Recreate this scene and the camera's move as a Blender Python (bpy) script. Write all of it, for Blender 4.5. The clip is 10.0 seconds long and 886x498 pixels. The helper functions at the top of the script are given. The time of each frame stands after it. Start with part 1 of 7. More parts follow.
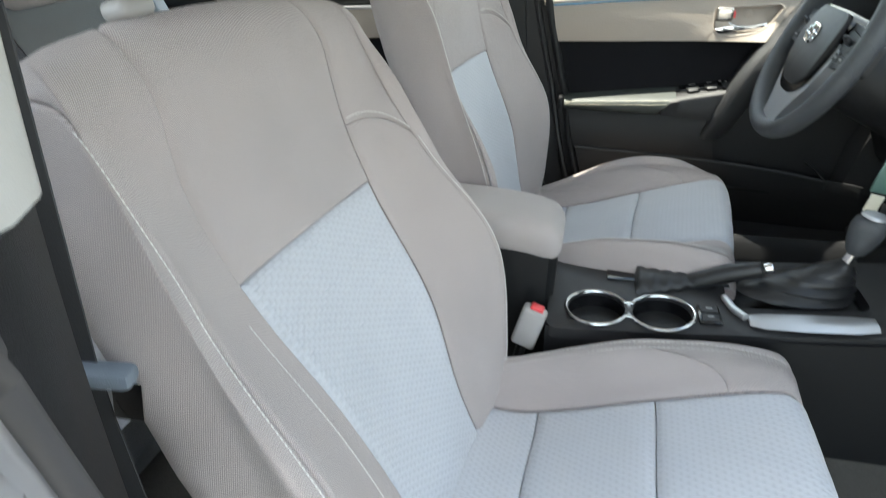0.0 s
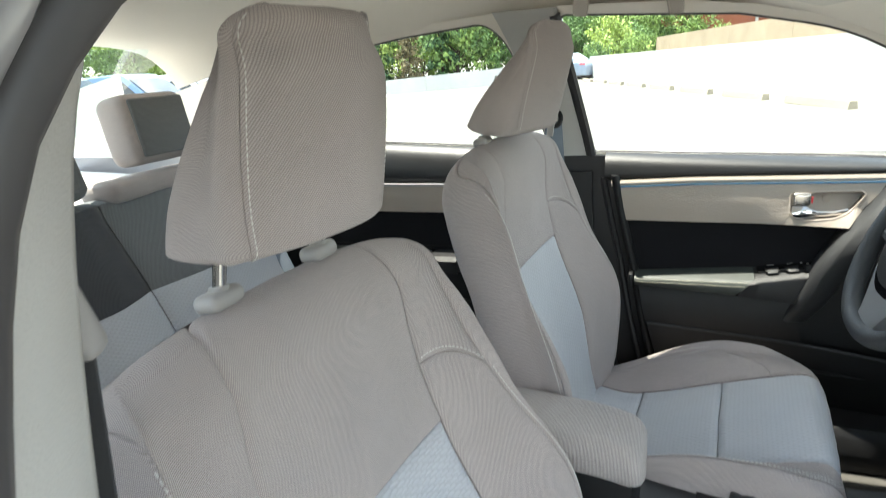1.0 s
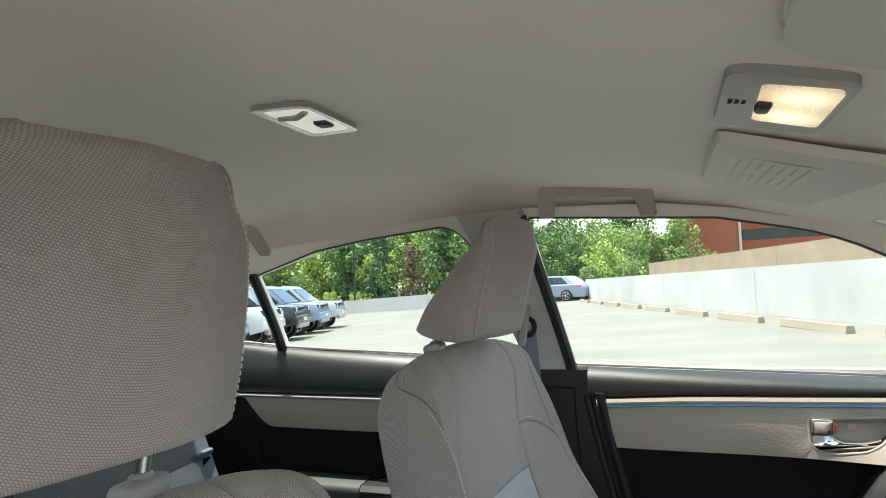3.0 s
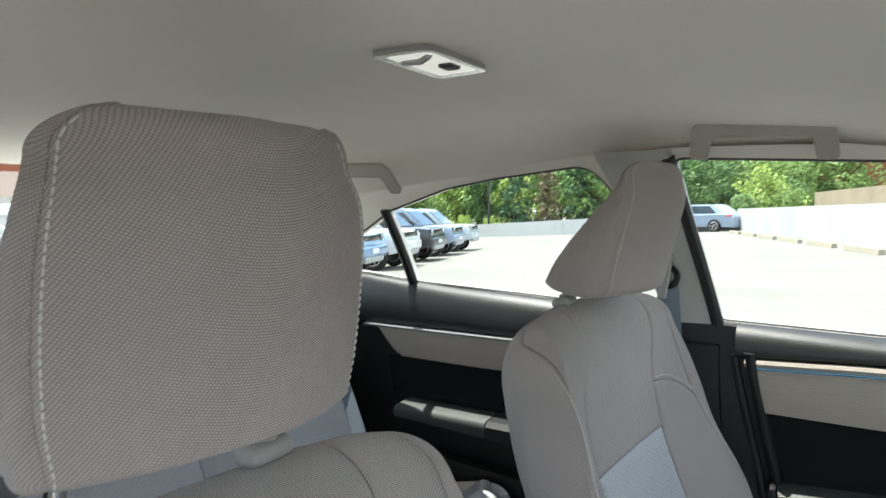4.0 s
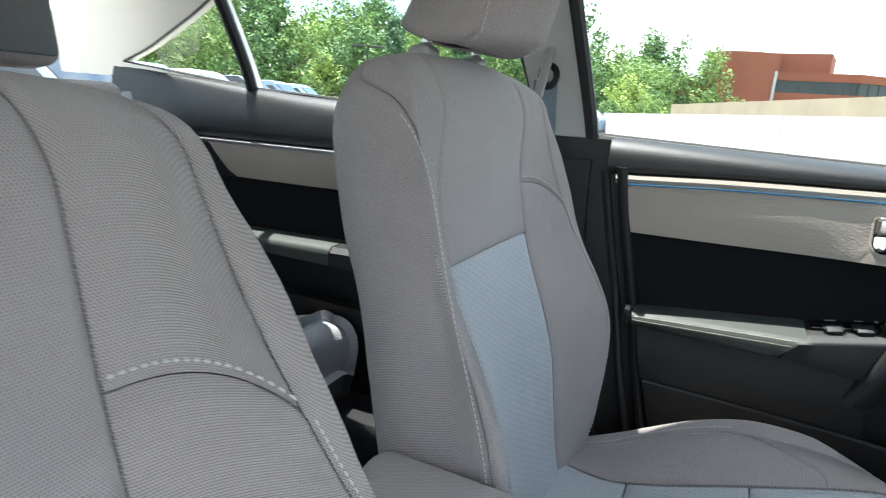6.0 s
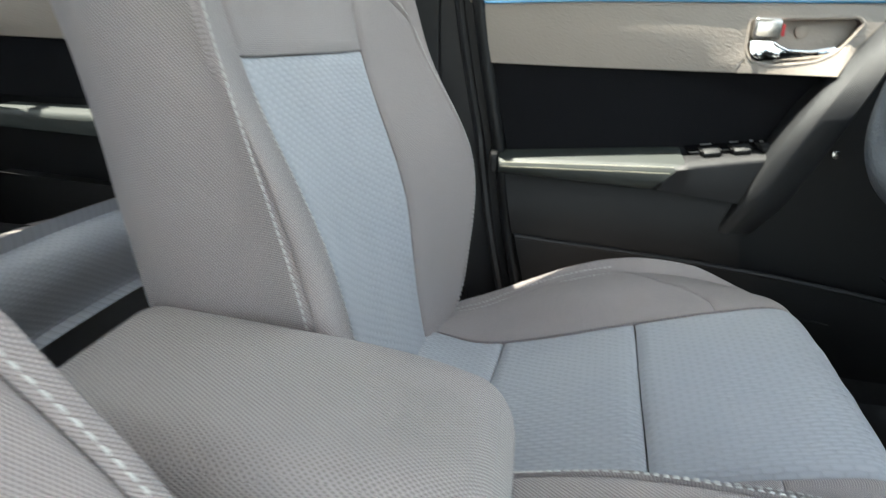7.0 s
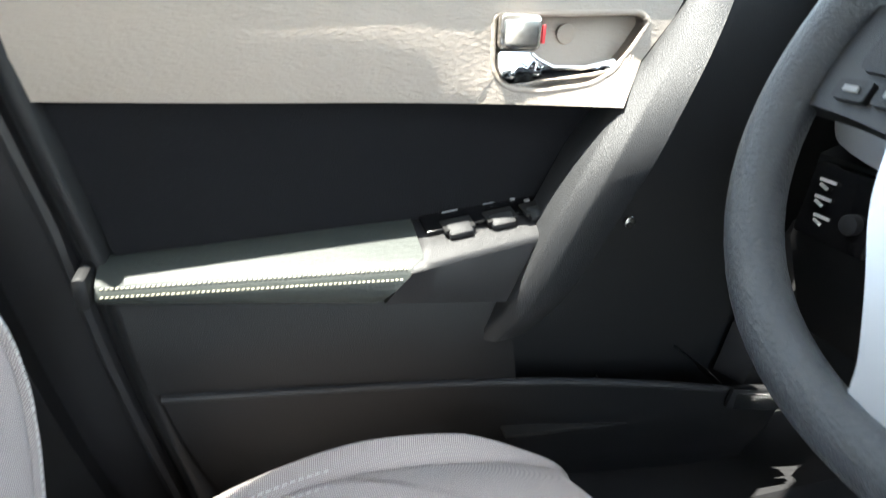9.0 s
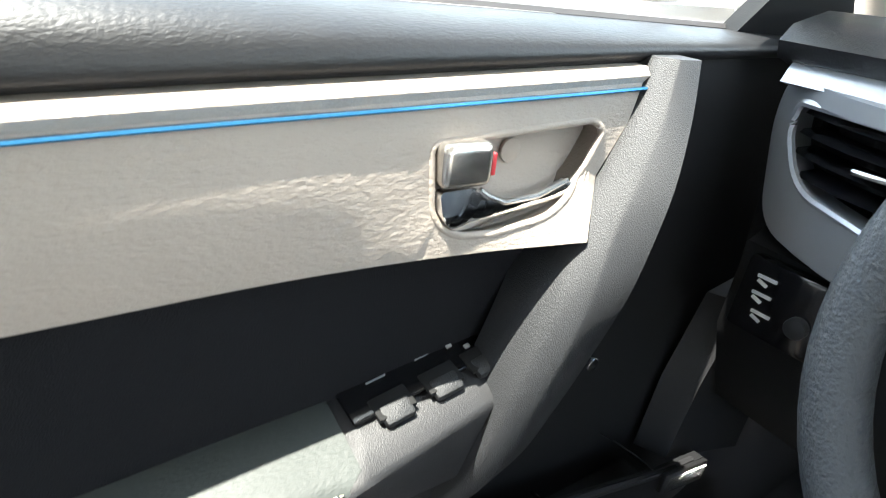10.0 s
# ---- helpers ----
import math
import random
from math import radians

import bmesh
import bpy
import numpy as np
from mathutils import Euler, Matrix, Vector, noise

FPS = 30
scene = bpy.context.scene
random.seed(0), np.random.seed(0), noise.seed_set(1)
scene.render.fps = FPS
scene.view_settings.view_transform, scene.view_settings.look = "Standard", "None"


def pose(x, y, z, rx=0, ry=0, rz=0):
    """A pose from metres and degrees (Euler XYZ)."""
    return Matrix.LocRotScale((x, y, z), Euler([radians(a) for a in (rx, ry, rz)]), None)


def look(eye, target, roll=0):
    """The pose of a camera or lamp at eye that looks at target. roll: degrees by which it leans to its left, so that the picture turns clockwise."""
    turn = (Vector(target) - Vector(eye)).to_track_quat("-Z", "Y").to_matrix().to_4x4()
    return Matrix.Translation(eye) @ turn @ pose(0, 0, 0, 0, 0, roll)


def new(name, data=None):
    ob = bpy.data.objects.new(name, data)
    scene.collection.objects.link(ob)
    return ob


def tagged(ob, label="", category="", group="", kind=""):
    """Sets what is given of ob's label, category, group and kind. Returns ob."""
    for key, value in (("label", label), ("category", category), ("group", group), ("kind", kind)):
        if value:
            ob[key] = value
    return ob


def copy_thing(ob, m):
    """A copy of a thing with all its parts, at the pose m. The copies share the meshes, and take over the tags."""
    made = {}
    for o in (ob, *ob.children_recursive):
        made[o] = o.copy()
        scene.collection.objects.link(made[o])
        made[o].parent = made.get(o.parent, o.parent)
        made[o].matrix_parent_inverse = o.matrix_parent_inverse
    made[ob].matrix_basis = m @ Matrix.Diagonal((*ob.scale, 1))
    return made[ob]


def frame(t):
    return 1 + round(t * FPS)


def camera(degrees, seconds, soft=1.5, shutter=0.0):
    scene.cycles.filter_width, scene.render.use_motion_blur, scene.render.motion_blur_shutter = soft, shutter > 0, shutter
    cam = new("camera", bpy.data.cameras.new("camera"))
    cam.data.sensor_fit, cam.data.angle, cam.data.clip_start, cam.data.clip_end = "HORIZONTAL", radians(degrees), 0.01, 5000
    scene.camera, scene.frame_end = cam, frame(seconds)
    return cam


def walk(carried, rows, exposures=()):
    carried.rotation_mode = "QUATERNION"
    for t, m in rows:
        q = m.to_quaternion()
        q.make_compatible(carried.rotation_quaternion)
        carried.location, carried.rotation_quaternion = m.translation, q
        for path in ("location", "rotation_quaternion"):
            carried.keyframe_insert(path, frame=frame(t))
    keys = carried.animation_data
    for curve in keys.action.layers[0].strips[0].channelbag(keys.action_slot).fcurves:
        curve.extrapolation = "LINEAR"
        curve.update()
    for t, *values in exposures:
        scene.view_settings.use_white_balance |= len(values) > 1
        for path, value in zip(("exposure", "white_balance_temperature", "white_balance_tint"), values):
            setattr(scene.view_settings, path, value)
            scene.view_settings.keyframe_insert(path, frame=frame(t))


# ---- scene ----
import functools

# ---------------------------------------------------------------- camera
cam = camera(72.9, 10.0, soft=0.9, shutter=0.3)
PATH = [
    (0, (-0.007, -0.936, 1.093), (-0.457, 0.767, 0.148), -2.2),
    (0.5, (-0.039, -0.894, 1.181), (-0.617, 0.857, 0.406), -2.9),
    (1, (-0.046, -0.860, 1.231), (-0.703, 0.936, 0.645), -3.5),
    (1.5, (-0.043, -0.787, 1.257), (-0.688, 1.074, 0.905), -3.1),
    (2, (-0.050, -0.748, 1.268), (-0.662, 1.148, 1.089), -2.9),
    (3.3, (-0.008, -0.646, 1.176), (-0.723, 1.215, 1.326), -2.6),
    (3.5, (-0.007, -0.635, 1.195), (-0.822, 1.189, 1.292), -2.3),
    (4, (-0.029, -0.618, 1.227), (-1.092, 1.073, 1.103), -0.7),
    (4.5, (-0.036, -0.618, 1.232), (-1.202, 0.970, 0.889), 0.9),
    (5, (-0.033, -0.616, 1.196), (-1.106, 1.012, 0.747), 2.9),
    (5.2, (-0.042, -0.588, 1.146), (-1.036, 1.086, 0.690), 3.6),
    (6.3, (-0.080, -0.383, 0.987), (-0.601, 1.483, 0.495), 4.3),
    (6.5, (-0.088, -0.349, 0.951), (-0.520, 1.527, 0.411), 4.0),
    (7, (-0.052, -0.282, 0.869), (-0.280, 1.584, 0.185), 3.0),
    (7.5, (0.009, -0.196, 0.804), (-0.003, 1.646, 0.025), 2.9),
    (8, (0.060, -0.087, 0.782), (0.283, 1.722, -0.041), 3.5),
    (8.5, (0.070, 0.046, 0.834), (0.455, 1.831, 0.018), 3.4),
    (9, (0.052, 0.161, 0.927), (0.618, 1.901, 0.117), 3.7),
    (9.5, (0.046, 0.286, 0.975), (0.901, 1.887, 0.135), 5.3),
    (10, (0.042, 0.376, 1.013), (1.133, 1.795, 0.121), 6.2),
]
EXPOSURES = [(0.0, 2.5, 6950, 2), (1.0, 2.2, 6950, 2), (2.2, 2.0, 7000, 2), (3.3, 1.46, 6750, 2), (4.4, 1.88, 6600, 2), (5.2, 1.9, 6700, 2), (6.3, 2.05, 6300, 2), (7.0, 2.45, 6850, 2), (8.0, 2.95, 7050, 4), (9.0, 3.3, 6700, 4), (10.0, 3.05, 6700, 4)]
walk(cam, [(t, look(eye, target, roll)) for t, eye, target, roll in PATH], EXPOSURES)

# ---------------------------------------------------------------- sun and sky
SUN_TO = Vector((-0.275, 0.10, 1.0)).normalized()
sun = new("sun", bpy.data.lights.new("sun", "SUN"))
sun.data.energy, sun.data.angle, sun.data.color = 3.1, radians(0.53), (1.0, 0.965, 0.92)
sun.rotation_euler = SUN_TO.to_track_quat("Z", "Y").to_euler()

world = bpy.data.worlds.new("sky")
scene.world = world
world.use_nodes = True
wn, wl = world.node_tree.nodes, world.node_tree.links
wn.clear()
sky = wn.new("ShaderNodeTexSky")
sky.sky_type, sky.sun_disc = "NISHITA", False
sky.sun_elevation = math.asin(SUN_TO.z)
sky.sun_rotation = math.atan2(SUN_TO.x, SUN_TO.y)
sky.air_density, sky.dust_density, sky.ozone_density = 1.0, 0.6, 1.2
wco = wn.new("ShaderNodeTexCoord")
wmap = wn.new("ShaderNodeMapping")
wmap.inputs["Scale"].default_value = (1.6, 1.6, 4.5)
cloud = wn.new("ShaderNodeTexNoise")
cloud.inputs["Scale"].default_value, cloud.inputs["Detail"].default_value, cloud.inputs["Roughness"].default_value = 2.3, 8, 0.55
cramp = wn.new("ShaderNodeValToRGB")
cramp.color_ramp.elements[0].position, cramp.color_ramp.elements[1].position = 0.44, 0.60
wmix = wn.new("ShaderNodeMix")
wmix.data_type = "RGBA"
wmix.inputs["B"].default_value = (8.0, 8.4, 9.0, 1)
wbg = wn.new("ShaderNodeBackground")
wbg.inputs["Strength"].default_value = 0.12
wout = wn.new("ShaderNodeOutputWorld")
wl.new(wco.outputs["Generated"], wmap.inputs["Vector"])
wl.new(wmap.outputs["Vector"], cloud.inputs["Vector"])
wl.new(cloud.outputs["Fac"], cramp.inputs["Fac"])
wl.new(cramp.outputs["Color"], wmix.inputs["Factor"])
wl.new(sky.outputs["Color"], wmix.inputs["A"])
wl.new(wmix.outputs["Result"], wbg.inputs["Color"])
wl.new(wbg.outputs["Background"], wout.inputs["Surface"])

# ---------------------------------------------------------------- materials
def srgb(r, g, b):
    return tuple((c / 255 / 12.92) if c <= 10 else ((c / 255 + 0.055) / 1.055) ** 2.4 for c in (r, g, b)) + (1,)


class Nodes:
    """A small builder of one Principled material."""

    def __init__(self, name, colour, rough=0.6, metal=0.0, **more):
        self.m = bpy.data.materials.new(name)
        self.m.use_nodes = True
        self.t = self.m.node_tree
        self.p = self.t.nodes["Principled BSDF"]
        colour = tuple(colour) if len(colour) == 4 else (*colour, 1)
        self.colour = colour
        self.p.inputs["Base Color"].default_value = colour
        self.p.inputs["Roughness"].default_value = rough
        self.p.inputs["Metallic"].default_value = metal
        for key, value in more.items():
            self.p.inputs[key.replace("_", " ")].default_value = value
        self.co = self.t.nodes.new("ShaderNodeTexCoord")
        self.height = None

    def node(self, kind, **inputs):
        n = self.t.nodes.new(kind)
        for key, value in inputs.items():
            sock = n.inputs[key.replace("_", " ")]
            if isinstance(value, bpy.types.NodeSocket):
                self.t.links.new(value, sock)
            else:
                sock.default_value = value
        return n

    def link(self, a, b):
        self.t.links.new(a, b)

    def maths(self, op, a, b=0.0, c=None):
        n = self.t.nodes.new("ShaderNodeMath")
        n.operation = op
        for i, v in enumerate((a, b) if c is None else (a, b, c)):
            if isinstance(v, bpy.types.NodeSocket):
                self.link(v, n.inputs[i])
            else:
                n.inputs[i].default_value = v
        return n.outputs[0]

    def at(self, space="Object", scale=(1, 1, 1), turn=(0, 0, 0)):
        return self.node("ShaderNodeMapping", Vector=self.co.outputs[space], Scale=scale, Rotation=turn).outputs["Vector"]

    def noise(self, scale, detail=4, space="Object", stretch=(1, 1, 1), rough=0.55):
        return self.node("ShaderNodeTexNoise", Vector=self.at(space, stretch), Scale=scale, Detail=detail, Roughness=rough).outputs["Fac"]

    def ramp(self, fac, low, high):
        n = self.node("ShaderNodeMapRange", Value=fac)
        n.inputs["From Min"].default_value, n.inputs["From Max"].default_value = low, high
        return n.outputs["Result"]

    def mix(self, fac, a, b):
        n = self.t.nodes.new("ShaderNodeMix")
        n.data_type = "RGBA"
        for key, v in (("Factor", fac), ("A", a), ("B", b)):
            if isinstance(v, bpy.types.NodeSocket):
                self.link(v, n.inputs[key])
            else:
                n.inputs[key].default_value = v if key == "Factor" else ((*v, 1) if len(v) == 3 else v)
        return n.outputs["Result"]

    def tint(self, fac, dark, light):
        """Base colour between two multiples of the plain colour."""
        c = self.colour
        out = self.mix(fac, [v * dark for v in c[:3]], [min(v * light, 1) for v in c[:3]])
        self.link(out, self.p.inputs["Base Color"])
        return out

    def base(self, sock):
        self.link(sock, self.p.inputs["Base Color"])

    def rough(self, sock):
        self.link(sock, self.p.inputs["Roughness"])

    def bump(self, sock, depth, strength=1.0):
        n = self.node("ShaderNodeBump", Height=sock, Strength=strength, Distance=depth)
        if self.height is not None:
            self.link(self.height, n.inputs["Normal"])
        self.height = n.outputs["Normal"]
        self.link(self.height, self.p.inputs["Normal"])

    def waves(self, uv, size_u, size_v, shift=0.5):
        """Staggered rows of small lens-shaped cells: 0 in the gaps, 1 in the middle of a cell."""
        sep = self.node("ShaderNodeSeparateXYZ", Vector=uv)
        row = self.maths("DIVIDE", sep.outputs["Y"], size_v)
        odd = self.maths("MODULO", self.maths("FLOOR", row), 2.0)
        along = self.maths("ADD", self.maths("DIVIDE", sep.outputs["X"], size_u), self.maths("MULTIPLY", odd, shift))
        a = self.maths("ABSOLUTE", self.maths("SINE", self.maths("MULTIPLY", along, math.pi)))
        b = self.maths("ABSOLUTE", self.maths("SINE", self.maths("MULTIPLY", row, math.pi)))
        return self.maths("MULTIPLY", a, b)


def fabric_taupe():
    n = Nodes("fabric_taupe", srgb(189, 178, 175), 0.92, Sheen_Weight=0.25, Sheen_Roughness=0.5)
    cell = n.waves(n.co.outputs["UV"], 0.0021, 0.0017)
    big = n.noise(5, 3)
    fac = n.maths("ADD", n.maths("MULTIPLY", n.ramp(cell, 0.15, 0.70), 0.8), n.maths("MULTIPLY", n.ramp(big, 0.3, 0.7), 0.2))
    n.tint(fac, 0.56, 1.24)
    n.bump(cell, 0.0007, 1.0)
    n.bump(n.noise(9, 3), 0.004, 0.25)
    return n.m


# bench cloth darkened in its colour to stand for the rear cabin's shade
def bench_shaded_cloth(name, colour):
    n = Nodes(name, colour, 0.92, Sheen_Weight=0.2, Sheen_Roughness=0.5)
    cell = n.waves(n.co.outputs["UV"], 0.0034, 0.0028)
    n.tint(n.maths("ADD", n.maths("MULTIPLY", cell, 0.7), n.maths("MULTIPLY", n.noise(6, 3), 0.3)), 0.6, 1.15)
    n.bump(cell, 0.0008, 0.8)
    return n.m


def fabric_blue():
    n = Nodes("fabric_blue", srgb(186, 188, 194), 0.85, Sheen_Weight=0.3, Sheen_Roughness=0.45)
    wob = n.noise(60, 2, "UV")
    uv = n.node("ShaderNodeVectorMath", )
    uv.operation = "MULTIPLY_ADD"
    comb = n.node("ShaderNodeCombineXYZ", X=wob, Y=wob)
    n.link(comb.outputs["Vector"], uv.inputs[0])
    uv.inputs[1].default_value = (0.004, 0.004, 0)
    n.link(n.co.outputs["UV"], uv.inputs[2])
    cell = n.waves(uv.outputs["Vector"], 0.0160, 0.0050)
    fine = n.waves(n.co.outputs["UV"], 0.0022, 0.0016)
    fac = n.maths("ADD", n.maths("MULTIPLY", n.ramp(cell, 0.0, 0.40), 0.65), n.maths("MULTIPLY", fine, 0.35))
    n.tint(fac, 0.86, 1.05)
    n.bump(cell, 0.0010, 0.8)
    n.bump(n.noise(8, 3), 0.004, 0.25)
    return n.m


def fabric_plain():
    n = Nodes("fabric_plain", srgb(187, 178, 175), 0.9, Sheen_Weight=0.25, Sheen_Roughness=0.5)
    cell = n.waves(n.co.outputs["UV"], 0.0024, 0.0020)
    big = n.noise(6, 3)
    n.tint(n.maths("ADD", n.maths("MULTIPLY", n.ramp(cell, 0.12, 0.70), 0.75), n.maths("MULTIPLY", big, 0.25)), 0.58, 1.22)
    n.bump(cell, 0.0008, 1.0)
    n.bump(n.noise(9, 3), 0.004, 0.25)
    return n.m


def grained(name, colour, rough, scale=420, depth=0.0006, spread=(0.85, 1.1), wear=0.04, spec=0.5):
    n = Nodes(name, colour, rough)
    n.p.inputs["Specular IOR Level"].default_value = spec
    v = n.node("ShaderNodeTexVoronoi", Vector=n.at("Object", (1, 1, 1)), Scale=scale)
    g = v.outputs["Distance"]
    big = n.noise(7, 5)
    n.tint(big, *spread)
    n.rough(n.maths("ADD", n.maths("MULTIPLY", n.noise(22, 4), wear * 2), rough - wear))
    n.bump(n.maths("ADD", g, n.maths("MULTIPLY", n.noise(scale * 0.5, 3), 0.7)), depth, 0.7)
    return n.m


def creased(name, colour, rough, size=190, depth=0.0012):
    """Soft moulded skin with a leathery, stretched grain."""
    n = Nodes(name, colour, rough)
    g = n.noise(size, 4, "Object", (0.45, 1, 1.0), 0.55)
    n.tint(n.noise(5, 4), 0.9, 1.06)
    n.rough(n.maths("ADD", n.maths("MULTIPLY", n.noise(30, 3), 0.15), rough - 0.07))
    n.bump(g, depth, 0.9)
    return n.m


def plain(name, colour, rough=0.5, metal=0.0, vary=0.06, scale=12, **more):
    n = Nodes(name, colour, rough, metal, **more)
    n.tint(n.noise(scale, 4), 1 - vary * 2, 1 + vary)
    n.rough(n.maths("ADD", n.maths("MULTIPLY", n.noise(scale * 3, 3), 0.12), max(rough - 0.06, 0.01)))
    return n.m


def headlining():
    n = Nodes("headlining", srgb(241, 234, 224), 0.95, Sheen_Weight=0.2)
    g = n.noise(900, 2)
    n.tint(n.maths("ADD", n.maths("MULTIPLY", g, 0.5), n.maths("MULTIPLY", n.noise(4, 3), 0.5)), 0.88, 1.07)
    n.bump(g, 0.0006, 0.5)
    return n.m


def carpet():
    n = Nodes("carpet", (0.075, 0.071, 0.064), 1.0)
    g = n.noise(700, 3)
    n.tint(n.maths("ADD", n.maths("MULTIPLY", g, 0.7), n.maths("MULTIPLY", n.noise(9, 4), 0.3)), 0.3, 2.2)
    n.bump(g, 0.003, 0.9)
    return n.m


def concrete(name, colour, scale=1.0):
    n = Nodes(name, colour, 0.9)
    blot = n.noise(0.35 * scale, 8, rough=0.65)
    fine = n.noise(14 * scale, 6, rough=0.7)
    streak = n.noise(0.6 * scale, 5, "Object", (0.15, 1.6, 1))
    fac = n.maths("ADD", n.maths("MULTIPLY", n.ramp(blot, 0.3, 0.7), 0.45), n.maths("ADD", n.maths("MULTIPLY", fine, 0.3), n.maths("MULTIPLY", n.ramp(streak, 0.3, 0.75), 0.3)))
    n.tint(fac, 0.62, 1.15)
    n.bump(fine, 0.01, 0.4)
    return n.m


def glass(name, colour=(0.93, 0.97, 0.95), mixin=0.05):
    n = Nodes(name, (*colour, 1), 0.0)
    t = n.t
    tr = n.node("ShaderNodeBsdfTransparent", Color=(*colour, 1))
    gl = n.node("ShaderNodeBsdfGlossy", Color=(1, 1, 1, 1), Roughness=0.02)
    lw = n.node("ShaderNodeLayerWeight", Blend=0.5)
    fr = n.maths("ADD", n.maths("MULTIPLY", n.maths("POWER", lw.outputs["Facing"], 5.0), 0.8), mixin)
    mx = n.node("ShaderNodeMixShader", Fac=fr)
    n.link(tr.outputs[0], mx.inputs[1])
    n.link(gl.outputs[0], mx.inputs[2])
    n.link(mx.outputs[0], t.nodes["Material Output"].inputs["Surface"])
    return n.m


def brickwork():
    n = Nodes("brickwork", srgb(168, 98, 74), 0.9)
    b = n.node("ShaderNodeTexBrick", Vector=n.at("UV"), Scale=1.0)
    b.inputs["Brick Width"].default_value, b.inputs["Row Height"].default_value, b.inputs["Mortar Size"].default_value = 0.22, 0.075, 0.008
    b.inputs["Color1"].default_value, b.inputs["Color2"].default_value, b.inputs["Mortar"].default_value = srgb(152, 84, 56), srgb(134, 72, 48), srgb(150, 112, 92)
    n.base(n.mix(n.noise(0.25, 5), b.outputs["Color"], srgb(140, 78, 54)))
    return n.m


def foliage(name, colour, hue=0.25):
    n = Nodes(name, colour, 0.6, Specular_IOR_Level=0.3)
    info = n.node("ShaderNodeNewGeometry")
    r = info.outputs["Random Per Island"]
    light = [min(v * f, 1) for v, f in zip(colour[:3], (1.6, 1.45, 1.35))]
    dark = [v * 0.60 for v in colour[:3]]
    n.base(n.mix(r, dark, light))
    n.p.inputs["Transmission Weight"].default_value = 0.0
    return n.m


def glowing(name, colour, strength):
    n = Nodes(name, colour, 0.3)
    n.p.inputs["Emission Color"].default_value = (*colour[:3], 1)
    n.p.inputs["Emission Strength"].default_value = strength
    w = n.node("ShaderNodeTexWave", Vector=n.at("Object"), Scale=170.0)
    n.bump(w.outputs["Fac"], 0.001, 0.6)
    return n.m


def bulb_lens():
    """A pale ribbed lens with two lit bulbs behind it."""
    n = Nodes("lamp_lens", (0.86, 0.83, 0.78), 0.25)
    w = n.node("ShaderNodeTexWave", Vector=n.at("Object"), Scale=170.0)
    n.bump(w.outputs["Fac"], 0.001, 0.6)
    glow = None
    for p in ((0.108, -0.055, 1.335), (0.108, -0.115, 1.335)):
        d = n.node("ShaderNodeVectorMath")
        d.operation = "DISTANCE"
        n.link(n.at("Object"), d.inputs[0])
        d.inputs[1].default_value = p
        g = n.maths("POWER", n.maths("SUBTRACT", 1.0, n.ramp(d.outputs["Value"], 0.006, 0.05)), 2.0)
        glow = g if glow is None else n.maths("ADD", glow, g)
    n.p.inputs["Emission Color"].default_value = (1.0, 0.72, 0.44, 1)
    n.link(n.maths("ADD", n.maths("MULTIPLY", glow, 0.5), 0.10), n.p.inputs["Emission Strength"])
    return n.m


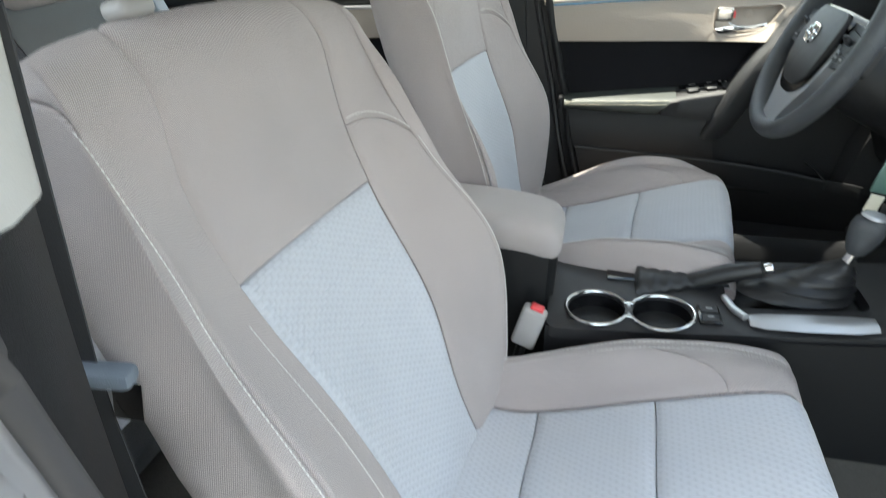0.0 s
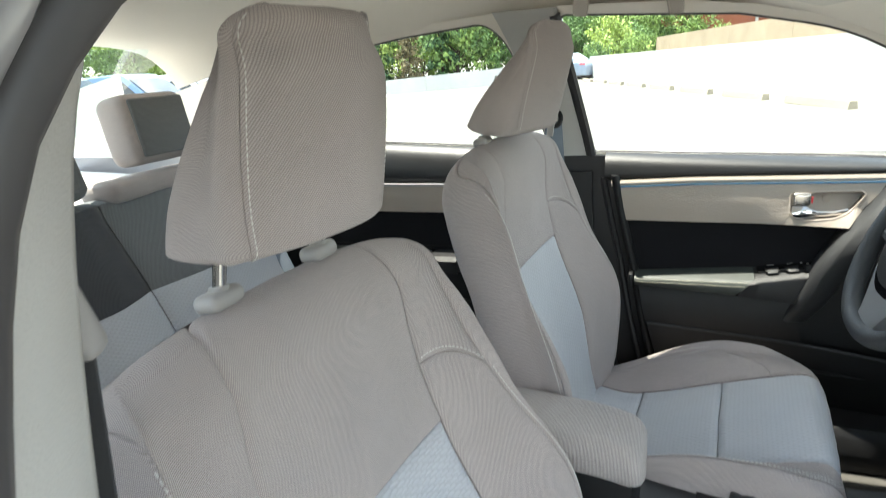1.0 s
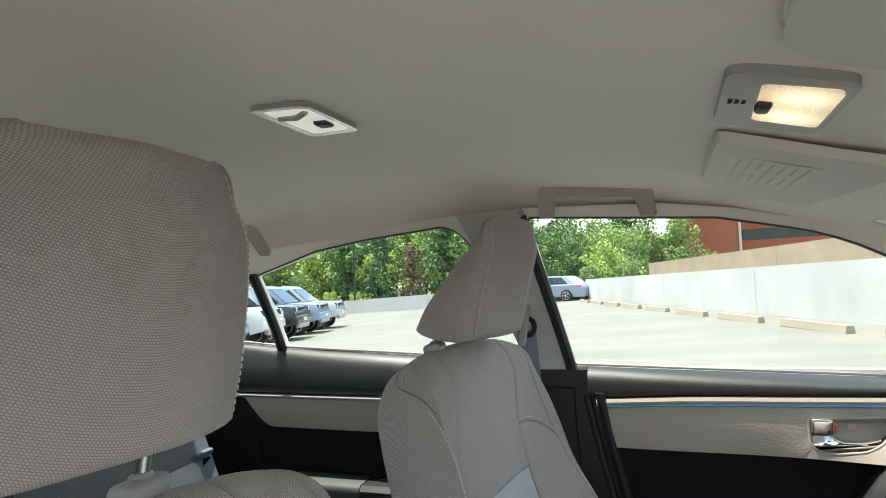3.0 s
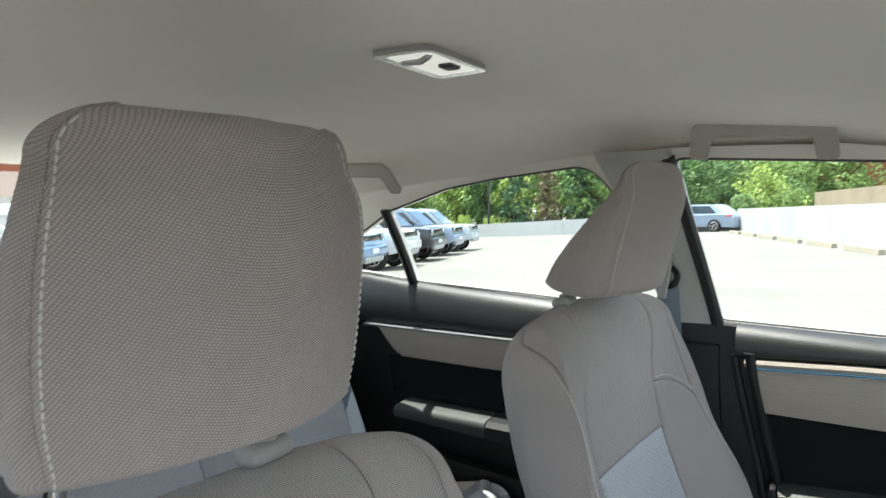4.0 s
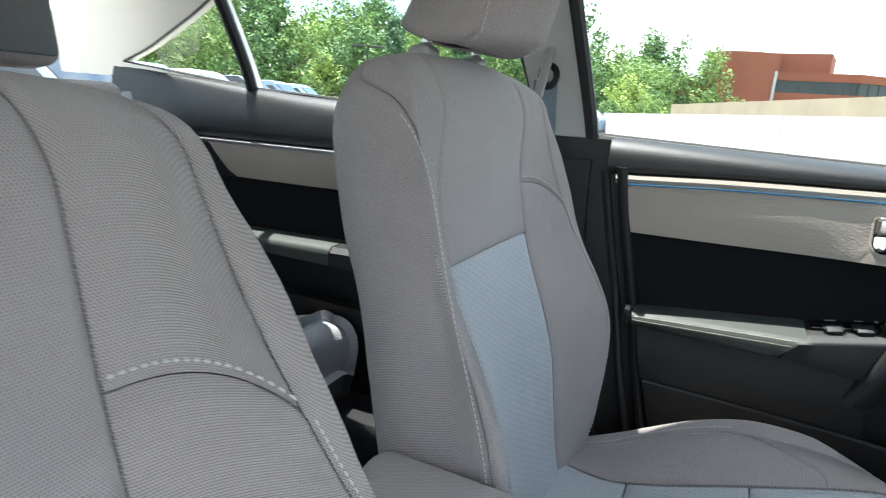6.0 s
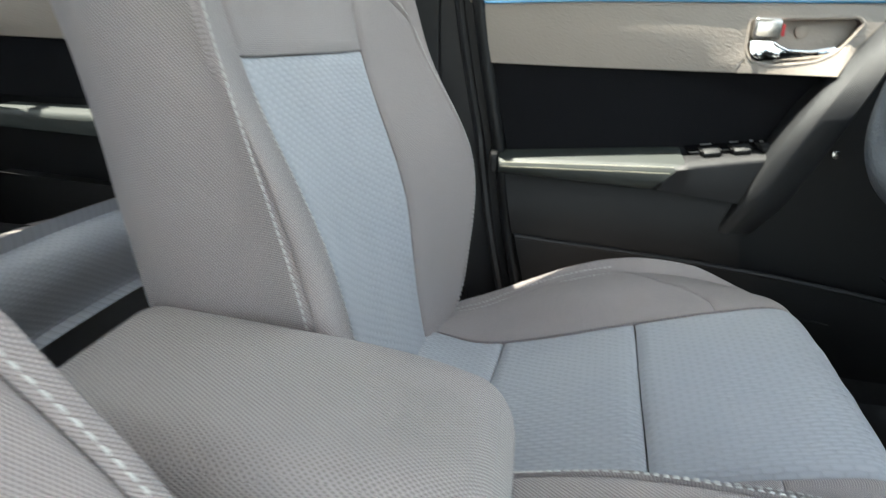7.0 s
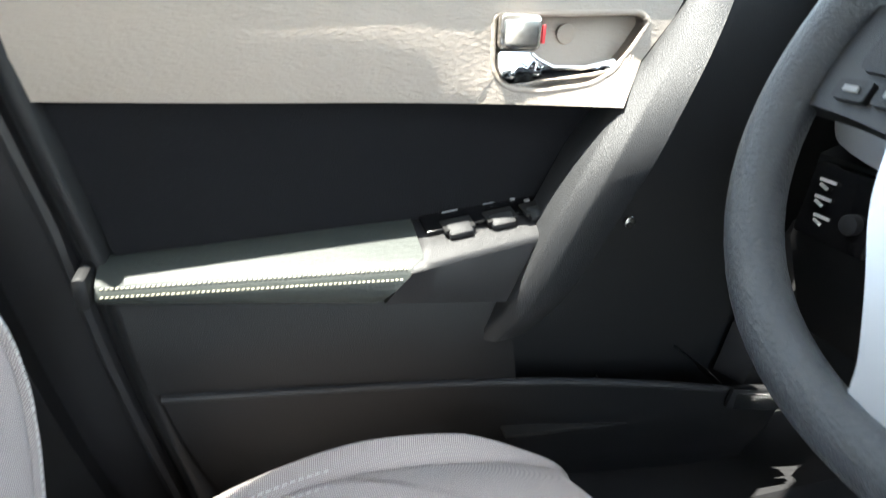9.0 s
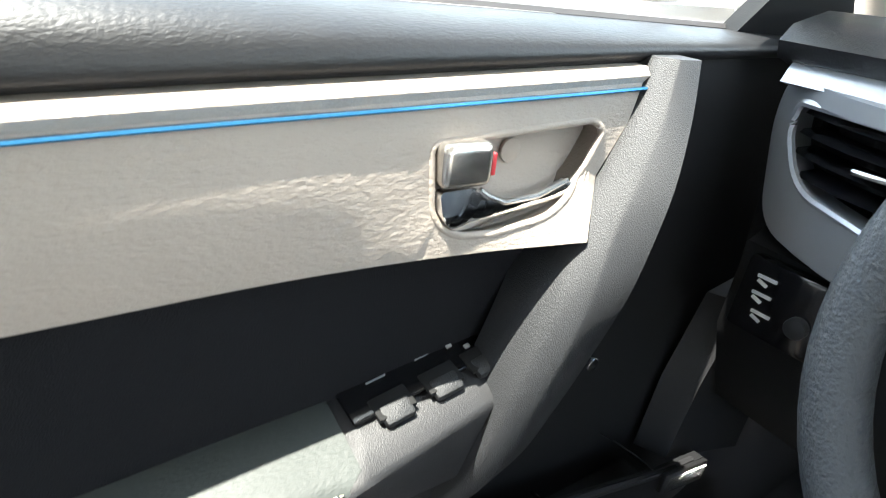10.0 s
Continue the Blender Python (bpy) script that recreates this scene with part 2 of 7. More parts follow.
M = {
    # bench and benchmid carry the rear bench's shade in their colour
    "taupe": fabric_taupe(), "blue": fabric_blue(), "plain": fabric_plain(), "bench": bench_shaded_cloth("bench_shaded_cloth", srgb(120, 122, 124)), "benchmid": bench_shaded_cloth("bench_centre_shaded_cloth", srgb(62, 63, 68)), "headliner": headlining(), "carpet": carpet(),
    "trim": grained("trim_grey", srgb(196, 194, 190), 0.55, 500, 0.0004, (0.92, 1.04)),
    "black": grained("plastic_black", (0.0125, 0.0128, 0.0138), 0.5, 1100, 0.0003, spec=0.35),
    "soft": creased("soft_black_skin", (0.015, 0.0155, 0.017), 0.42, 520, 0.0005),
    "grey": grained("plastic_charcoal", (0.024, 0.024, 0.0255), 0.45, 1300, 0.00025, spec=0.4),
    "strut": grained("plastic_mid_grey", (0.030, 0.031, 0.033), 0.5, 1000, 0.0004, spec=0.4),
    "fabric_black": grained("cloth_black", (0.0105, 0.0108, 0.0128), 0.95, 900, 0.0005, spec=0.2),
    "beige": creased("beige_moulded_skin", srgb(168, 157, 146), 0.5, 380, 0.0010),
    "armleather": creased("greygreen_leatherette", (0.038, 0.045, 0.041), 0.55, 420, 0.0006),
    "wheel": creased("wheel_leather", (0.062, 0.067, 0.074), 0.40, 430, 0.0022),
    "gloss": plain("gloss_black", (0.008, 0.008, 0.009), 0.12),
    "silver": plain("silver_paint", (0.50, 0.51, 0.53), 0.38, 0.6),
    "chrome": plain("chrome", (0.82, 0.82, 0.82), 0.07, 1.0, 0.02),
    "satin": plain("satin_metal", (0.62, 0.62, 0.62), 0.25, 1.0, 0.03),
    "slot": plain("slot_dark", (0.01, 0.01, 0.01), 0.9),
    "faint": plain("faint_print", srgb(206, 204, 184), 0.6),
    "accent": plain("accent_blue", (0.04, 0.19, 0.38), 0.18, 0.55),
    "guide": plain("guide_plastic", srgb(160, 157, 155), 0.42),
    "visor": grained("visor_board", srgb(216, 211, 202), 0.6, 500, 0.0003, (0.95, 1.03)),
    "thread": plain("thread", srgb(226, 224, 220), 0.8, vary=0.1, scale=300),
    "threadyel": plain("thread_cream", srgb(222, 216, 190), 0.8, vary=0.1, scale=300),
    "red": plain("red_plastic", (0.75, 0.07, 0.08), 0.35),
    "rubber": plain("rubber", (0.080, 0.075, 0.076), 0.5, vary=0.05),
    "rubberblack": plain("rubber_black", (0.02, 0.02, 0.022), 0.5, vary=0.15),
    "paint": plain("body_paint", (0.34, 0.33, 0.335), 0.30, 0.1, 0.015, Coat_Weight=0.8),
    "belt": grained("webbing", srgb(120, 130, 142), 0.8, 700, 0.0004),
    "white": plain("white_print", (0.75, 0.75, 0.75), 0.6),
    "paper": plain("label_paper", srgb(232, 228, 208), 0.7, vary=0.04),
    "mark": plain("print_grey", (0.33, 0.33, 0.33), 0.7),
    "glass": glass("window_glass"), "rearglass": glass("rear_glass", (0.80, 0.90, 0.90), 0.14), "film": glass("clear_film", (0.85, 0.87, 0.88), 0.10),
    "lamp": bulb_lens(), "domelens": glowing("dome_lens", (1.0, 0.97, 0.92), 0.16), "lockmetal": plain("lock_metal", (0.60, 0.56, 0.51), 0.22, 0.9),
    "tag": plain("green_tag", (0.10, 0.19, 0.165), 0.4),
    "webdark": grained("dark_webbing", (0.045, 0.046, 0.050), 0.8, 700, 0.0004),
    "deck": concrete("deck_concrete", srgb(134, 131, 124)), "parapet": concrete("parapet_paint", srgb(205, 205, 203), 0.6),
    "kerb": concrete("stop_concrete", srgb(176, 166, 148), 2.0), "wallstone": concrete("retaining_concrete", srgb(178, 160, 136), 1.0),
    "brick": brickwork(), "bandglass": plain("office_glass", (0.012, 0.016, 0.02), 0.08, 0.0), "roofing": plain("roofing", srgb(196, 190, 182), 0.8),
    "tyre": plain("tyre", (0.018, 0.018, 0.018), 0.8), "alloy": plain("alloy", (0.55, 0.55, 0.56), 0.3, 0.9),
    "carglass": plain("car_glass", (0.02, 0.03, 0.035), 0.05, 0.0, Coat_Weight=0.6),
    "bark": plain("bark", (0.09, 0.065, 0.05), 0.9, vary=0.3), "pole": plain("pole_bronze", (0.03, 0.028, 0.026), 0.5),
}
PAINTS = [plain(n, c, 0.3, 0.15, Coat_Weight=0.7) for n, c in (
    ("paint_blue", srgb(122, 152, 186)), ("paint_white", srgb(225, 226, 226)), ("paint_black", (0.02, 0.021, 0.024)),
    ("paint_grey", srgb(150, 165, 186)), ("paint_silver", srgb(196, 204, 208)), ("paint_pale", srgb(206, 214, 206)))]
LEAVES = [foliage("leaves_" + n, srgb(*c)) for n, c in (("mid", (130, 158, 92)), ("dark", (104, 136, 84)), ("light", (160, 184, 104)), ("pine", (90, 122, 88)))]
LEAF_DRY = foliage("leaves_dry", srgb(118, 112, 86))


# ---------------------------------------------------------------- building helpers
def thing(name, label, category, group="", kind="", at=(0, 0, 0)):
    ob = new(name)
    ob.empty_display_size = 0.05
    ob.location = at
    return tagged(ob, label, category, group, kind)


def smooth(bm, flat=False):
    if not flat:
        for f in bm.faces:
            f.smooth = True


def part(name, bm, material, parent=None, label="", flat=False, kind="", sharp=40):
    """Links a bmesh as one mesh object under a thing or under a part."""
    me = bpy.data.meshes.new(name)
    smooth(bm, flat)
    bm.to_mesh(me)
    bm.free()
    if not flat:
        me.set_sharp_from_angle(angle=radians(sharp))
    ob = new(name, me)
    me.materials.append(material)
    if parent is not None:
        ob.parent = parent
        inv = Matrix.Translation(-total(parent))
        ob.matrix_parent_inverse = inv
    return tagged(ob, label, kind=kind)


def total(ob):
    """Where an unturned empty or part stands in the world."""
    v = Vector((0, 0, 0))
    while ob is not None:
        v += ob.matrix_parent_inverse.translation + ob.location
        ob = ob.parent
    return v


def box(size, at=(0, 0, 0), turn=(0, 0, 0), bevel=0.004, seg=2, bm=None):
    b = bmesh.new()
    bmesh.ops.create_cube(b, size=1)
    bmesh.ops.scale(b, vec=size, verts=b.verts)
    if bevel:
        bmesh.ops.bevel(b, geom=list(b.edges), offset=min(bevel, min(size) * 0.45), segments=seg, affect="EDGES", profile=0.5)
    bmesh.ops.transform(b, matrix=pose(*at, *turn), verts=b.verts)
    return merge(bm, b)


def merge(bm, b):
    if bm is None:
        return b
    me = bpy.data.meshes.new("tmp")
    b.to_mesh(me)
    b.free()
    bm.from_mesh(me)
    bpy.data.meshes.remove(me)
    return bm


def can(r1, r2, depth, at=(0, 0, 0), turn=(0, 0, 0), seg=24, bevel=0.0, bm=None):
    b = bmesh.new()
    bmesh.ops.create_cone(b, cap_ends=True, segments=seg, radius1=r1, radius2=r2, depth=depth)
    if bevel:
        rim = [e for e in b.edges if abs(e.verts[0].co.z - e.verts[1].co.z) < 1e-6]
        bmesh.ops.bevel(b, geom=rim, offset=bevel, segments=2, affect="EDGES", profile=0.5)
    bmesh.ops.transform(b, matrix=pose(*at, *turn), verts=b.verts)
    return merge(bm, b)


def ball(radii, at=(0, 0, 0), turn=(0, 0, 0), seg=16, bm=None):
    b = bmesh.new()
    bmesh.ops.create_uvsphere(b, u_segments=seg, v_segments=max(6, seg // 2), radius=1)
    bmesh.ops.scale(b, vec=radii, verts=b.verts)
    bmesh.ops.transform(b, matrix=pose(*at, *turn), verts=b.verts)
    return merge(bm, b)


def hermite(xs, ys):
    """A smooth curve through a few values."""
    xs, ys = list(xs), list(ys)
    n = len(xs)
    m = []
    for i in range(n):
        a, b = max(i - 1, 0), min(i + 1, n - 1)
        m.append((ys[b] - ys[a]) / (xs[b] - xs[a]))

    def f(x):
        if x <= xs[0]:
            return ys[0]
        if x >= xs[-1]:
            return ys[-1]
        i = max(k for k in range(n) if xs[k] <= x)
        i = min(i, n - 2)
        h = xs[i + 1] - xs[i]
        t = (x - xs[i]) / h
        return ((2 * t ** 3 - 3 * t * t + 1) * ys[i] + (t ** 3 - 2 * t * t + t) * h * m[i]
                + (3 * t * t - 2 * t ** 3) * ys[i + 1] + (t ** 3 - t * t) * h * m[i + 1])
    return f


def sweep(points, radius, seg=8, closed=False, bm=None, flatten=1.0):
    """A tube along points; radius is a number or a function of 0..1."""
    bm = bm or bmesh.new()
    pts = [Vector(p) for p in points]
    n = len(pts)
    rings = []
    up = Vector((0, 0, 1))
    for i, p in enumerate(pts):
        a, b = (pts[i - 1], pts[(i + 1) % n]) if closed else (pts[max(i - 1, 0)], pts[min(i + 1, n - 1)])
        d = (b - a).normalized()
        side = d.cross(up)
        if side.length < 0.05:
            side = d.cross(Vector((1, 0, 0)))
        side.normalize()
        u = side.cross(d)
        r = radius(i / (n - 1)) if callable(radius) else radius
        rings.append([bm.verts.new(p + r * (math.cos(k) * side + flatten * math.sin(k) * u)) for k in (2 * math.pi * j / seg for j in range(seg))])
    last = n if closed else n - 1
    for i in range(last):
        r, q = rings[i], rings[(i + 1) % n]
        for j in range(seg):
            bm.faces.new((r[j], r[(j + 1) % seg], q[(j + 1) % seg], q[j]))
    if not closed:
        bm.faces.new(rings[0][::-1])
        bm.faces.new(rings[-1])
    return bm


def loft(rings, bm=None, caps=True, loop=True):
    """A skin over rings of equally many points."""
    bm = bm or bmesh.new()
    made = [[bm.verts.new(p) for p in r] for r in rings]
    n = len(made[0])
    for a, b in zip(made, made[1:]):
        for j in range(n if loop else n - 1):
            bm.faces.new((a[j], a[(j + 1) % n], b[(j + 1) % n], b[j]))
    if caps:
        bm.faces.new(made[0][::-1])
        bm.faces.new(made[-1])
    bmesh.ops.recalc_face_normals(bm, faces=bm.faces)
    return bm


def plate(outline, fn, thick, holes=(), bevel=0.0, cuts=0):
    """A sheet with holes: outlines in the plane (a, b), put in the world by fn(a, b, depth)."""
    bm = bmesh.new()
    edges = []
    for loop in (outline, *holes):
        vs = [bm.verts.new((a, b, 0)) for a, b in loop]
        edges += [bm.edges.new((vs[i], vs[(i + 1) % len(vs)])) for i in range(len(vs))]
    bmesh.ops.triangle_fill(bm, use_beauty=True, use_dissolve=False, edges=edges, normal=(0, 0, 1))
    front = list(bm.faces)
    if cuts:
        bmesh.ops.subdivide_edges(bm, edges=[e for e in bm.edges if e.calc_length() > cuts], cuts=2, use_grid_fill=False)
        bmesh.ops.triangulate(bm, faces=bm.faces)
        front = list(bm.faces)
    ex = bmesh.ops.extrude_face_region(bm, geom=front)
    moved = [v for v in ex["geom"] if isinstance(v, bmesh.types.BMVert)]
    for v in moved:
        v.co.z = thick
    for v in bm.verts:
        v.co = fn(*v.co)
    bmesh.ops.recalc_face_normals(bm, faces=bm.faces)
    return bm


def rounded(points, radius, seg=5):
    """A polygon with rounded corners; radius is one number or one for each corner."""
    out = []
    n = len(points)
    for i in range(n):
        p, a, b = Vector(points[i]), Vector(points[i - 1]), Vector(points[(i + 1) % n])
        r = radius[i] if isinstance(radius, (list, tuple)) else radius
        da, db = (a - p), (b - p)
        r = min(r, da.length * 0.49, db.length * 0.49)
        if r <= 0:
            out.append(tuple(p))
            continue
        s, e = p + da.normalized() * r, p + db.normalized() * r
        for k in range(seg + 1):
            t = k / seg
            out.append(tuple((1 - t) ** 2 * s + 2 * t * (1 - t) * p + t * t * e))
    return out


def woven(bm):
    """Cloth coordinates over a rounded block, by the way each face looks."""
    uvl = bm.loops.layers.uv.new("UVMap")
    bm.normal_update()
    for fc in bm.faces:
        n = fc.normal
        for lp in fc.loops:
            c = lp.vert.co
            lp[uvl].uv = (c.y, c.x) if abs(n.z) > 0.6 else ((c.y, c.z) if abs(n.x) > abs(n.y) else (c.z, c.x))
    return bm


def patch(fn, nu, nv, dip=0.004, width=0.012, skirt=0.008, gap=0.0004, edges=(1, 1, 1, 1), wrinkle=0.0, seed=0.0, scale=(1, 1), inside=None, across=False):
    """An upholstery panel over fn(a, b), 0..1 both ways: its edges sink into the seam and fold under. edges: at a=0, a=1, b=0, b=1."""
    bm = bmesh.new()
    uvl = bm.loops.layers.uv.new("UVMap")

    def ease(k, n):
        t = k / n
        return t * t * (3 - 2 * t) * 0.35 + t * 0.65
    us, vs = [ease(i, nu) for i in range(nu + 1)], [ease(j, nv) for j in range(nv + 1)]
    P = [[Vector(fn(u, v)) for v in vs] for u in us]
    lu = [[0.0] * (nv + 1) for _ in us]
    lv = [[0.0] * (nv + 1) for _ in us]
    for i in range(nu + 1):
        for j in range(nv + 1):
            if i:
                lu[i][j] = lu[i - 1][j] + (P[i][j] - P[i - 1][j]).length
            if j:
                lv[i][j] = lv[i][j - 1] + (P[i][j] - P[i][j - 1]).length
    V, uv, N = [], {}, []
    turn = 1.0
    if inside is not None:
        q = Vector(inside)
        i, j = nu // 2, nv // 2
        nm = (P[i + 1][j] - P[i - 1][j]).cross(P[i][j + 1] - P[i][j - 1])
        turn = 1.0 if nm.dot(P[i][j] - q) >= 0 else -1.0
    for i in range(nu + 1):
        row, nrow = [], []
        for j in range(nv + 1):
            du = P[min(i + 1, nu)][j] - P[max(i - 1, 0)][j]
            dv = P[i][min(j + 1, nv)] - P[i][max(j - 1, 0)]
            nrm = du.cross(dv)
            nrm = nrm.normalized() * turn if nrm.length > 1e-12 else Vector((0, 0, 1))
            away = [lu[i][j], lu[nu][j] - lu[i][j], lv[i][j], lv[i][nv] - lv[i][j]]
            sink = 0.0
            for on, d in zip(edges, away):
                if on and d < width:
                    sink = max(sink, (1 - d / width) ** 2)
            w = 0.0
            if wrinkle:
                q = P[i][j] * 16
                w = wrinkle * noise.noise((q.x + seed, q.y * 1.5, q.z)) + 0.5 * wrinkle * noise.noise((q.x * 2.7 + seed, q.y * 3, q.z * 2.7))
            p = P[i][j] - nrm * (dip * sink) + nrm * w * (1 - sink)
            for on, at_edge, q in ((edges[0], i == 0, P[1][j]), (edges[1], i == nu, P[nu - 1][j]), (edges[2], j == 0, P[i][1]), (edges[3], j == nv, P[i][nv - 1])):
                if on and at_edge and dip:
                    way = q - P[i][j]
                    p += way.normalized() * min(gap, way.length * 0.5)
            v = bm.verts.new(p)
            uv[v] = (lu[i][j] - lu[nu][j] / 2, lv[i][j])
            row.append(v)
            nrow.append(nrm)
        V.append(row)
        N.append(nrow)
    for i in range(nu):
        for j in range(nv):
            bm.faces.new((V[i][j], V[i + 1][j], V[i + 1][j + 1], V[i][j + 1]))
    if skirt:
        ring = [(i, 0) for i in range(nu)] + [(nu, j) for j in range(nv)] + [(i, nv) for i in range(nu, 0, -1)] + [(0, j) for j in range(nv, 0, -1)]
        low = []
        for i, j in ring:
            v = bm.verts.new(V[i][j].co - N[i][j] * skirt)
            uv[v] = uv[V[i][j]]
            low.append(v)
        for k in range(len(ring)):
            a, b = ring[k], ring[(k + 1) % len(ring)]
            side = 0 if a[0] == b[0] == 0 else 1 if a[0] == b[0] == nu else 2 if a[1] == b[1] == 0 else 3
            if not edges[side]:
                continue
            bm.faces.new((V[b[0]][b[1]], V[a[0]][a[1]], low[k], low[(k + 1) % len(ring)]))
    for f in bm.faces:
        for l in f.loops:
            a, b = uv[l.vert]
            l[uvl].uv = (b * scale[0], a * scale[1]) if across else (a * scale[0], b * scale[1])
    return bm


def stitches(fn, length, pitch=0.0065, gap=0.30, r=0.0010, bm=None, lift=0.0008, normal=None):
    """A row of thread stitches along fn(0..1)."""
    bm = bm or bmesh.new()
    n = max(2, int(length / pitch))
    for k in range(n):
        a, b = Vector(fn((k + gap / 2) / n)), Vector(fn((k + 1 - gap / 2) / n))
        d = (b - a)
        if d.length < 1e-6:
            continue
        d.normalize()
        up = Vector(normal((k + 0.5) / n)) if normal else Vector((0, 0, 1))
        side = d.cross(up)
        side = side.normalized() if side.length > 1e-6 else Vector((0, 1, 0))
        up = side.cross(d)
        rows = []
        for t, q in ((0.0, 0.35), (0.25, 1.0), (0.75, 1.0), (1.0, 0.35)):
            c = a.lerp(b, t) + up * (lift * (1 if 0 < t < 1 else 0.2))
            rows.append([bm.verts.new(c + r * q * (math.cos(m) * side + math.sin(m) * up)) for m in (0, 1.57, 3.14, 4.71)])
        for x, y in zip(rows, rows[1:]):
            for j in range(4):
                bm.faces.new((x[j], x[(j + 1) % 4], y[(j + 1) % 4], y[j]))
    return bm


def profile_x(section, x0, x1, steps=2, fn=None, caps=True):
    """A bar along x with the section [(y, z), ...]; fn(x, y, z) may bend it."""
    fn = fn or (lambda x, y, z: (x, y, z))
    return loft([[fn(x0 + (x1 - x0) * k / steps, y, z) for y, z in section] for k in range(steps + 1)], caps=caps)

# ---------------------------------------------------------------- the car's shell
# x ahead, y to the driver's side, z up from the deck; the car stands over the origin
def sill_z(x):
    """Height of the window sills."""
    return hermite((-1.4, -1.02, -0.65, -0.18, 0.34, 0.80), (1.065, 1.03, 1.012, 0.992, 0.978, 0.965))(x)


def side_y(x, z):
    """The inner face of the upper side: it leans inward above the sill."""
    base = hermite((-1.5, -1.02, -0.6, -0.2, 0.4, 0.9), (0.755, 0.785, 0.768, 0.745, 0.738, 0.70))(x)
    t = max(0.0, (z - sill_z(x)) / 0.32)
    return base - 0.195 * t ** 1.15


ROOF_TOP = hermite((-1.75, -1.5, -1.25, -0.9, -0.4, 0.05, 0.15, 0.25, 0.42), (1.24, 1.305, 1.345, 1.378, 1.394, 1.352, 1.328, 1.304, 1.262))
ROOF_EDGE = hermite((-1.75, -1.4, -1.1, -0.8, -0.43, -0.25, 0.0, 0.13, 0.27, 0.42), (1.12, 1.20, 1.265, 1.300, 1.322, 1.326, 1.316, 1.298, 1.266, 1.215))


def roof_z(x, y):
    t = min(abs(y) / 0.585, 1.0)
    lump = 0.011 * math.exp(-((x + 0.42) / 0.13) ** 2 - ((y + 0.035) / 0.115) ** 2)
    return ROOF_TOP(x) + (ROOF_EDGE(x) - ROOF_TOP(x)) * (0.14 * t * t + 0.86 * t ** 9) + lump


def grid(fn, us, vs, thick=None):
    """A sheet over a grid, or a slab where thick gives a second face."""
    bm = bmesh.new()
    a = [[bm.verts.new(fn(u, v)) for v in vs] for u in us]
    n, m = len(us), len(vs)
    for i in range(n - 1):
        for j in range(m - 1):
            bm.faces.new((a[i][j], a[i + 1][j], a[i + 1][j + 1], a[i][j + 1]))
    if thick:
        b = [[bm.verts.new(thick(u, v)) for v in vs] for u in us]
        for i in range(n - 1):
            for j in range(m - 1):
                bm.faces.new((b[i][j], b[i][j + 1], b[i + 1][j + 1], b[i + 1][j]))
        ring = [(i, 0) for i in range(n - 1)] + [(n - 1, j) for j in range(m - 1)] + [(i, m - 1) for i in range(n - 1, 0, -1)] + [(0, j) for j in range(m - 1, 0, -1)]
        for k in range(len(ring)):
            p, q = ring[k], ring[(k + 1) % len(ring)]
            bm.faces.new((a[p[0]][p[1]], a[q[0]][q[1]], b[q[0]][q[1]], b[p[0]][p[1]]))
    bmesh.ops.recalc_face_normals(bm, faces=bm.faces)
    return bm


def span(a, b, n):
    return [a + (b - a) * k / n for k in range(n + 1)]


car = thing("car_body", "dark metallic sedan body, passenger door open, parked on the deck", "car body", kind="structure")

# headlining and roof skin
part("ceiling", grid(lambda x, y: (x, y, roof_z(x, y)), span(-1.36, 0.40, 42), span(-0.585, 0.585, 30), lambda x, y: (x, y, roof_z(x, y) + 0.012)),
     M["headliner"], None, kind="structure")
tagged(bpy.data.objects["ceiling"], "warm grey woven headlining of the car roof", "ceiling")
part("roof_skin", grid(lambda x, y: (x, y, roof_z(x, y * 0.86) + 0.03 + 0.03 * (1 - (abs(y) / 0.63) ** 4)), span(-1.38, 0.42, 22), span(-0.63, 0.63, 16),
                       lambda x, y: (x, y, roof_z(x, y * 0.86) + 0.05 + 0.03 * (1 - (abs(y) / 0.63) ** 4))), M["paint"], car)

FRONT_WIN = rounded([(-0.20, 0.992), (0.34, 0.978), (0.80, 0.966), (0.66, 1.06), (0.30, 1.255), (0.10, 1.297), (-0.262, 1.322)], [0.01, 0, 0.02, 0, 0.08, 0, 0.02], 4)
REAR_WIN = rounded([(-1.010, 1.028), (-0.65, 1.014), (-0.31, 1.0), (-0.385, 1.27), (-0.43, 1.318), (-0.65, 1.302), (-0.80, 1.284), (-1.020, 1.230)], [0.006, 0, 0.02, 0.05, 0.06, 0, 0, 0.01], 5)
QUARTER = rounded([(-1.40, 1.07), (-1.024, 1.031), (-1.032, 1.222), (-1.10, 1.19), (-1.30, 1.105)], [0.015, 0.008, 0.012, 0.04, 0.03], 4)
DOOR_GAP = rounded([(-0.36, 0.36), (0.72, 0.36), (0.86, 0.93), (0.62, 1.09), (0.30, 1.262), (0.10, 1.302), (-0.24, 1.326), (-0.31, 1.0)], [0.1, 0.15, 0.1, 0.1, 0.08, 0, 0.05, 0.0], 5)


def side_wall(sign, holes, low, high):
    def put(a, b, d):
        return (a, sign * (side_y(a, b) + d), b)
    outline = [(x, sill_z(x) - low) for x in span(-1.60, 0.90, 12)]
    outline += [(x, ROOF_EDGE(x) + 0.012) for x in (0.42, 0.27, 0.13, 0.0, -0.25, -0.43, -0.8, -1.1, -1.4, -1.6)]
    return plate(outline, put, 0.035, holes, cuts=0.10)


part("upper_side_trim", side_wall(1, (FRONT_WIN, REAR_WIN, QUARTER), 0.03, 1), M["headliner"], car, "warm grey trim round the side windows")


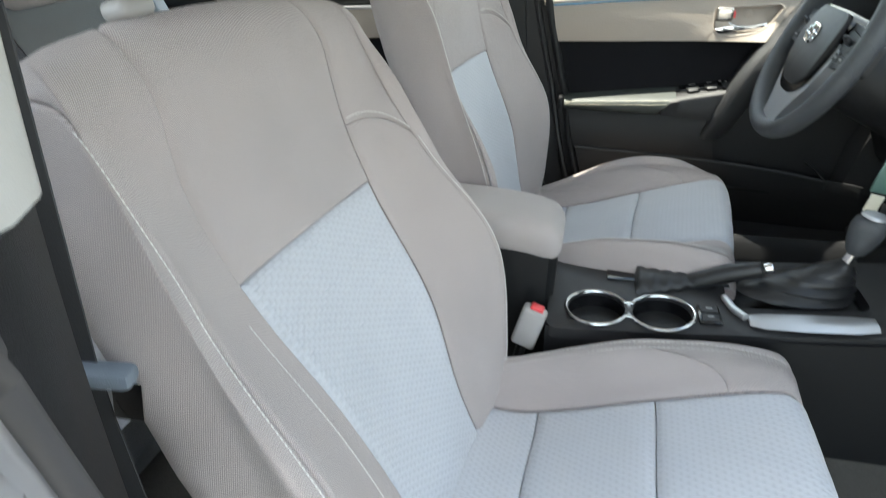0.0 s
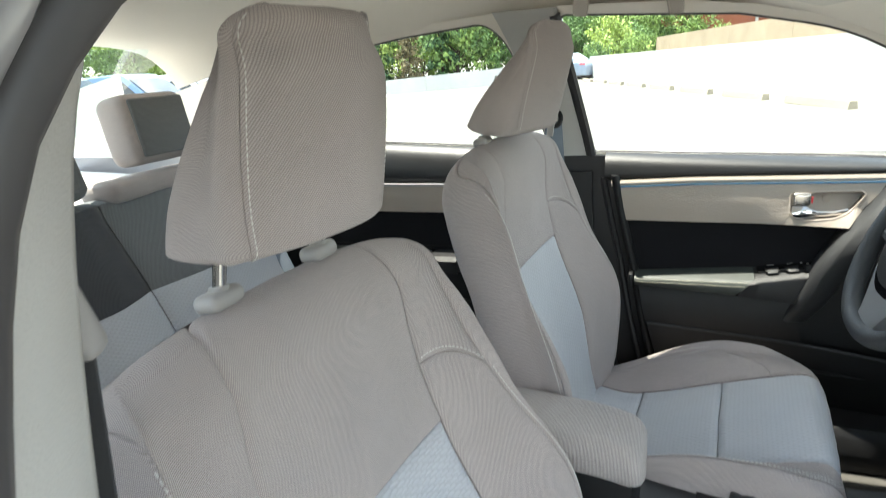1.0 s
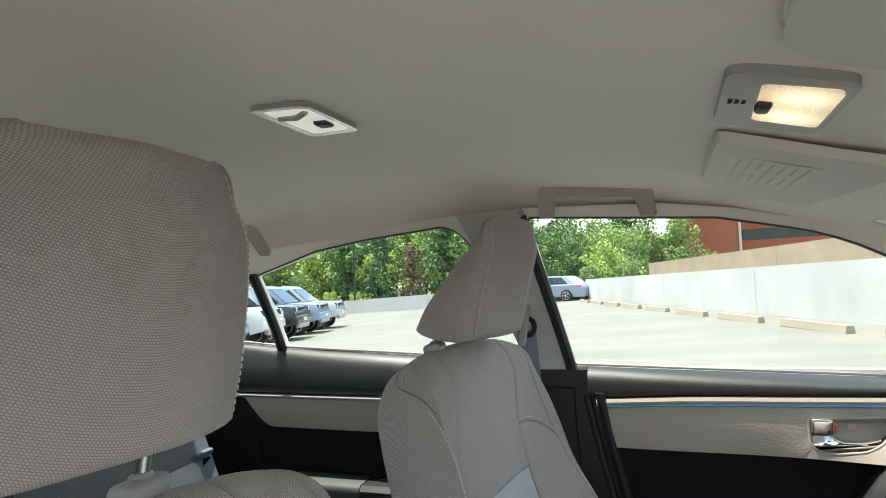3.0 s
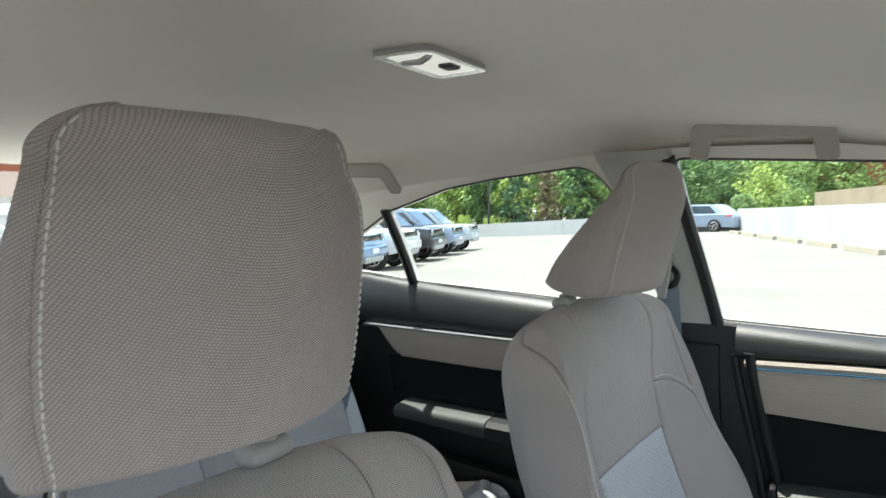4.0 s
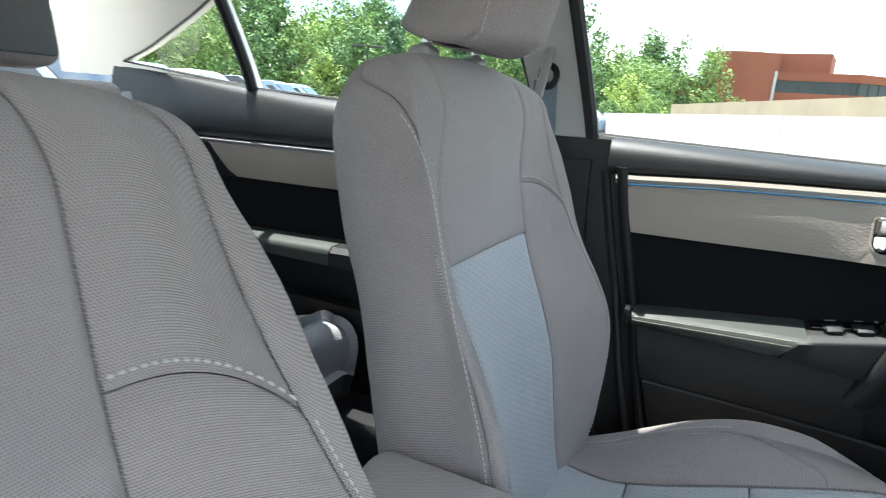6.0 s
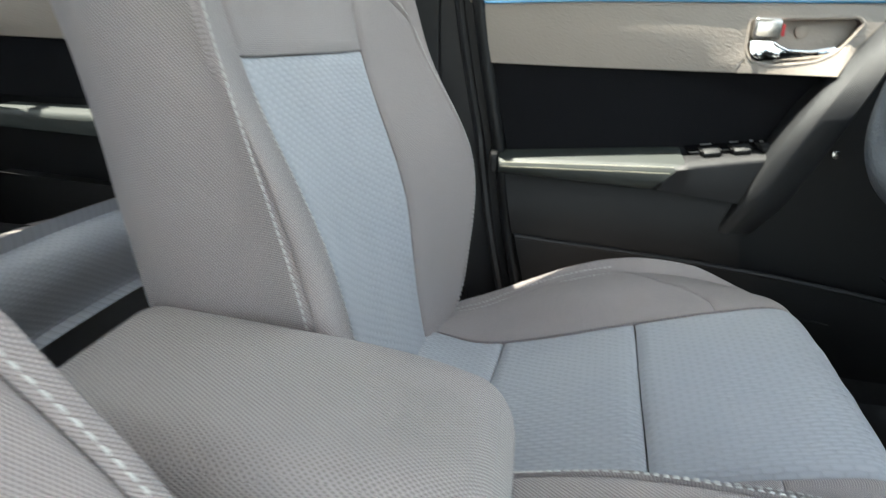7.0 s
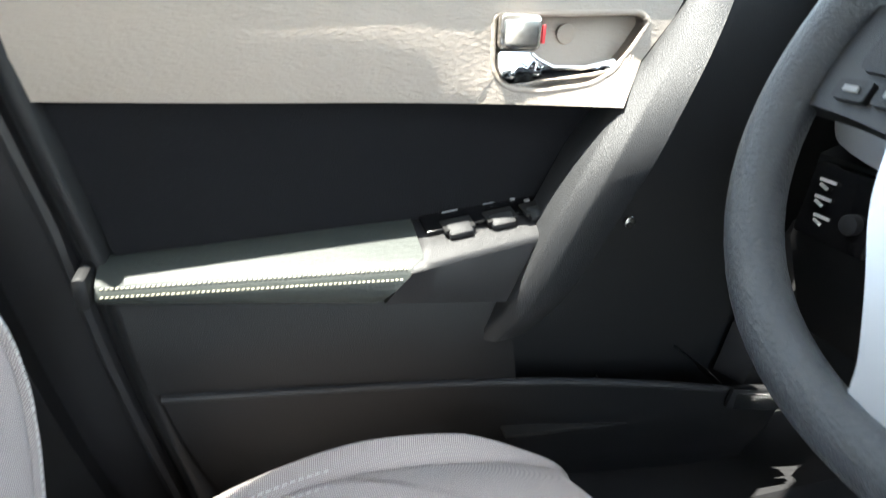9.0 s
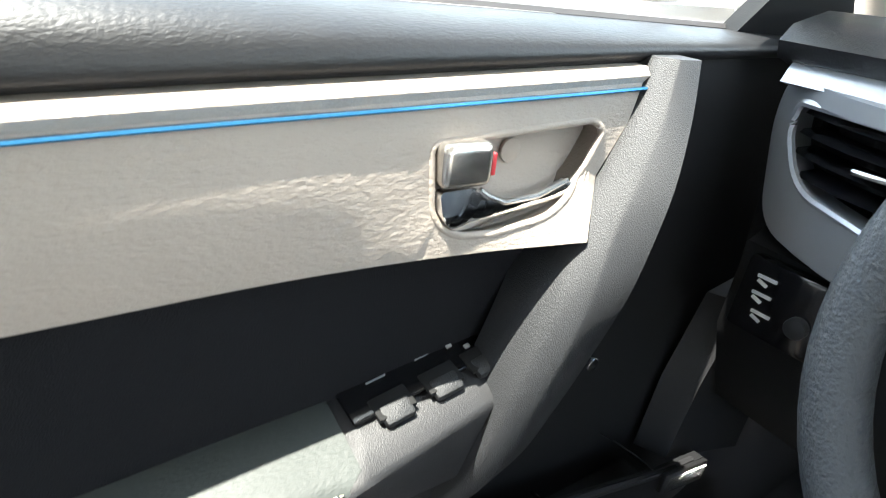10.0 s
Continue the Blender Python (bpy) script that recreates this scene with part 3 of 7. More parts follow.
def right_upper():
    def put(a, b, d):
        return (a, -(side_y(a, b) + d), b)
    outline = [(x, sill_z(x) - 0.03) for x in span(-1.60, -0.37, 8)] + [(-0.345, 1.0), (-0.35, 1.26), (-0.30, 1.325)]
    outline += [(x, ROOF_EDGE(x) + 0.02) for x in (-0.30, -0.43, -0.8, -1.1, -1.4, -1.6)]
    rear = rounded([(-0.985, 1.028), (-0.65, 1.014), (-0.44, 1.0), (-0.47, 1.27), (-0.50, 1.316), (-0.65, 1.302), (-0.80, 1.284), (-0.955, 1.246)], [0.006, 0, 0.02, 0.05, 0.06, 0, 0, 0.01], 5)
    return plate(outline, put, 0.03, (rear, QUARTER), cuts=0.10)


part("upper_side_trim", right_upper(), M["headliner"], car)

# black surrounds of the side windows
def frame_strip(loop, sign, inset, r, closed=True, off=0.0):
    pts = [(a, sign * (side_y(a, b) + inset), b) for a, b in loop]
    return sweep(pts, r, 6, closed)


for loop, nm in ((FRONT_WIN, "window_seal"), (REAR_WIN, "window_seal"), (QUARTER, "window_seal")):
    part(nm, frame_strip(loop, 1, 0.006, 0.0045), M["rubber"], car)
# divider bar between rear window and quarter glass
part("divider_bar", sweep([(-1.011 - 0.008 * t, side_y(-1.01, 1.03 + 0.205 * t) - 0.002, 1.022 + 0.212 * t) for t in span(0, 1, 8)], 0.0135, 8), M["black"], car, "black divider bar of the quarter window")


def pane(loop, sign, depth=0.016):
    bm = bmesh.new()
    vs = [bm.verts.new((a, sign * (side_y(a, b) + depth), b)) for a, b in loop]
    es = [bm.edges.new((vs[i], vs[(i + 1) % len(vs)])) for i in range(len(vs))]
    bmesh.ops.triangle_fill(bm, use_beauty=True, edges=es)
    return bm


for k, loop in enumerate((FRONT_WIN, REAR_WIN, QUARTER)):
    w = part("window_%d" % (k + 1), pane(loop, 1), M["glass"], None, "clear side window glass of the car", flat=True, kind="structure")
    tagged(w, category="window")
    w.visible_shadow = False

# windshield, rear window, cowl
def screen(top_x, top_z, bot_x, bot_z, half_top, half_bot, bow):
    def f(u, v):
        y = u * (half_top + (half_bot - half_top) * v)
        x = top_x + (bot_x - top_x) * v - bow * u * u * (1 if bot_x > top_x else -1)
        return (x, y, top_z + (bot_z - top_z) * v + 0.02 * math.sin(v * math.pi))
    return grid(f, span(-1, 1, 12), span(0, 1, 8))


for nm, args, mt, lb in (("window_4", (0.42, 1.268, 1.18, 0.90, 0.55, 0.70, 0.10), "glass", "raked clear windshield of the car"), ("window_5", (-1.36, 1.315, -2.08, 0.985, 0.54, 0.66, 0.06), "rearglass", "raked tinted rear window of the car")):
    w = part(nm, screen(*args), M[mt], None, lb, kind="structure")
    tagged(w, category="window")
    w.visible_shadow = False
# pillars: A both sides, C both sides
for s in (1, -1):
    part("front_pillar", sweep([(0.38 + 0.60 * t, s * (0.555 + 0.17 * t), 1.245 - 0.30 * t + 0.02 * math.sin(3.1 * t)) for t in span(0, 1, 10)], 0.036, 10), M["headliner"], car, "warm grey front pillar trim")
    bm = grid(lambda u, v: (-1.56 - 0.50 * u - 0.12 * v, s * (0.58 + 0.08 * u + 0.12 * v), 1.20 - 0.20 * v + 0.06 * (1 - u) - 0.02 * u * (1 - v)), span(0, 1, 6), span(0, 1, 6))
    part("rear_pillar", bm, M["headliner"], car)

# passenger side: centre pillar trim, belt guide, seal, door sill
def pillar_rows(z):
    return side_y(-0.3, z)


PIL = thing("centre_pillar", "light grey centre pillar trim beside the open passenger door", "pillar", kind="structure")
PI_Y = hermite((0.36, 0.75, 0.98, 1.19, 1.295, 1.34), (-0.715, -0.705, -0.700, -0.660, -0.620, -0.600))
PI_X = hermite((0.36, 0.75, 0.98, 1.19, 1.295, 1.34), (-0.290, -0.298, -0.286, -0.294, -0.286, -0.270))
rows = []
for z in span(0.975, 1.335, 16):
    x, y = PI_X(z), PI_Y(z)
    rows.append([(x - 0.12, y - 0.06, z), (x - 0.11, y - 0.004, z), (x - 0.04, y + 0.004, z), (x - 0.006, y + 0.003, z), (x, y - 0.004, z), (x + 0.016, y - 0.036, z), (x + 0.018, y - 0.07, z)])
part("pillar_cover", loft(rows), M["trim"], PIL, "light grey plastic cover", sharp=60)
rows = []
for z in span(0.36, 0.975, 14):
    x, y, k = PI_X(z), PI_Y(z), max(0, (0.80 - z) / 0.44)
    rows.append([(x - 0.13, y - 0.07, z), (x - 0.12, y - 0.006, z), (x - 0.02, y - 0.002, z), (x + 0.004, y - 0.012, z), (x + 0.022 + 0.06 * k ** 2, y - 0.050, z), (x + 0.026 + 0.07 * k ** 2, y - 0.09, z)])
part("lower_cover", loft(rows), M["black"], PIL, "black lower plastic cover", sharp=60)
pb = thing("seat_belt", "grey webbing seat belt with tongue beside the passenger seat", "seat belt", at=(-0.33, -0.66, 0.4))
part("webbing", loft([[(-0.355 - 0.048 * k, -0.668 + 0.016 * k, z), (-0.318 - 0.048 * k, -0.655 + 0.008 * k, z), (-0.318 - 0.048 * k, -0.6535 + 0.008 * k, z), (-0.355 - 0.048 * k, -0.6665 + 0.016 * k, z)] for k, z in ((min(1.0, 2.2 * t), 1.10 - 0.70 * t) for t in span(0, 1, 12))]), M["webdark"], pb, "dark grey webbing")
TG = part("tongue", box((0.070, 0.022, 0.016), (-0.366, -0.653, 0.800), (0, 6, 12), 0.006), M["belt"], pb, "blue-grey plastic belt tongue")
part("tongue_plate", box((0.024, 0.003, 0.040), (-0.345, -0.647, 0.772), (0, 12, 12), 0.001), M["chrome"], TG)
part("belt_slide", box((0.040, 0.020, 0.060), (-0.330, -0.664, 1.125), (18, 0, 8), 0.008, 3), M["guide"], PIL, "grey belt height slide")

RAIL_LOW = hermite((-0.30, -0.2, -0.08, 0.0, 0.13, 0.27, 0.42), (1.304, 1.298, 1.287, 1.276, 1.257, 1.226, 1.176))
seal_path = [(x, y, z) for x, y, z in ((-0.225, -0.755, 0.42), (-0.245, -0.757, 0.62), (-0.262, -0.770, 0.80), (-0.272, -0.778, 0.95), (-0.272, -0.753, 1.08), (-0.264, -0.722, 1.20), (-0.258, -0.672, 1.265), (-0.240, -0.622, 1.302))]
seal_path += [(x, -0.612, RAIL_LOW(x) + 0.016) for x in (-0.18, -0.08, 0.0, 0.13, 0.27, 0.40)] + [(0.60, -0.66, 1.09), (0.85, -0.71, 0.95)]


def respace(pts, n):
    pts = [Vector(p) for p in pts]
    d = [0.0]
    for a, b in zip(pts, pts[1:]):
        d.append(d[-1] + (b - a).length)
    fx, fy, fz = (hermite(d, [p[i] for p in pts]) for i in range(3))
    return [(fx(s), fy(s), fz(s)) for s in span(0, d[-1], n)]


part("door_seal", sweep(respace(seal_path, 60), 0.014, 10), M["rubber"], car, "black rubber seal round the door opening")
part("door_opening_lip", sweep([(x + (0.012 if z < 1.25 else 0), y - 0.03, z + (0.014 if z > 1.2 else 0)) for x, y, z in respace(seal_path, 60)], 0.019, 10), M["paint"], car, "dark painted metal lip of the door opening")
part("outer_rail", sweep([(x + (0.05 if z < 1.25 else 0), y - 0.075, z + (0.040 if z > 1.2 else 0)) for x, y, z in respace(seal_path, 60)], 0.034, 12), M["paint"], car)
part("roof_edge_trim", loft([[(x, -0.602, RAIL_LOW(x) + 0.004), (x, -0.592, RAIL_LOW(x) + 0.001), (x, -0.586, RAIL_LOW(x) + 0.008), (x, -0.578, RAIL_LOW(x) + 0.060), (x, -0.602, RAIL_LOW(x) + 0.060)] for x in span(-0.25, 0.40, 20)]), M["headliner"], car, "warm grey roof edge trim", sharp=60)

# floor, firewall, sills, body sides, ends
fl = part("floor", grid(lambda x, y: (x, y, 0.265 + 0.11 * math.exp(-(y / 0.13) ** 4) + (0.10 * max(0, (x - 0.75) / 0.3) ** 1.5) + (0.05 if x < -0.6 else 0)),
                        span(-1.4, 1.05, 40), span(-0.72, 0.72, 36), lambda x, y: (x, y, 0.20)), M["carpet"], None, "black carpet floor of the car", kind="structure")
tagged(fl, category="floor")
part("firewall", box((0.05, 1.42, 0.75), (1.08, 0, 0.62), (0, 12, 0), 0.01), M["black"], car)
part("rear_bulkhead", box((0.04, 1.42, 0.75), (-1.42, 0, 0.60), (0, -14, 0), 0.01), M["black"], car)
for s in (1, -1):
    part("door_sill", profile_x([(s * 0.555, 0.27), (s * 0.557, 0.352), (s * 0.572, 0.372), (s * 0.70, 0.372), (s * 0.76, 0.34), (s * 0.80, 0.22), (s * 0.62, 0.22)], -1.3, 0.95, 6), M["grey"], car, "charcoal scuffed door sill")
    if s > 0:
        part("body_side", profile_x([(0.80, 0.22), (0.86, 0.55), (0.85, 0.86), (0.80, 0.985), (0.775, 0.985), (0.775, 0.22)], -2.2, 1.25, 8), M["paint"], car)
    else:
        part("body_side", profile_x([(-0.80, 0.22), (-0.86, 0.55), (-0.85, 0.86), (-0.80, 0.985), (-0.775, 0.985), (-0.775, 0.22)], -2.2, -0.45, 6), M["paint"], car)
        part("body_side", profile_x([(-0.80, 0.22), (-0.86, 0.55), (-0.85, 0.80), (-0.80, 0.90), (-0.775, 0.90), (-0.775, 0.22)], 0.86, 1.25, 3), M["paint"], car)
part("bonnet", grid(lambda x, y: (x, y, 0.90 - 0.12 * ((x - 1.15) / 0.95) ** 1.6 - 0.06 * abs(y / 0.8) ** 3), span(1.15, 2.1, 10), span(-0.82, 0.82, 12), lambda x, y: (x, y, 0.86 - 0.12 * ((x - 1.15) / 0.95) ** 1.6 - 0.06 * abs(y / 0.8) ** 3)), M["paint"], car)
part("nose", box((0.5, 1.62, 0.5), (1.95, 0, 0.52), (0, 0, 0), 0.12, 4), M["paint"], car)
part("boot_lid", grid(lambda x, y: (x, y, 0.985 - 0.05 * ((-x - 2.05) / 0.4) ** 2 - 0.05 * abs(y / 0.8) ** 3), span(-2.5, -2.05, 6), span(-0.78, 0.78, 10), lambda x, y: (x, y, 0.94 - 0.05 * ((-x - 2.05) / 0.4) ** 2)), M["paint"], car)
part("tail", box((0.42, 1.6, 0.66), (-2.32, 0, 0.56), (0, 0, 0), 0.10, 4), M["paint"], car)
for x in (1.38, -1.35):
    for s in (1, -1):
        part("tyre", can(0.31, 0.31, 0.20, (x, s * 0.76, 0.31), (90, 0, 0), 28, 0.03), M["tyre"], car)
shelf = part("parcel_shelf", grid(lambda x, y: (x, y, 0.955 + 0.01 * math.sin(x * 5)), span(-2.08, -1.33, 6), span(-0.66, 0.66, 8), lambda x, y: (x, y, 0.92)), M["trim"], None, "light grey parcel shelf under the rear window")
tagged(shelf, category="shelf", kind="structure")

# ---------------------------------------------------------------- front seats
ZB = Vector((-0.407, 0, 0.914))
NB = Vector((0.914, 0, 0.407))
BACK_O = Vector((-0.125, 0, 0.43))
S_ = (0.0, 0.10, 0.25, 0.42, 0.52, 0.60)
KY = [hermite(S_, v) for v in ((0, 0, 0, 0, 0, 0), (0.104, 0.100, 0.122, 0.137, 0.142, 0.138), (0.187, 0.223, 0.251, 0.234, 0.218, 0.210),
                               (0.194, 0.235, 0.257, 0.249, 0.240, 0.226), (0.201, 0.230, 0.245, 0.244, 0.232, 0.214), (0, 0, 0, 0, 0, 0))]
KN = [hermite(S_, v) for v in ((-0.010, 0.002, 0.004, 0.006, 0.012, 0.021), (-0.014, 0.004, 0.028, 0.013, 0.011, 0.026), (-0.022, 0.037, 0.088, 0.056, 0.040, 0.032),
                               (-0.025, 0.013, 0.042, 0.052, 0.045, 0.024), (-0.077, -0.073, -0.061, -0.046, -0.062, -0.074), (-0.085, -0.095, -0.096, -0.086, -0.082, -0.079))]
# the backrest bends forward towards its top
BEND = hermite((0, 0.2, 0.35, 0.45, 0.55, 0.65, 0.75), (0, 0, 0.010, 0.022, 0.040, 0.060, 0.078))


def closed_spline(knots, w):
    """Catmull-Rom through mirrored half-profile knots; w from -len to len, 0 is the front middle."""
    n = len(knots) - 1
    sign = 1 if w >= 0 else -1
    a = abs(w)
    i = min(int(a), n - 1)
    t = a - i

    def k(j):
        if j < 0:
            return Vector((-knots[-j][0], knots[-j][1]))
        if j > n:
            q = 2 * n - j
            return Vector((-knots[q][0], knots[q][1]))
        return Vector(knots[j])
    p0, p1, p2, p3 = k(i - 1), k(i), k(i + 1), k(i + 2)
    v = 0.5 * ((2 * p1) + (p2 - p0) * t + (2 * p0 - 5 * p1 + 4 * p2 - p3) * t * t + (3 * p1 - p0 - 3 * p2 + p3) * t ** 3)
    return v.x * sign, v.y


TOP_S, TOP_H = 0.60, 0.086


def back_at(w, s):
    """A point on the backrest: w across (0 middle, 1 inner seam, 2 ridge seam, 4 back edge, 5 back middle), s along it; past TOP_S it rounds over."""
    ss = min(s, TOP_S)
    y, n = closed_spline([(KY[i](ss), KN[i](ss)) for i in range(6)], w)
    if s > TOP_S:
        th = min((s - TOP_S) / 0.10, 1.0) * math.pi / 2
        mid = -0.028
        y *= 0.84 + 0.16 * math.cos(th) ** 0.7
        n = mid + (n - mid) * max(math.cos(th), 0.02)
        ss = TOP_S + TOP_H * math.sin(th) - 0.018 * (abs(y) / 0.2) ** 3 * math.sin(th)
    return BACK_O + ZB * ss + NB * (n + BEND(ss)) + Vector((0, y, 0))


CX = hermite((0, 0.10, 0.28, 0.38, 0.46, 0.505, 0.54, 0.60, 0.68), (-0.17, -0.075, 0.105, 0.200, 0.260, 0.284, 0.294, 0.296, 0.288))
CZ = hermite((0, 0.10, 0.28, 0.38, 0.46, 0.505, 0.54, 0.60, 0.68), (0.468, 0.460, 0.518, 0.550, 0.565, 0.552, 0.520, 0.448, 0.37))
CW = hermite((0, 0.15, 0.38, 0.5, 0.6, 0.68), (0.90, 0.97, 1.0, 0.985, 0.95, 0.93))
CB = hermite((0, 0.10, 0.25, 0.36, 0.46, 0.54, 0.62), (0.037, 0.057, 0.059, 0.034, 0.004, 0.0, 0.0))


CD = hermite((0, 0.05, 0.10, 0.17, 0.225, 0.277, 0.33, 0.38, 0.445, 0.50, 0.54, 0.62), (-0.020, 0.006, 0.026, 0.040, 0.043, 0.038, 0.023, 0.004, -0.019, -0.026, -0.024, -0.012))


def cushion_at(w, l):
    """A point on the cushion: w across (1 inner seam, 2 ridge seam, 3 outer edge, 5 lower edge), l from the back forward and down the front."""
    h = CB(l)
    if w > 0:
        h = CD(l)
        k = [(0, 0.004), (0.155, 0.0), (0.237, h), (0.264, h + 0.004 - 0.020 * min(max(l - 0.36, 0) / 0.1, 1)), (0.276, -0.060), (0.262, -0.125)]
    else:
        k = [(0, 0.004), (0.155, 0.0), (0.216, h), (0.250, h * 0.35 - 0.012), (0.252, -0.062), (0.244, -0.125)]
    a = abs(w)
    y, n = closed_spline(k + [(0.0, -0.14)], w)
    d = 0.004
    tx, tz = CX(l + d) - CX(l - d), CZ(l + d) - CZ(l - d)
    q = math.hypot(tx, tz) or 1
    nx, nz = -tz / q, tx / q
    if a > 2:
        m = min(a - 2, 1)
        nx, nz = nx * (1 - m), nz * (1 - m) + m
        if l > 0.46 and w < 0:
            n *= max(0.0, 1 - (l - 0.46) / 0.10) if n < 0 else 1
    return Vector((CX(l) + nx * n, y * CW(l), max(CZ(l) + nz * n, 0.33)))


def seat(name, sign, at, label, lean, yaw, raise_head, base, base_yaw, seam, sweep_from, inner):
    """One front seat; sign: 1 for the driver's, -1 mirrored."""
    off = Vector(at)
    t = thing(name, label, "car seat", "front seats", at=(at[0] - 0.1, at[1], 0.28))

    cy, sy = math.cos(radians(yaw)), math.sin(radians(yaw))
    ca, sa = math.cos(radians(lean)), math.sin(radians(lean))

    def w2(p):
        p = Vector(p)
        return Vector((p.x * cy + p.y * sign * sy, p.y * sign * cy - p.x * sy, p.z)) + off

    cc, sc = math.cos(radians(base_yaw)), math.sin(radians(base_yaw))

    def wc(p):
        """The same for the cushion."""
        p = Vector(p)
        return Vector((p.x * cc + p.y * sign * sc, p.y * sign * cc - p.x * sc, p.z)) + Vector(base)

    def wb(p):
        """The same for the backrest, which leans back further by the seat's own setting."""
        p = Vector(p) - BACK_O
        return w2(BACK_O + Vector((p.x * ca - p.z * sa, p.y, p.z * ca + p.x * sa)))
    far_b, far_c = wb(BACK_O + ZB * 0.35 - NB * 3), wc((0.05, 0, -3))
    mid_b, mid_h, mid_c = wb(BACK_O + ZB * 0.35 - NB * 0.03), wb((-0.325, 0, 1.19)), wc((0.08, 0, 0.43))

    def back(a0, a1, s0, s1):
        """Panel between cross lines a0(s), a1(s) and heights s0(q), s1(q)."""
        def f(u, v):
            lo, hi = s0(u) if callable(s0) else s0, s1(u) if callable(s1) else s1
            s = lo + (hi - lo) * v
            p, q = a0(s) if callable(a0) else a0, a1(s) if callable(a1) else a1
            return wb(back_at(p + (q - p) * u, s))
        return f

    def cush(a0, a1, l0, l1):
        def f(u, v):
            lo, hi = l0(u) if callable(l0) else l0, l1(u) if callable(l1) else l1
            p, q = a0, a1
            return wc(cushion_at(p + (q - p) * u, lo + (hi - lo) * v))
        return f
    b = part("backrest", patch(lambda u, v: wb(back_at(4.0 + 1.0 * u, 0.70 * v)), 10, 30, 0.0, skirt=0, inside=mid_b), M["taupe"], t, "taupe woven back shell")
    part("back_shell", patch(lambda u, v: wb(back_at(-4.0 - 1.0 * u, 0.70 * v)), 10, 30, 0.0, skirt=0, inside=mid_b), M["taupe"], b)
    ST = 0.430
    part("back_insert", patch(back(-1, 1, -0.02, ST), 34, 40, 0.006, 0.013, gap=0.0010, wrinkle=0.0012, seed=1, inside=far_b), M["blue"], b, "pale blue-grey ribbed centre cloth")
    part("upper_panel", patch(back(-1, 1, ST, 0.70), 34, 30, 0.0045, 0.011, gap=0.0008, edges=(1, 1, 1, 0), wrinkle=0.0012, seed=3, inside=far_b), M["taupe"], b, "grey fine woven cloth panel")
    for sd in (1, -1):
        near = sd * sign < 0
        # the outer seam runs along the ridge; on one side it sweeps out over the shoulder, on the other it turns in to the centre panel
        ridge = (lambda s: seam + (3.5 - seam) * min(max(s - sweep_from, 0.0) / (0.66 - sweep_from), 1.0) ** 1.8) if near else (lambda s: 2.0 + 0.3 * max(s - 0.45, 0.0))
        edge = lambda s, r=ridge: sd * r(s)
        low = lambda u: 0.506 - 0.055 * (max(u, 0.0) ** 2.4)
        if near:
            part("bolster", patch(back(sd * 1, edge, -0.02, 0.70), 44, 60, 0.0030, 0.006, skirt=0.004, edges=(1, 1, 1, 0), wrinkle=0.0012, seed=5 + sd, inside=far_b), M["taupe"], b, "taupe woven side bolster")
        else:
            part("bolster", patch(back(sd * 1, edge, -0.02, low), 30, 60, 0.0040, 0.010, wrinkle=0.0012, seed=5 + sd, inside=far_b), M["taupe"], b, "taupe woven side bolster")
            part("shoulder_panel", patch(back(sd * 1, edge, low, 0.70), 30, 30, 0.0040, 0.010, edges=(1, 1, 1, 0), wrinkle=0.001, seed=8 + sd, inside=far_b), M["taupe"], b)
        part("side_panel", patch(back(edge, sd * 4, -0.02, 0.70), 44, 60, 0.0030, 0.006, skirt=0.004, edges=(1, 0, 1, 0), wrinkle=0.001, seed=12 + sd, inside=mid_b), M["taupe"], b)
        bm = bmesh.new()
        out = 0.10 if near else 0.05
        up = 0.58 if near else 0.425
        stitches(lambda q: wb(back_at(edge(0.02 + up * q) + sd * out, 0.02 + up * q)), up * 1.06, 0.0064, gap=0.22, bm=bm, r=0.0008, lift=0.0008, normal=lambda q: (0.9, 0.2 * sd * sign, 0.4))
        if near:
            stitches(lambda q: wb(back_at(sd * inner, 0.02 + 0.38 * q)), 0.38, 0.0064, bm=bm, r=0.0008, lift=0.0010, normal=lambda q: NB)
        if not near:
            stitches(lambda q: wb(back_at(sd * (1.0 + 0.99 * q), 0.514 - 0.055 * (q ** 2.4))), 0.11, 0.0060, bm=bm, lift=0.0012, normal=lambda q: NB)
        part("stitching", bm, M["thread"], b, "white thread stitching", kind="stuff")
    for sd in (0.075, -0.075):
        p = wb(back_at(0, 0.70) + Vector((0, sd, 0.001))) + (Vector((0.007, -0.006, 0.008)) if sign < 0 else Vector())
        g = box((0.030, 0.044, 0.018), p, (0, -12, 0), 0.0088, 4)
        g = part("post_guide", g, M["guide"], t, "light grey plastic headrest guide")
        part("post_collar", can(0.010, 0.009, 0.006, p + Vector((0.001, 0, 0.010)), (0, -12, 0), 16, 0.002), M["guide"], g)
        part("headrest_post", sweep([p, p + Vector((0.010, 0, 0.05)), p + Vector((0.035, 0, 0.12))], 0.0062, 12), M["satin"], t, "polished metal post")
    # headrest
    hf = hermite((0, 0.25, 0.6, 0.85, 1.0), (-0.246, -0.237, -0.224, -0.217, -0.222))
    hb = hermite((0, 0.25, 0.6, 0.85, 1.0), (-0.398, -0.374, -0.330, -0.296, -0.280))
    hw = hermite((0, 0.2, 0.5, 0.8, 1.0), (0.103, 0.108, 0.109, 0.105, 0.097))

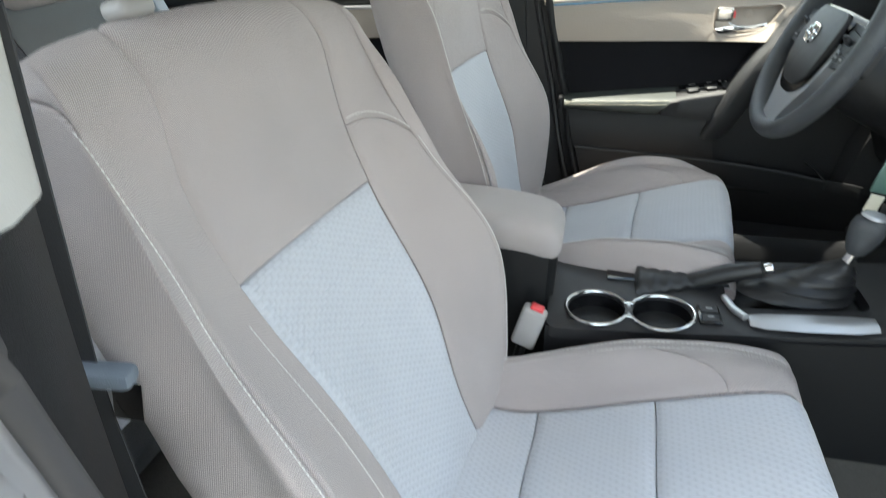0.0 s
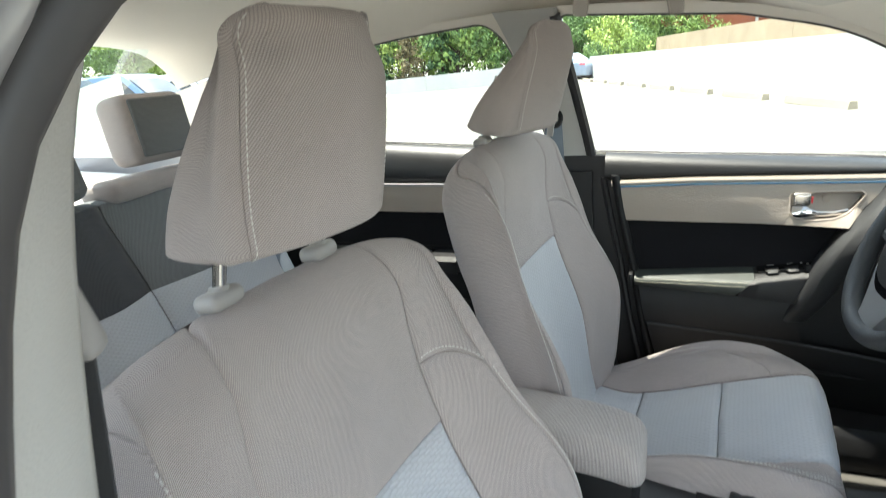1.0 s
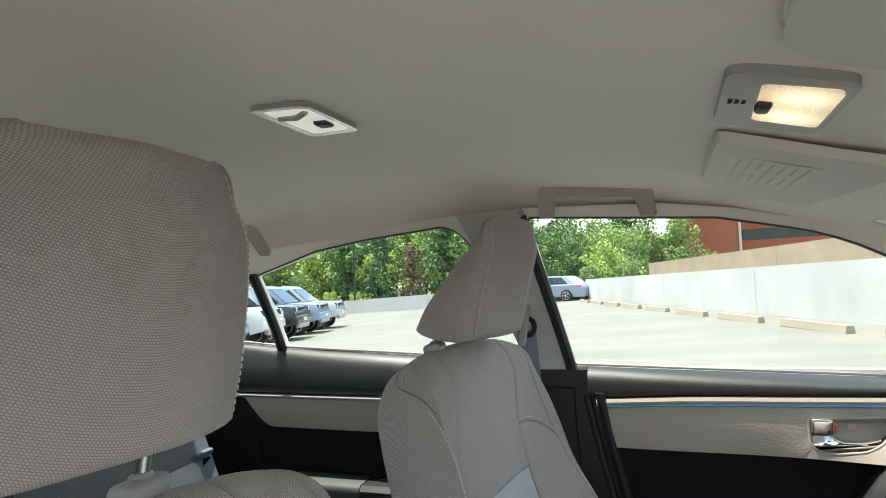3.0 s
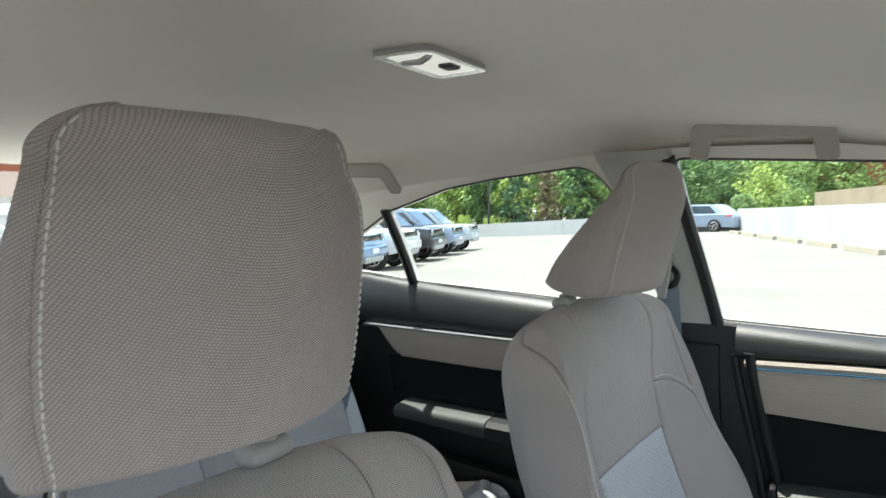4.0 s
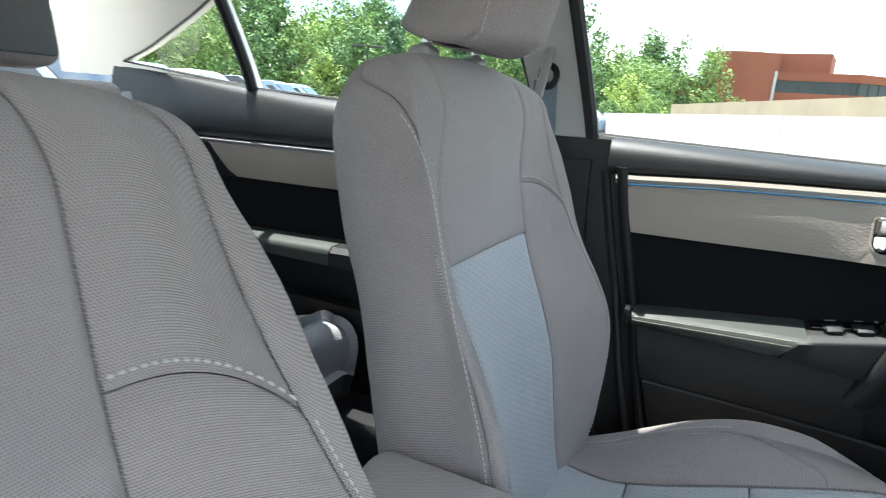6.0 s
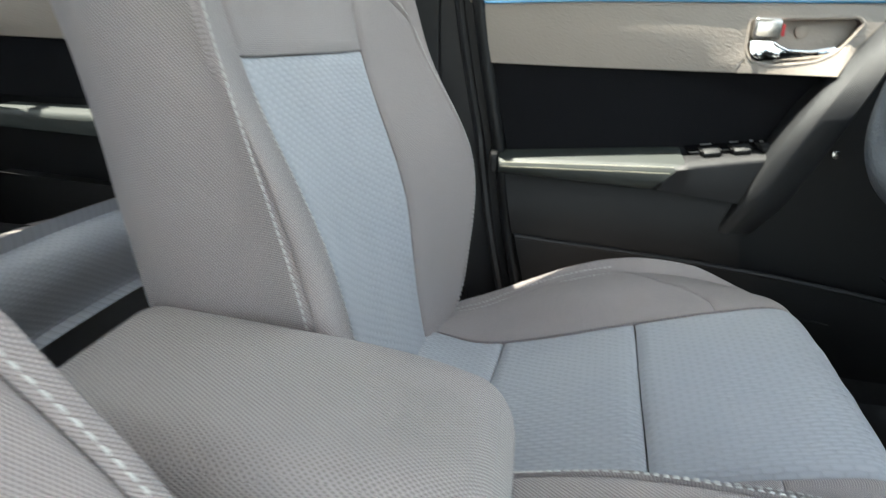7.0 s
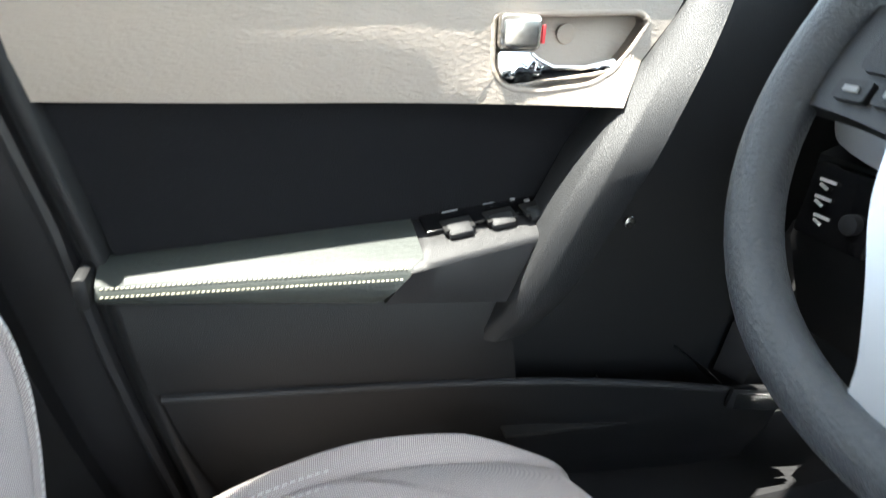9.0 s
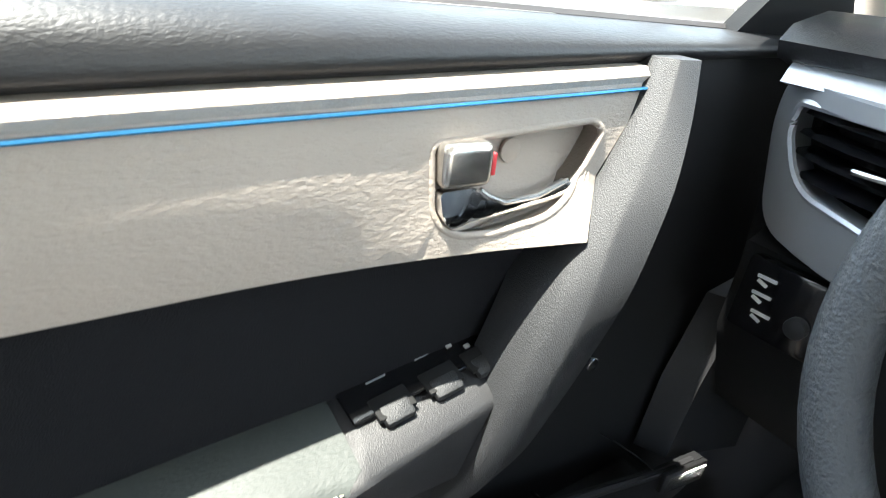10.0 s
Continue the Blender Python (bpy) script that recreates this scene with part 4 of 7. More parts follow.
    def head_at(w, v):
        q = min(max(v, 0.0), 1.0)
        f, r, h = hf(q), hb(q), hw(q)
        d = f - r
        y, x = closed_spline([(0, f), (h * 0.97, f - 0.042), (h * 1.0, f - 0.046 - (d - 0.046) * 0.5), (h * 0.90, r + 0.004), (0, r - 0.004)], w)
        z = 1.107 + 0.159 * q
        if v > 1.0 or v < 0.0:
            th = min((v - 1) / 0.16 if v > 1 else -v / 0.10, 1.0) * math.pi / 2
            mid = (f + r) / 2
            x = mid + (x - mid) * max(math.cos(th), 0.02)
            y *= 0.70 + 0.30 * math.cos(th) ** 0.8 if v > 1 else 0.86 + 0.14 * math.cos(th)
            z += (0.026 if v > 1 else (-0.012 if sign < 0 else -0.020)) * math.sin(th) - (0.009 * (abs(y) / 0.12) ** 3 * math.sin(th) if v > 1 else 0)
        return wb((x + 0.25 * raise_head, y + 0.25 * raise_head, z + raise_head))

    hr = part("headrest", patch(lambda u, v: head_at(-1 + 2 * u, -0.10 + 1.26 * v), 40, 110, 0.0014, 0.006, 0.0, gap=0.0002, edges=(1, 1, 0, 0), wrinkle=0.001, seed=21, inside=far_b), M["taupe"], t, "taupe woven padded headrest")
    for sd in (1, -1):
        part("headrest_side", patch(lambda u, v: head_at(sd * (1 + 2 * u), -0.10 + 1.26 * v), 22, 110, 0.0014, 0.006, 0.0, gap=0.0002, edges=(1, 1, 0, 0), wrinkle=0.001, seed=25 + sd, inside=mid_h), M["taupe"], hr)
        bm = bmesh.new()
        stitches(lambda q: head_at(sd * 0.94, -0.06 + 1.16 * q), 0.22, 0.0062, gap=0.2, bm=bm, r=0.0007, lift=0.0006, normal=lambda q: (1, sd * sign * 0.4, 0.1))
        part("stitching", bm, M["thread"], hr, "white thread stitching", kind="stuff")
    part("headrest_back", patch(lambda u, v: head_at(3 + 2 * u, -0.10 + 1.26 * v), 24, 110, 0.0014, 0.007, 0.0, gap=0.0002, edges=(1, 1, 0, 0), inside=mid_h), M["taupe"], hr)
    # cushion
    c = part("cushion", patch(cush(-1, 1, 0.0, 0.115), 34, 14, 0.008, 0.017, gap=0.0009, wrinkle=0.0015, seed=31, across=True, inside=far_c), M["blue"], t, "pale blue-grey ribbed seat cushion")
    part("cushion_insert", patch(cush(-1, 1, 0.115, 0.278), 34, 22, 0.008, 0.017, gap=0.0009, wrinkle=0.0015, seed=33, across=True, inside=far_c), M["blue"], c)
    part("cushion_insert", patch(cush(-1, 1, 0.278, 0.62), 34, 40, 0.008, 0.017, gap=0.0009, wrinkle=0.0012, seed=35, across=True, inside=far_c), M["blue"], c)
    for sd in (1, -1):
        arc = lambda u: 0.375 - (0.115 if sd > 0 else 0.155) * (max(u, 0.0) ** 2.6)
        part("cushion_bolster", patch(cush(sd * 1, sd * 2, 0.0, arc), 22, 34, 0.0035, 0.011, wrinkle=0.0030, seed=41 + sd, inside=far_c), M["taupe"], c, "taupe woven side bolster with soft creases")
        part("cushion_corner", patch(cush(sd * 1, sd * 2, arc, 0.66), 22, 40, 0.0035, 0.010, wrinkle=0.001, seed=44 + sd, inside=far_c), M["taupe"], c)
        part("cushion_side", patch(cush(sd * 2, sd * 4.9, 0.0, 0.66), 24, 46, 0.0035, 0.010, wrinkle=0.001, seed=47 + sd, inside=mid_c), M["taupe"], c)
        bm, run = bmesh.new(), 0.25 if sd > 0 else 0.47
        stitches(lambda q: wc(cushion_at(sd * (1.92 if sd > 0 else 1.80), 0.01 + run * q)), run, 0.0062, bm=bm, r=0.0007, lift=0.0006)
        stitches(lambda q: wc(cushion_at(sd * (2.14 if sd > 0 else 1.97), 0.01 + run * q)), run, 0.0062, bm=bm, r=0.0008, lift=0.0007)
        part("stitching", bm, M["thread"], c, "white thread stitching", kind="stuff")
    part("cushion_front", patch(cush(-1.0, 1.0, 0.62, 0.68), 20, 6, 0.002, 0.008, inside=mid_c), M["taupe"], c)
    # frame and rails
    for sd in (0.20, -0.20):
        part("seat_rail", box((0.50, 0.045, 0.05), off + Vector((0.06, sd, 0.305)), (0, 0, 0), 0.008), M["black"], t)
    part("seat_pan", box((0.44, 0.42, 0.07), off + Vector((0.06, 0, 0.36)), (0, -6, 0), 0.02), M["black"], t)
    return t


driver_seat = seat("front_seat", 1, (-0.013, 0.310, 0.002), "taupe and pale blue cloth front seat beside the driver's door", -2.0, 5.8, 0.0, (-0.010, 0.298, 0.015), 6.6, 2.45, 0.47, 1.10)
passenger_seat = seat("front_seat", -1, (0.006, -0.412, -0.019), "taupe and pale blue cloth front seat by the open door", 5.2, 6.2, 0.025, (0.0, -0.385, -0.024), 2.5, 1.82, 0.45, 1.26)


# ---------------------------------------------------------------- rear bench
bench = thing("rear_bench", "grey cloth rear bench with three headrests", "bench seat", at=(-1.1, 0, 0.3))


def bench_back(y0, y1):
    def f(u, v):
        y = y0 + (y1 - y0) * u
        th = v * 1.15
        x = -1.02 - 0.23 * min(th, 1.0) + 0.03 * math.sin(math.pi * u) - (0.10 * max(0, th - 1.0) / 0.15)
        z = 0.52 + 0.44 * min(th, 1.0) + 0.018 * math.sin(min(max(th - 0.92, 0) / 0.23, 1) * math.pi)
        return (x + 0.02 * math.sin(v * 3), y, z)
    return f


for y0, y1 in ((-0.62, -0.14), (-0.14, 0.14), (0.14, 0.62)):
    f = bench_back(y0, y1)
    # shade on the backrests is put into the cloth colour, deepest in the middle
    bb = part("bench_back", patch(lambda u, v: f(u, 0.50 + 0.50 * v), 22, 20, 0.005, 0.020, wrinkle=0.002, seed=y0 * 9), M["bench"] if abs(y0) > 0.2 or y1 > 0.2 else M["benchmid"], bench, "woven bench backrest, shade put into its dark grey")
    part("lower_cloth", patch(lambda u, v: f(u, 0.50 * v), 22, 20, 0.005, 0.020, wrinkle=0.002, seed=y0 * 8), M["blue"], bb, "pale blue-grey ribbed cloth")


def bench_cushion(y0, y1, l0, l1):
    def f(u, v):
        y = y0 + (y1 - y0) * u
        l = l0 + (l1 - l0) * v
        x = hermite((0, 0.3, 0.40, 0.45, 0.50, 0.62), (-1.10, -0.80, -0.705, -0.672, -0.660, -0.69))(l)
        z = hermite((0, 0.3, 0.40, 0.45, 0.50, 0.62), (0.450, 0.536, 0.557, 0.545, 0.500, 0.33))(l)
        return (x, y, z + 0.008 * math.sin(math.pi * u) - 0.018 * max(0, (abs(y) - 0.60) / 0.05) ** 2)
    return f


for y0, y1 in ((-0.655, -0.14), (-0.14, 0.14), (0.14, 0.655)):
    cu = part("bench_cushion", patch(bench_cushion(y0, y1, 0, 0.40), 22, 24, 0.004, 0.014, skirt=0.02, wrinkle=0.002, seed=y0 * 5), M["plain"], bench, "grey cloth bench cushion")
    part("front_roll", patch(bench_cushion(y0, y1, 0.40, 0.535), 22, 16, 0.004, 0.010, skirt=0.02, wrinkle=0.002, seed=y0 * 6), M["blue"], cu, "pale blue-grey ribbed front roll")
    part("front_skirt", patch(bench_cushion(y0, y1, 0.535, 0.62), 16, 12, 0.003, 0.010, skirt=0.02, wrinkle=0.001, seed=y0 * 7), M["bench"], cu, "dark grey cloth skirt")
part("bench_base", box((0.36, 1.30, 0.22), (-0.90, 0, 0.40), (0, 0, 0), 0.03), M["fabric_black"], bench)
for y in (-0.36, 0.36, 0.0):
    h, w, z0, tip = (0.170, 0.105, 1.035, -10) if y else (0.125, 0.115, 0.985, -16)
    bm = box((0.105, 2 * w, h), (0, 0, 0), (0, 0, 0), 0.030, 5)
    bmesh.ops.transform(bm, matrix=pose(-1.272, y, z0 + h / 2, 0, tip, 0), verts=bm.verts)
    # the centre headrest takes the cloth with shade in its colour
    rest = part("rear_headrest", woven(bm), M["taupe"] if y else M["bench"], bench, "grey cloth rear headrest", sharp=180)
    bm = box((0.012, 2 * w - 0.035, h - 0.030), (0, 0, 0), (0, 0, 0), 0.0055, 3)
    bmesh.ops.transform(bm, matrix=pose(-1.272, y, z0 + h / 2, 0, tip, 0) @ pose(0.0515, 0, 0), verts=bm.verts)
    # shade of the headrest's front face, put in as a darker panel
    part("front_panel", woven(bm), M["bench"], rest, "cloth panel, shade put into its darker grey", sharp=180)
for y0, y1 in ((-0.60, -0.16), (0.16, 0.60)):
    bm = box((0.12, y1 - y0, 0.055), (0, 0, 0), (0, 0, 0), 0.025, 5)
    bmesh.ops.transform(bm, matrix=pose(-1.268, (y0 + y1) / 2, 0.988, 0, -6, 0), verts=bm.verts)
    part("bench_shoulder", woven(bm), M["taupe"], bench, "pale cloth bench shoulder", sharp=180)

# ---------------------------------------------------------------- doors
def belt_top(x):
    """Top edge of the light door panel."""
    return hermite((-1.25, -0.90, -0.45, -0.14, 0.04, 0.25, 0.45), (0.903, 0.906, 0.913, 0.924, 0.934, 0.941, 0.948))(x)


def panel_y(x, z):
    """Inner face of the front door lining."""
    base = hermite((-1.4, -1.1, -0.7, -0.14, 0.25, 0.45, 0.7), (0.742, 0.738, 0.715, 0.690, 0.664, 0.650, 0.648))(x)
    flare = min(max((x - 0.10) / 0.27, 0.0), 1.0) ** 2 * min(max((0.872 - z) / 0.036, 0.0), 1.0) if x < 0.5 else 0.0
    return base - 0.003 + (0.0135 * ((z - 0.862) / 0.075) ** 2 if z > 0.862 else 0.009 * ((z - 0.862) / 0.06) ** 2) - 0.034 * flare


def door_pad(x0, x1, parent):
    """The soft black top under the window sill."""
    def ring(x):
        s, b = sill_z(x), belt_top(x)
        yo, yi = side_y(x, s) + 0.02, panel_y(x, b) + 0.012
        ring_ = [(x, yo, b), (x, yi + 0.010, b + 0.001), (x, yi - 0.004, b + 0.004)]
        for k in range(10):
            a = math.pi / 2 * k / 9
            ring_.append((x, yi - 0.010 + (yo - yi - 0.004) * (1 - math.cos(a)) ** 1.15, b + 0.010 + (s - b - 0.010) * math.sin(a)))
        return ring_ + [(x, yo, s - 0.004)]
    return part("sill_pad", loft([ring(x) for x in span(x0, x1, 24)]), M["soft"], parent, "black grained soft sill pad", sharp=70)


def light_panel(x0, x1, z_low, parent, hole=None, slant=0.0):
    n = 30
    outline = [(x0 + (belt_top(x0) - z_low(x0)) * 0.0, z_low(x0)), *[(x, z_low(x)) for x in span(x0 + 0.004, x1 - slant, n)], *[(x, belt_top(x)) for x in span(x1, x0 - 0.022, n)]]
    bm = plate(outline, lambda a, b, d: (a, panel_y(a, b) + d, b), 0.02, (hole,) if hole else (), cuts=0.03)
    return part("light_panel", bm, M["beige"], parent, "beige grained soft panel")


dd = thing("door_1", "driver's door lining, beige and black, closed, with armrest", "car door", kind="structure", at=(0.2, 0.70, 0.35))
door_pad(-0.168, 0.70, dd)
BEZEL = rounded([(0.248, 0.858), (0.248, 0.906), (0.384, 0.914), (0.393, 0.906), (0.368, 0.868), (0.335, 0.852), (0.29, 0.845), (0.262, 0.846)], [0.012, 0.008, 0.008, 0.006, 0.02, 0.012, 0.01, 0.01], 5)
light_panel(-0.119, 0.444, hermite((-0.14, 0.03, 0.19, 0.376), (0.826, 0.828, 0.832, 0.837)), dd, BEZEL, slant=0.084)
# ledge and accent strip along the panel's top
part("panel_ledge", loft([[(x, panel_y(x, belt_top(x)) - 0.002, belt_top(x) - 0.012), (x, panel_y(x, belt_top(x)) - 0.006, belt_top(x) - 0.004), (x, panel_y(x, belt_top(x)) - 0.002, belt_top(x) + 0.002), (x, panel_y(x, belt_top(x)) + 0.016, belt_top(x) + 0.003), (x, panel_y(x, belt_top(x)) + 0.016, belt_top(x) - 0.012)] for x in span(-0.150, 0.436, 24)]), M["beige"], dd)
part("accent_strip", loft([[(x, panel_y(x, belt_top(x) - 0.014) - 0.0035, belt_top(x) - 0.0140), (x, panel_y(x, belt_top(x) - 0.014) - 0.0045, belt_top(x) - 0.0128), (x, panel_y(x, belt_top(x) - 0.014) - 0.0035, belt_top(x) - 0.0116), (x, panel_y(x, belt_top(x) - 0.014) + 0.003, belt_top(x) - 0.012)] for x in span(-0.135, 0.434, 24)]), M["accent"], dd, "thin glossy blue accent strip")
# handle bezel: recessed dish with paddle
bz = part("handle_bezel", plate(BEZEL, lambda a, b, d: (a, panel_y(a, b) + 0.020 + d, b), 0.004, cuts=0.02), M["beige"], dd, "beige recessed handle dish")
rim = [(a, panel_y(a, b) + 0.001, b) for a, b in BEZEL]
bmr = bmesh.new()
inn = [bmr.verts.new((a, panel_y(a, b) + 0.022, b)) for a, b in BEZEL]
out = [bmr.verts.new(p) for p in rim]
for i in range(len(rim)):
    j = (i + 1) % len(rim)
    bmr.faces.new((out[i], out[j], inn[j], inn[i]))
part("bezel_wall", bmr, M["beige"], bz)
part("bezel_rim", sweep([(a, panel_y(a, b) + 0.002, b) for a, b in BEZEL], 0.0030, 8, closed=True), M["beige"], bz, sharp=180)
yh = panel_y(0.27, 0.88)
PADDLE = rounded([(0.251, 0.877), (0.251, 0.860), (0.262, 0.850), (0.290, 0.8465), (0.325, 0.852), (0.352, 0.861), (0.366, 0.870), (0.361, 0.873), (0.330, 0.8655), (0.300, 0.8655), (0.286, 0.871), (0.280, 0.877)], [0.004, 0.006, 0.006, 0.01, 0.01, 0.006, 0.002, 0.002, 0.01, 0.008, 0.004, 0.003], 4)
hd = part("door_handle", plate(PADDLE, lambda a, b, d: (a, yh - 0.004 - 0.30 * (a - 0.251) * 0.05 + (-0.006 + 0.35 * abs(b - 0.859 - 0.06 * (a - 0.25)) ** 1.0) + d, b), 0.007, cuts=0.006), M["chrome"], dd, "chrome door pull handle", sharp=50)
part("handle_edge", sweep([(0.281, yh - 0.006, 0.876), (0.287, yh - 0.008, 0.8715), (0.300, yh - 0.010, 0.8660), (0.330, yh - 0.010, 0.8660), (0.361, yh - 0.007, 0.8725)], 0.0022, 8), M["satin"], hd)
lk = part("lock_button", box((0.038, 0.018, 0.030), (0.2700, yh + 0.001, 0.893), (0, 0, -6), 0.006, 4), M["lockmetal"], dd, "silver lock button")
part("red_mark", box((0.0035, 0.004, 0.015), (0.2905, yh - 0.004, 0.892), (0, 0, 0), 0.0008), M["red"], lk)
part("screw_cover", can(0.009, 0.009, 0.003, (0.322, panel_y(0.322, 0.892) + 0.0185, 0.892), (90, 0, 0), 20, 0.001), M["beige"], dd)
# black cloth insert and base panel
def rear_edge(z):
    """The raked rear edge of the front door lining."""
    return hermite((0.36, 0.41, 0.545, 0.689, 0.825, 0.95), (-0.008, -0.022, -0.056, -0.084, -0.115, -0.140))(z)


part("door_base", plate([(rear_edge(z), z) for z in (0.34, 0.45, 0.56, 0.69, 0.83, 0.95)][::-1] + [(0.72, 0.34), (0.72, 0.96)], lambda a, b, d: (a, panel_y(a, 0.88) + 0.026 + d, b), 0.03, cuts=0.05), M["black"], dd)
part("cloth_insert", plate(rounded([(rear_edge(0.70) + 0.012, 0.69), (0.34, 0.715), (0.385, 0.839), (rear_edge(0.83) + 0.004, 0.829)], 0.008), lambda a, b, d: (a, panel_y(a, 0.88) + 0.0125 + 0.006 * math.sin((b - 0.70) * 22) + d, b), 0.03, cuts=0.06), M["fabric_black"], dd, "black cloth door insert")
part("rear_flange", loft([[(rear_edge(z) - w, 0.690 + y - 0.02 * max(0, (0.6 - z) / 0.25), z) for w, y in ((-0.010, 0.030), (-0.004, -0.004), (0.004, -0.007), (0.013, 0.0), (0.016, 0.030))] for z in span(0.36, 0.94, 20)]), M["black"], dd, "black rear flange of the door lining", sharp=60)


# armrest
def arm_ring(x):
    t = (x + 0.086) / 0.27
    yb, yf = panel_y(x, 0.88) + 0.014, 0.657 - 0.044 * t
    zb_, zi, zl = 0.690 + 0.027 * t, 0.680 + 0.020 * t, 0.660 + 0.002 * t
    return [(x, yb, zb_ + 0.002), (x, yb - 0.012, zb_), (x + 0.0, yf + 0.012, zi + 0.004), (x - 0.012 * t, yf + 0.004, zi - 0.0005), (x - 0.014 * t, yf, zi - 0.007),
            (x - 0.026 * t, yf - 0.001, (zi + zl) / 2), (x - 0.040 * t, yf + 0.004, zl + 0.005), (x - 0.044 * t, yf + 0.012, zl), (x - 0.044 * t, yb, zl)]


arm = part("armrest_pad", loft([arm_ring(x) for x in span(-0.086, 0.186, 20)]), M["armleather"], dd, "grey-green leatherette armrest pad, sunlit", sharp=70)
bm = bmesh.new()
for k0, k1, f in ((3, 4, 0.15), (4, 5, 0.25)):
    def line(q, k0=k0, k1=k1, f=f):
        r = arm_ring(-0.082 + 0.264 * q)
        return Vector(r[k0]).lerp(Vector(r[k1]), f) + Vector((0, -0.0006, 0.0002))
    stitches(line, 0.264, 0.0042, 0.30, bm=bm, r=0.00055, lift=0.0004, normal=lambda q: (0, -0.8, 0.5))
part("stitching", bm, M["threadyel"], arm, "cream double stitching", kind="stuff")
part("armrest_tail", box((0.012, 0.05, 0.03), (-0.094, 0.676, 0.678), (0, 0, 0), 0.004), M["black"], dd)


# window switch tray: its top tips towards the cabin and runs into the pull handle
def tray_ring(x):
    t = (x - 0.186) / 0.139
    yb, yf = panel_y(x, 0.88) + 0.014, 0.613 + 0.010 * t
    zb_, zi = 0.7175 + 0.022 * t, 0.699 + 0.026 * t
    c = -0.016 * (1 - t)
    return [(x, yb, zb_), (x + c * 0.2, yf + 0.030, zi + 0.008), (x + c, yf + 0.004, zi), (x + c * 1.1, yf, zi - 0.005), (x + c * 2.4, yf + 0.006, 0.664 - 0.020 * t), (x + c * 2.4, yb, 0.655 - 0.020 * t)]


tray = part("switch_tray", loft([tray_ring(x) for x in span(0.1885, 0.330, 10)]), M["grey"], dd, "charcoal plastic window switch tray", sharp=50)
TX = Matrix.Translation((0.255, 0.664, 0.7235)) @ Matrix.Rotation(radians(-9.5), 4, "Y") @ Matrix.Rotation(radians(9), 4, "X")


def on_tray(size, at, bevel, tip=0.0):
    b = box(size, at, (tip, 0, 0), bevel)
    bmesh.ops.transform(b, matrix=TX, verts=b.verts)
    return b


part("switch_plate", on_tray((0.122, 0.044, 0.005), (0, 0.010, 0.003), 0.0018), M["gloss"], tray, "gloss black switch plate")
for x, w in ((-0.030, 0.024), (0.012, 0.024), (0.046, 0.016)):
    part("switch_well", on_tray((w + 0.006, 0.020, 0.004), (x, -0.010, 0.005), 0.001), M["slot"], tray)
    part("window_switch", on_tray((w, 0.016, 0.008), (x, -0.017, 0.0035), 0.003, 12), M["strut"], tray, "grey rocker window switch")
for x, y in ((0.034, 0.012), (0.046, 0.004), (0.050, 0.018)):
    part("lock_switch", on_tray((0.005, 0.004, 0.002), (x, y, 0.0062), 0.0006), M["mark"], tray)
for x in (-0.030, 0.012):
    part("switch_mark", on_tray((0.016, 0.0012, 0.001), (x, 0.014, 0.0060), 0), M["mark"], tray)

# pull handle: a flat bar from the ledge down to the lower lining
SZ = (0.600, 0.65, 0.70, 0.75, 0.80, 0.85, 0.88, 0.92, 0.957)
SLX, SLY = hermite(SZ, (0.252, 0.270, 0.287, 0.307, 0.335, 0.370, 0.394, 0.422, 0.443)), hermite(SZ, (0.640, 0.616, 0.607, 0.606, 0.614, 0.633, 0.641, 0.650, 0.660))
SRX, SRY = hermite(SZ, (0.305, 0.330, 0.351, 0.369, 0.388, 0.409, 0.425, 0.450, 0.472)), hermite(SZ, (0.640, 0.616, 0.606, 0.598, 0.592, 0.595, 0.602, 0.620, 0.640))
rings = []
for z in span(0.600, 0.957, 30):
    l, r = Vector((SLX(z), SLY(z), z)), Vector((SRX(z), SRY(z), z))
    rings.append([l + Vector((0.004, 0.060, 0)), l + Vector((0, 0.006, 0)), l.lerp(r, 0.06) + Vector((0, 0.001, 0)), l.lerp(r, 0.26) + Vector((0, -0.0060, 0)), l.lerp(r, 0.33) + Vector((0, -0.0068, 0)), l.lerp(r, 0.94) + Vector((0, 0.0015, 0)), r + Vector((0.001, 0.007, 0)), r + Vector((0.004, 0.060, 0))])
ps = part("pull_strut", loft(rings), M["strut"], dd, "mid grey grained diagonal pull handle", sharp=50)
part("screw_plug", can(0.006, 0.006, 0.006, (0.376, 0.606, 0.735), (90, 0, 0), 12, 0.001), M["satin"], ps)


# lower lining: a belly under the armrest, the pocket lip and the pocket wall
LIPY, LIPZ = hermite((-0.06, 0.12, 0.30, 0.45, 0.555, 0.64), (0.665, 0.652, 0.638, 0.620, 0.608, 0.604)), hermite((-0.06, 0.12, 0.30, 0.45, 0.555, 0.64), (0.556, 0.550, 0.541, 0.528, 0.514, 0.503))


def belly(u, v):
    x0 = rear_edge(0.55 + 0.12 * v) + 0.002
    x = x0 + (0.300 - 0.03 * v - x0) * u
    lo, hi = LIPZ(x) + 0.003, 0.668
    z = lo + (hi - lo) * v
    return (x, LIPY(x) + 0.004 + (0.018 - 0.012 * u) * v - 0.010 * math.sin(math.pi * v), z)


part("belly_panel", grid(belly, span(0, 1, 20), span(0, 1, 10), lambda u, v: (belly(u, v)[0], belly(u, v)[1] + 0.03, belly(u, v)[2])), M["black"], dd, "black satin lower door lining", sharp=50)


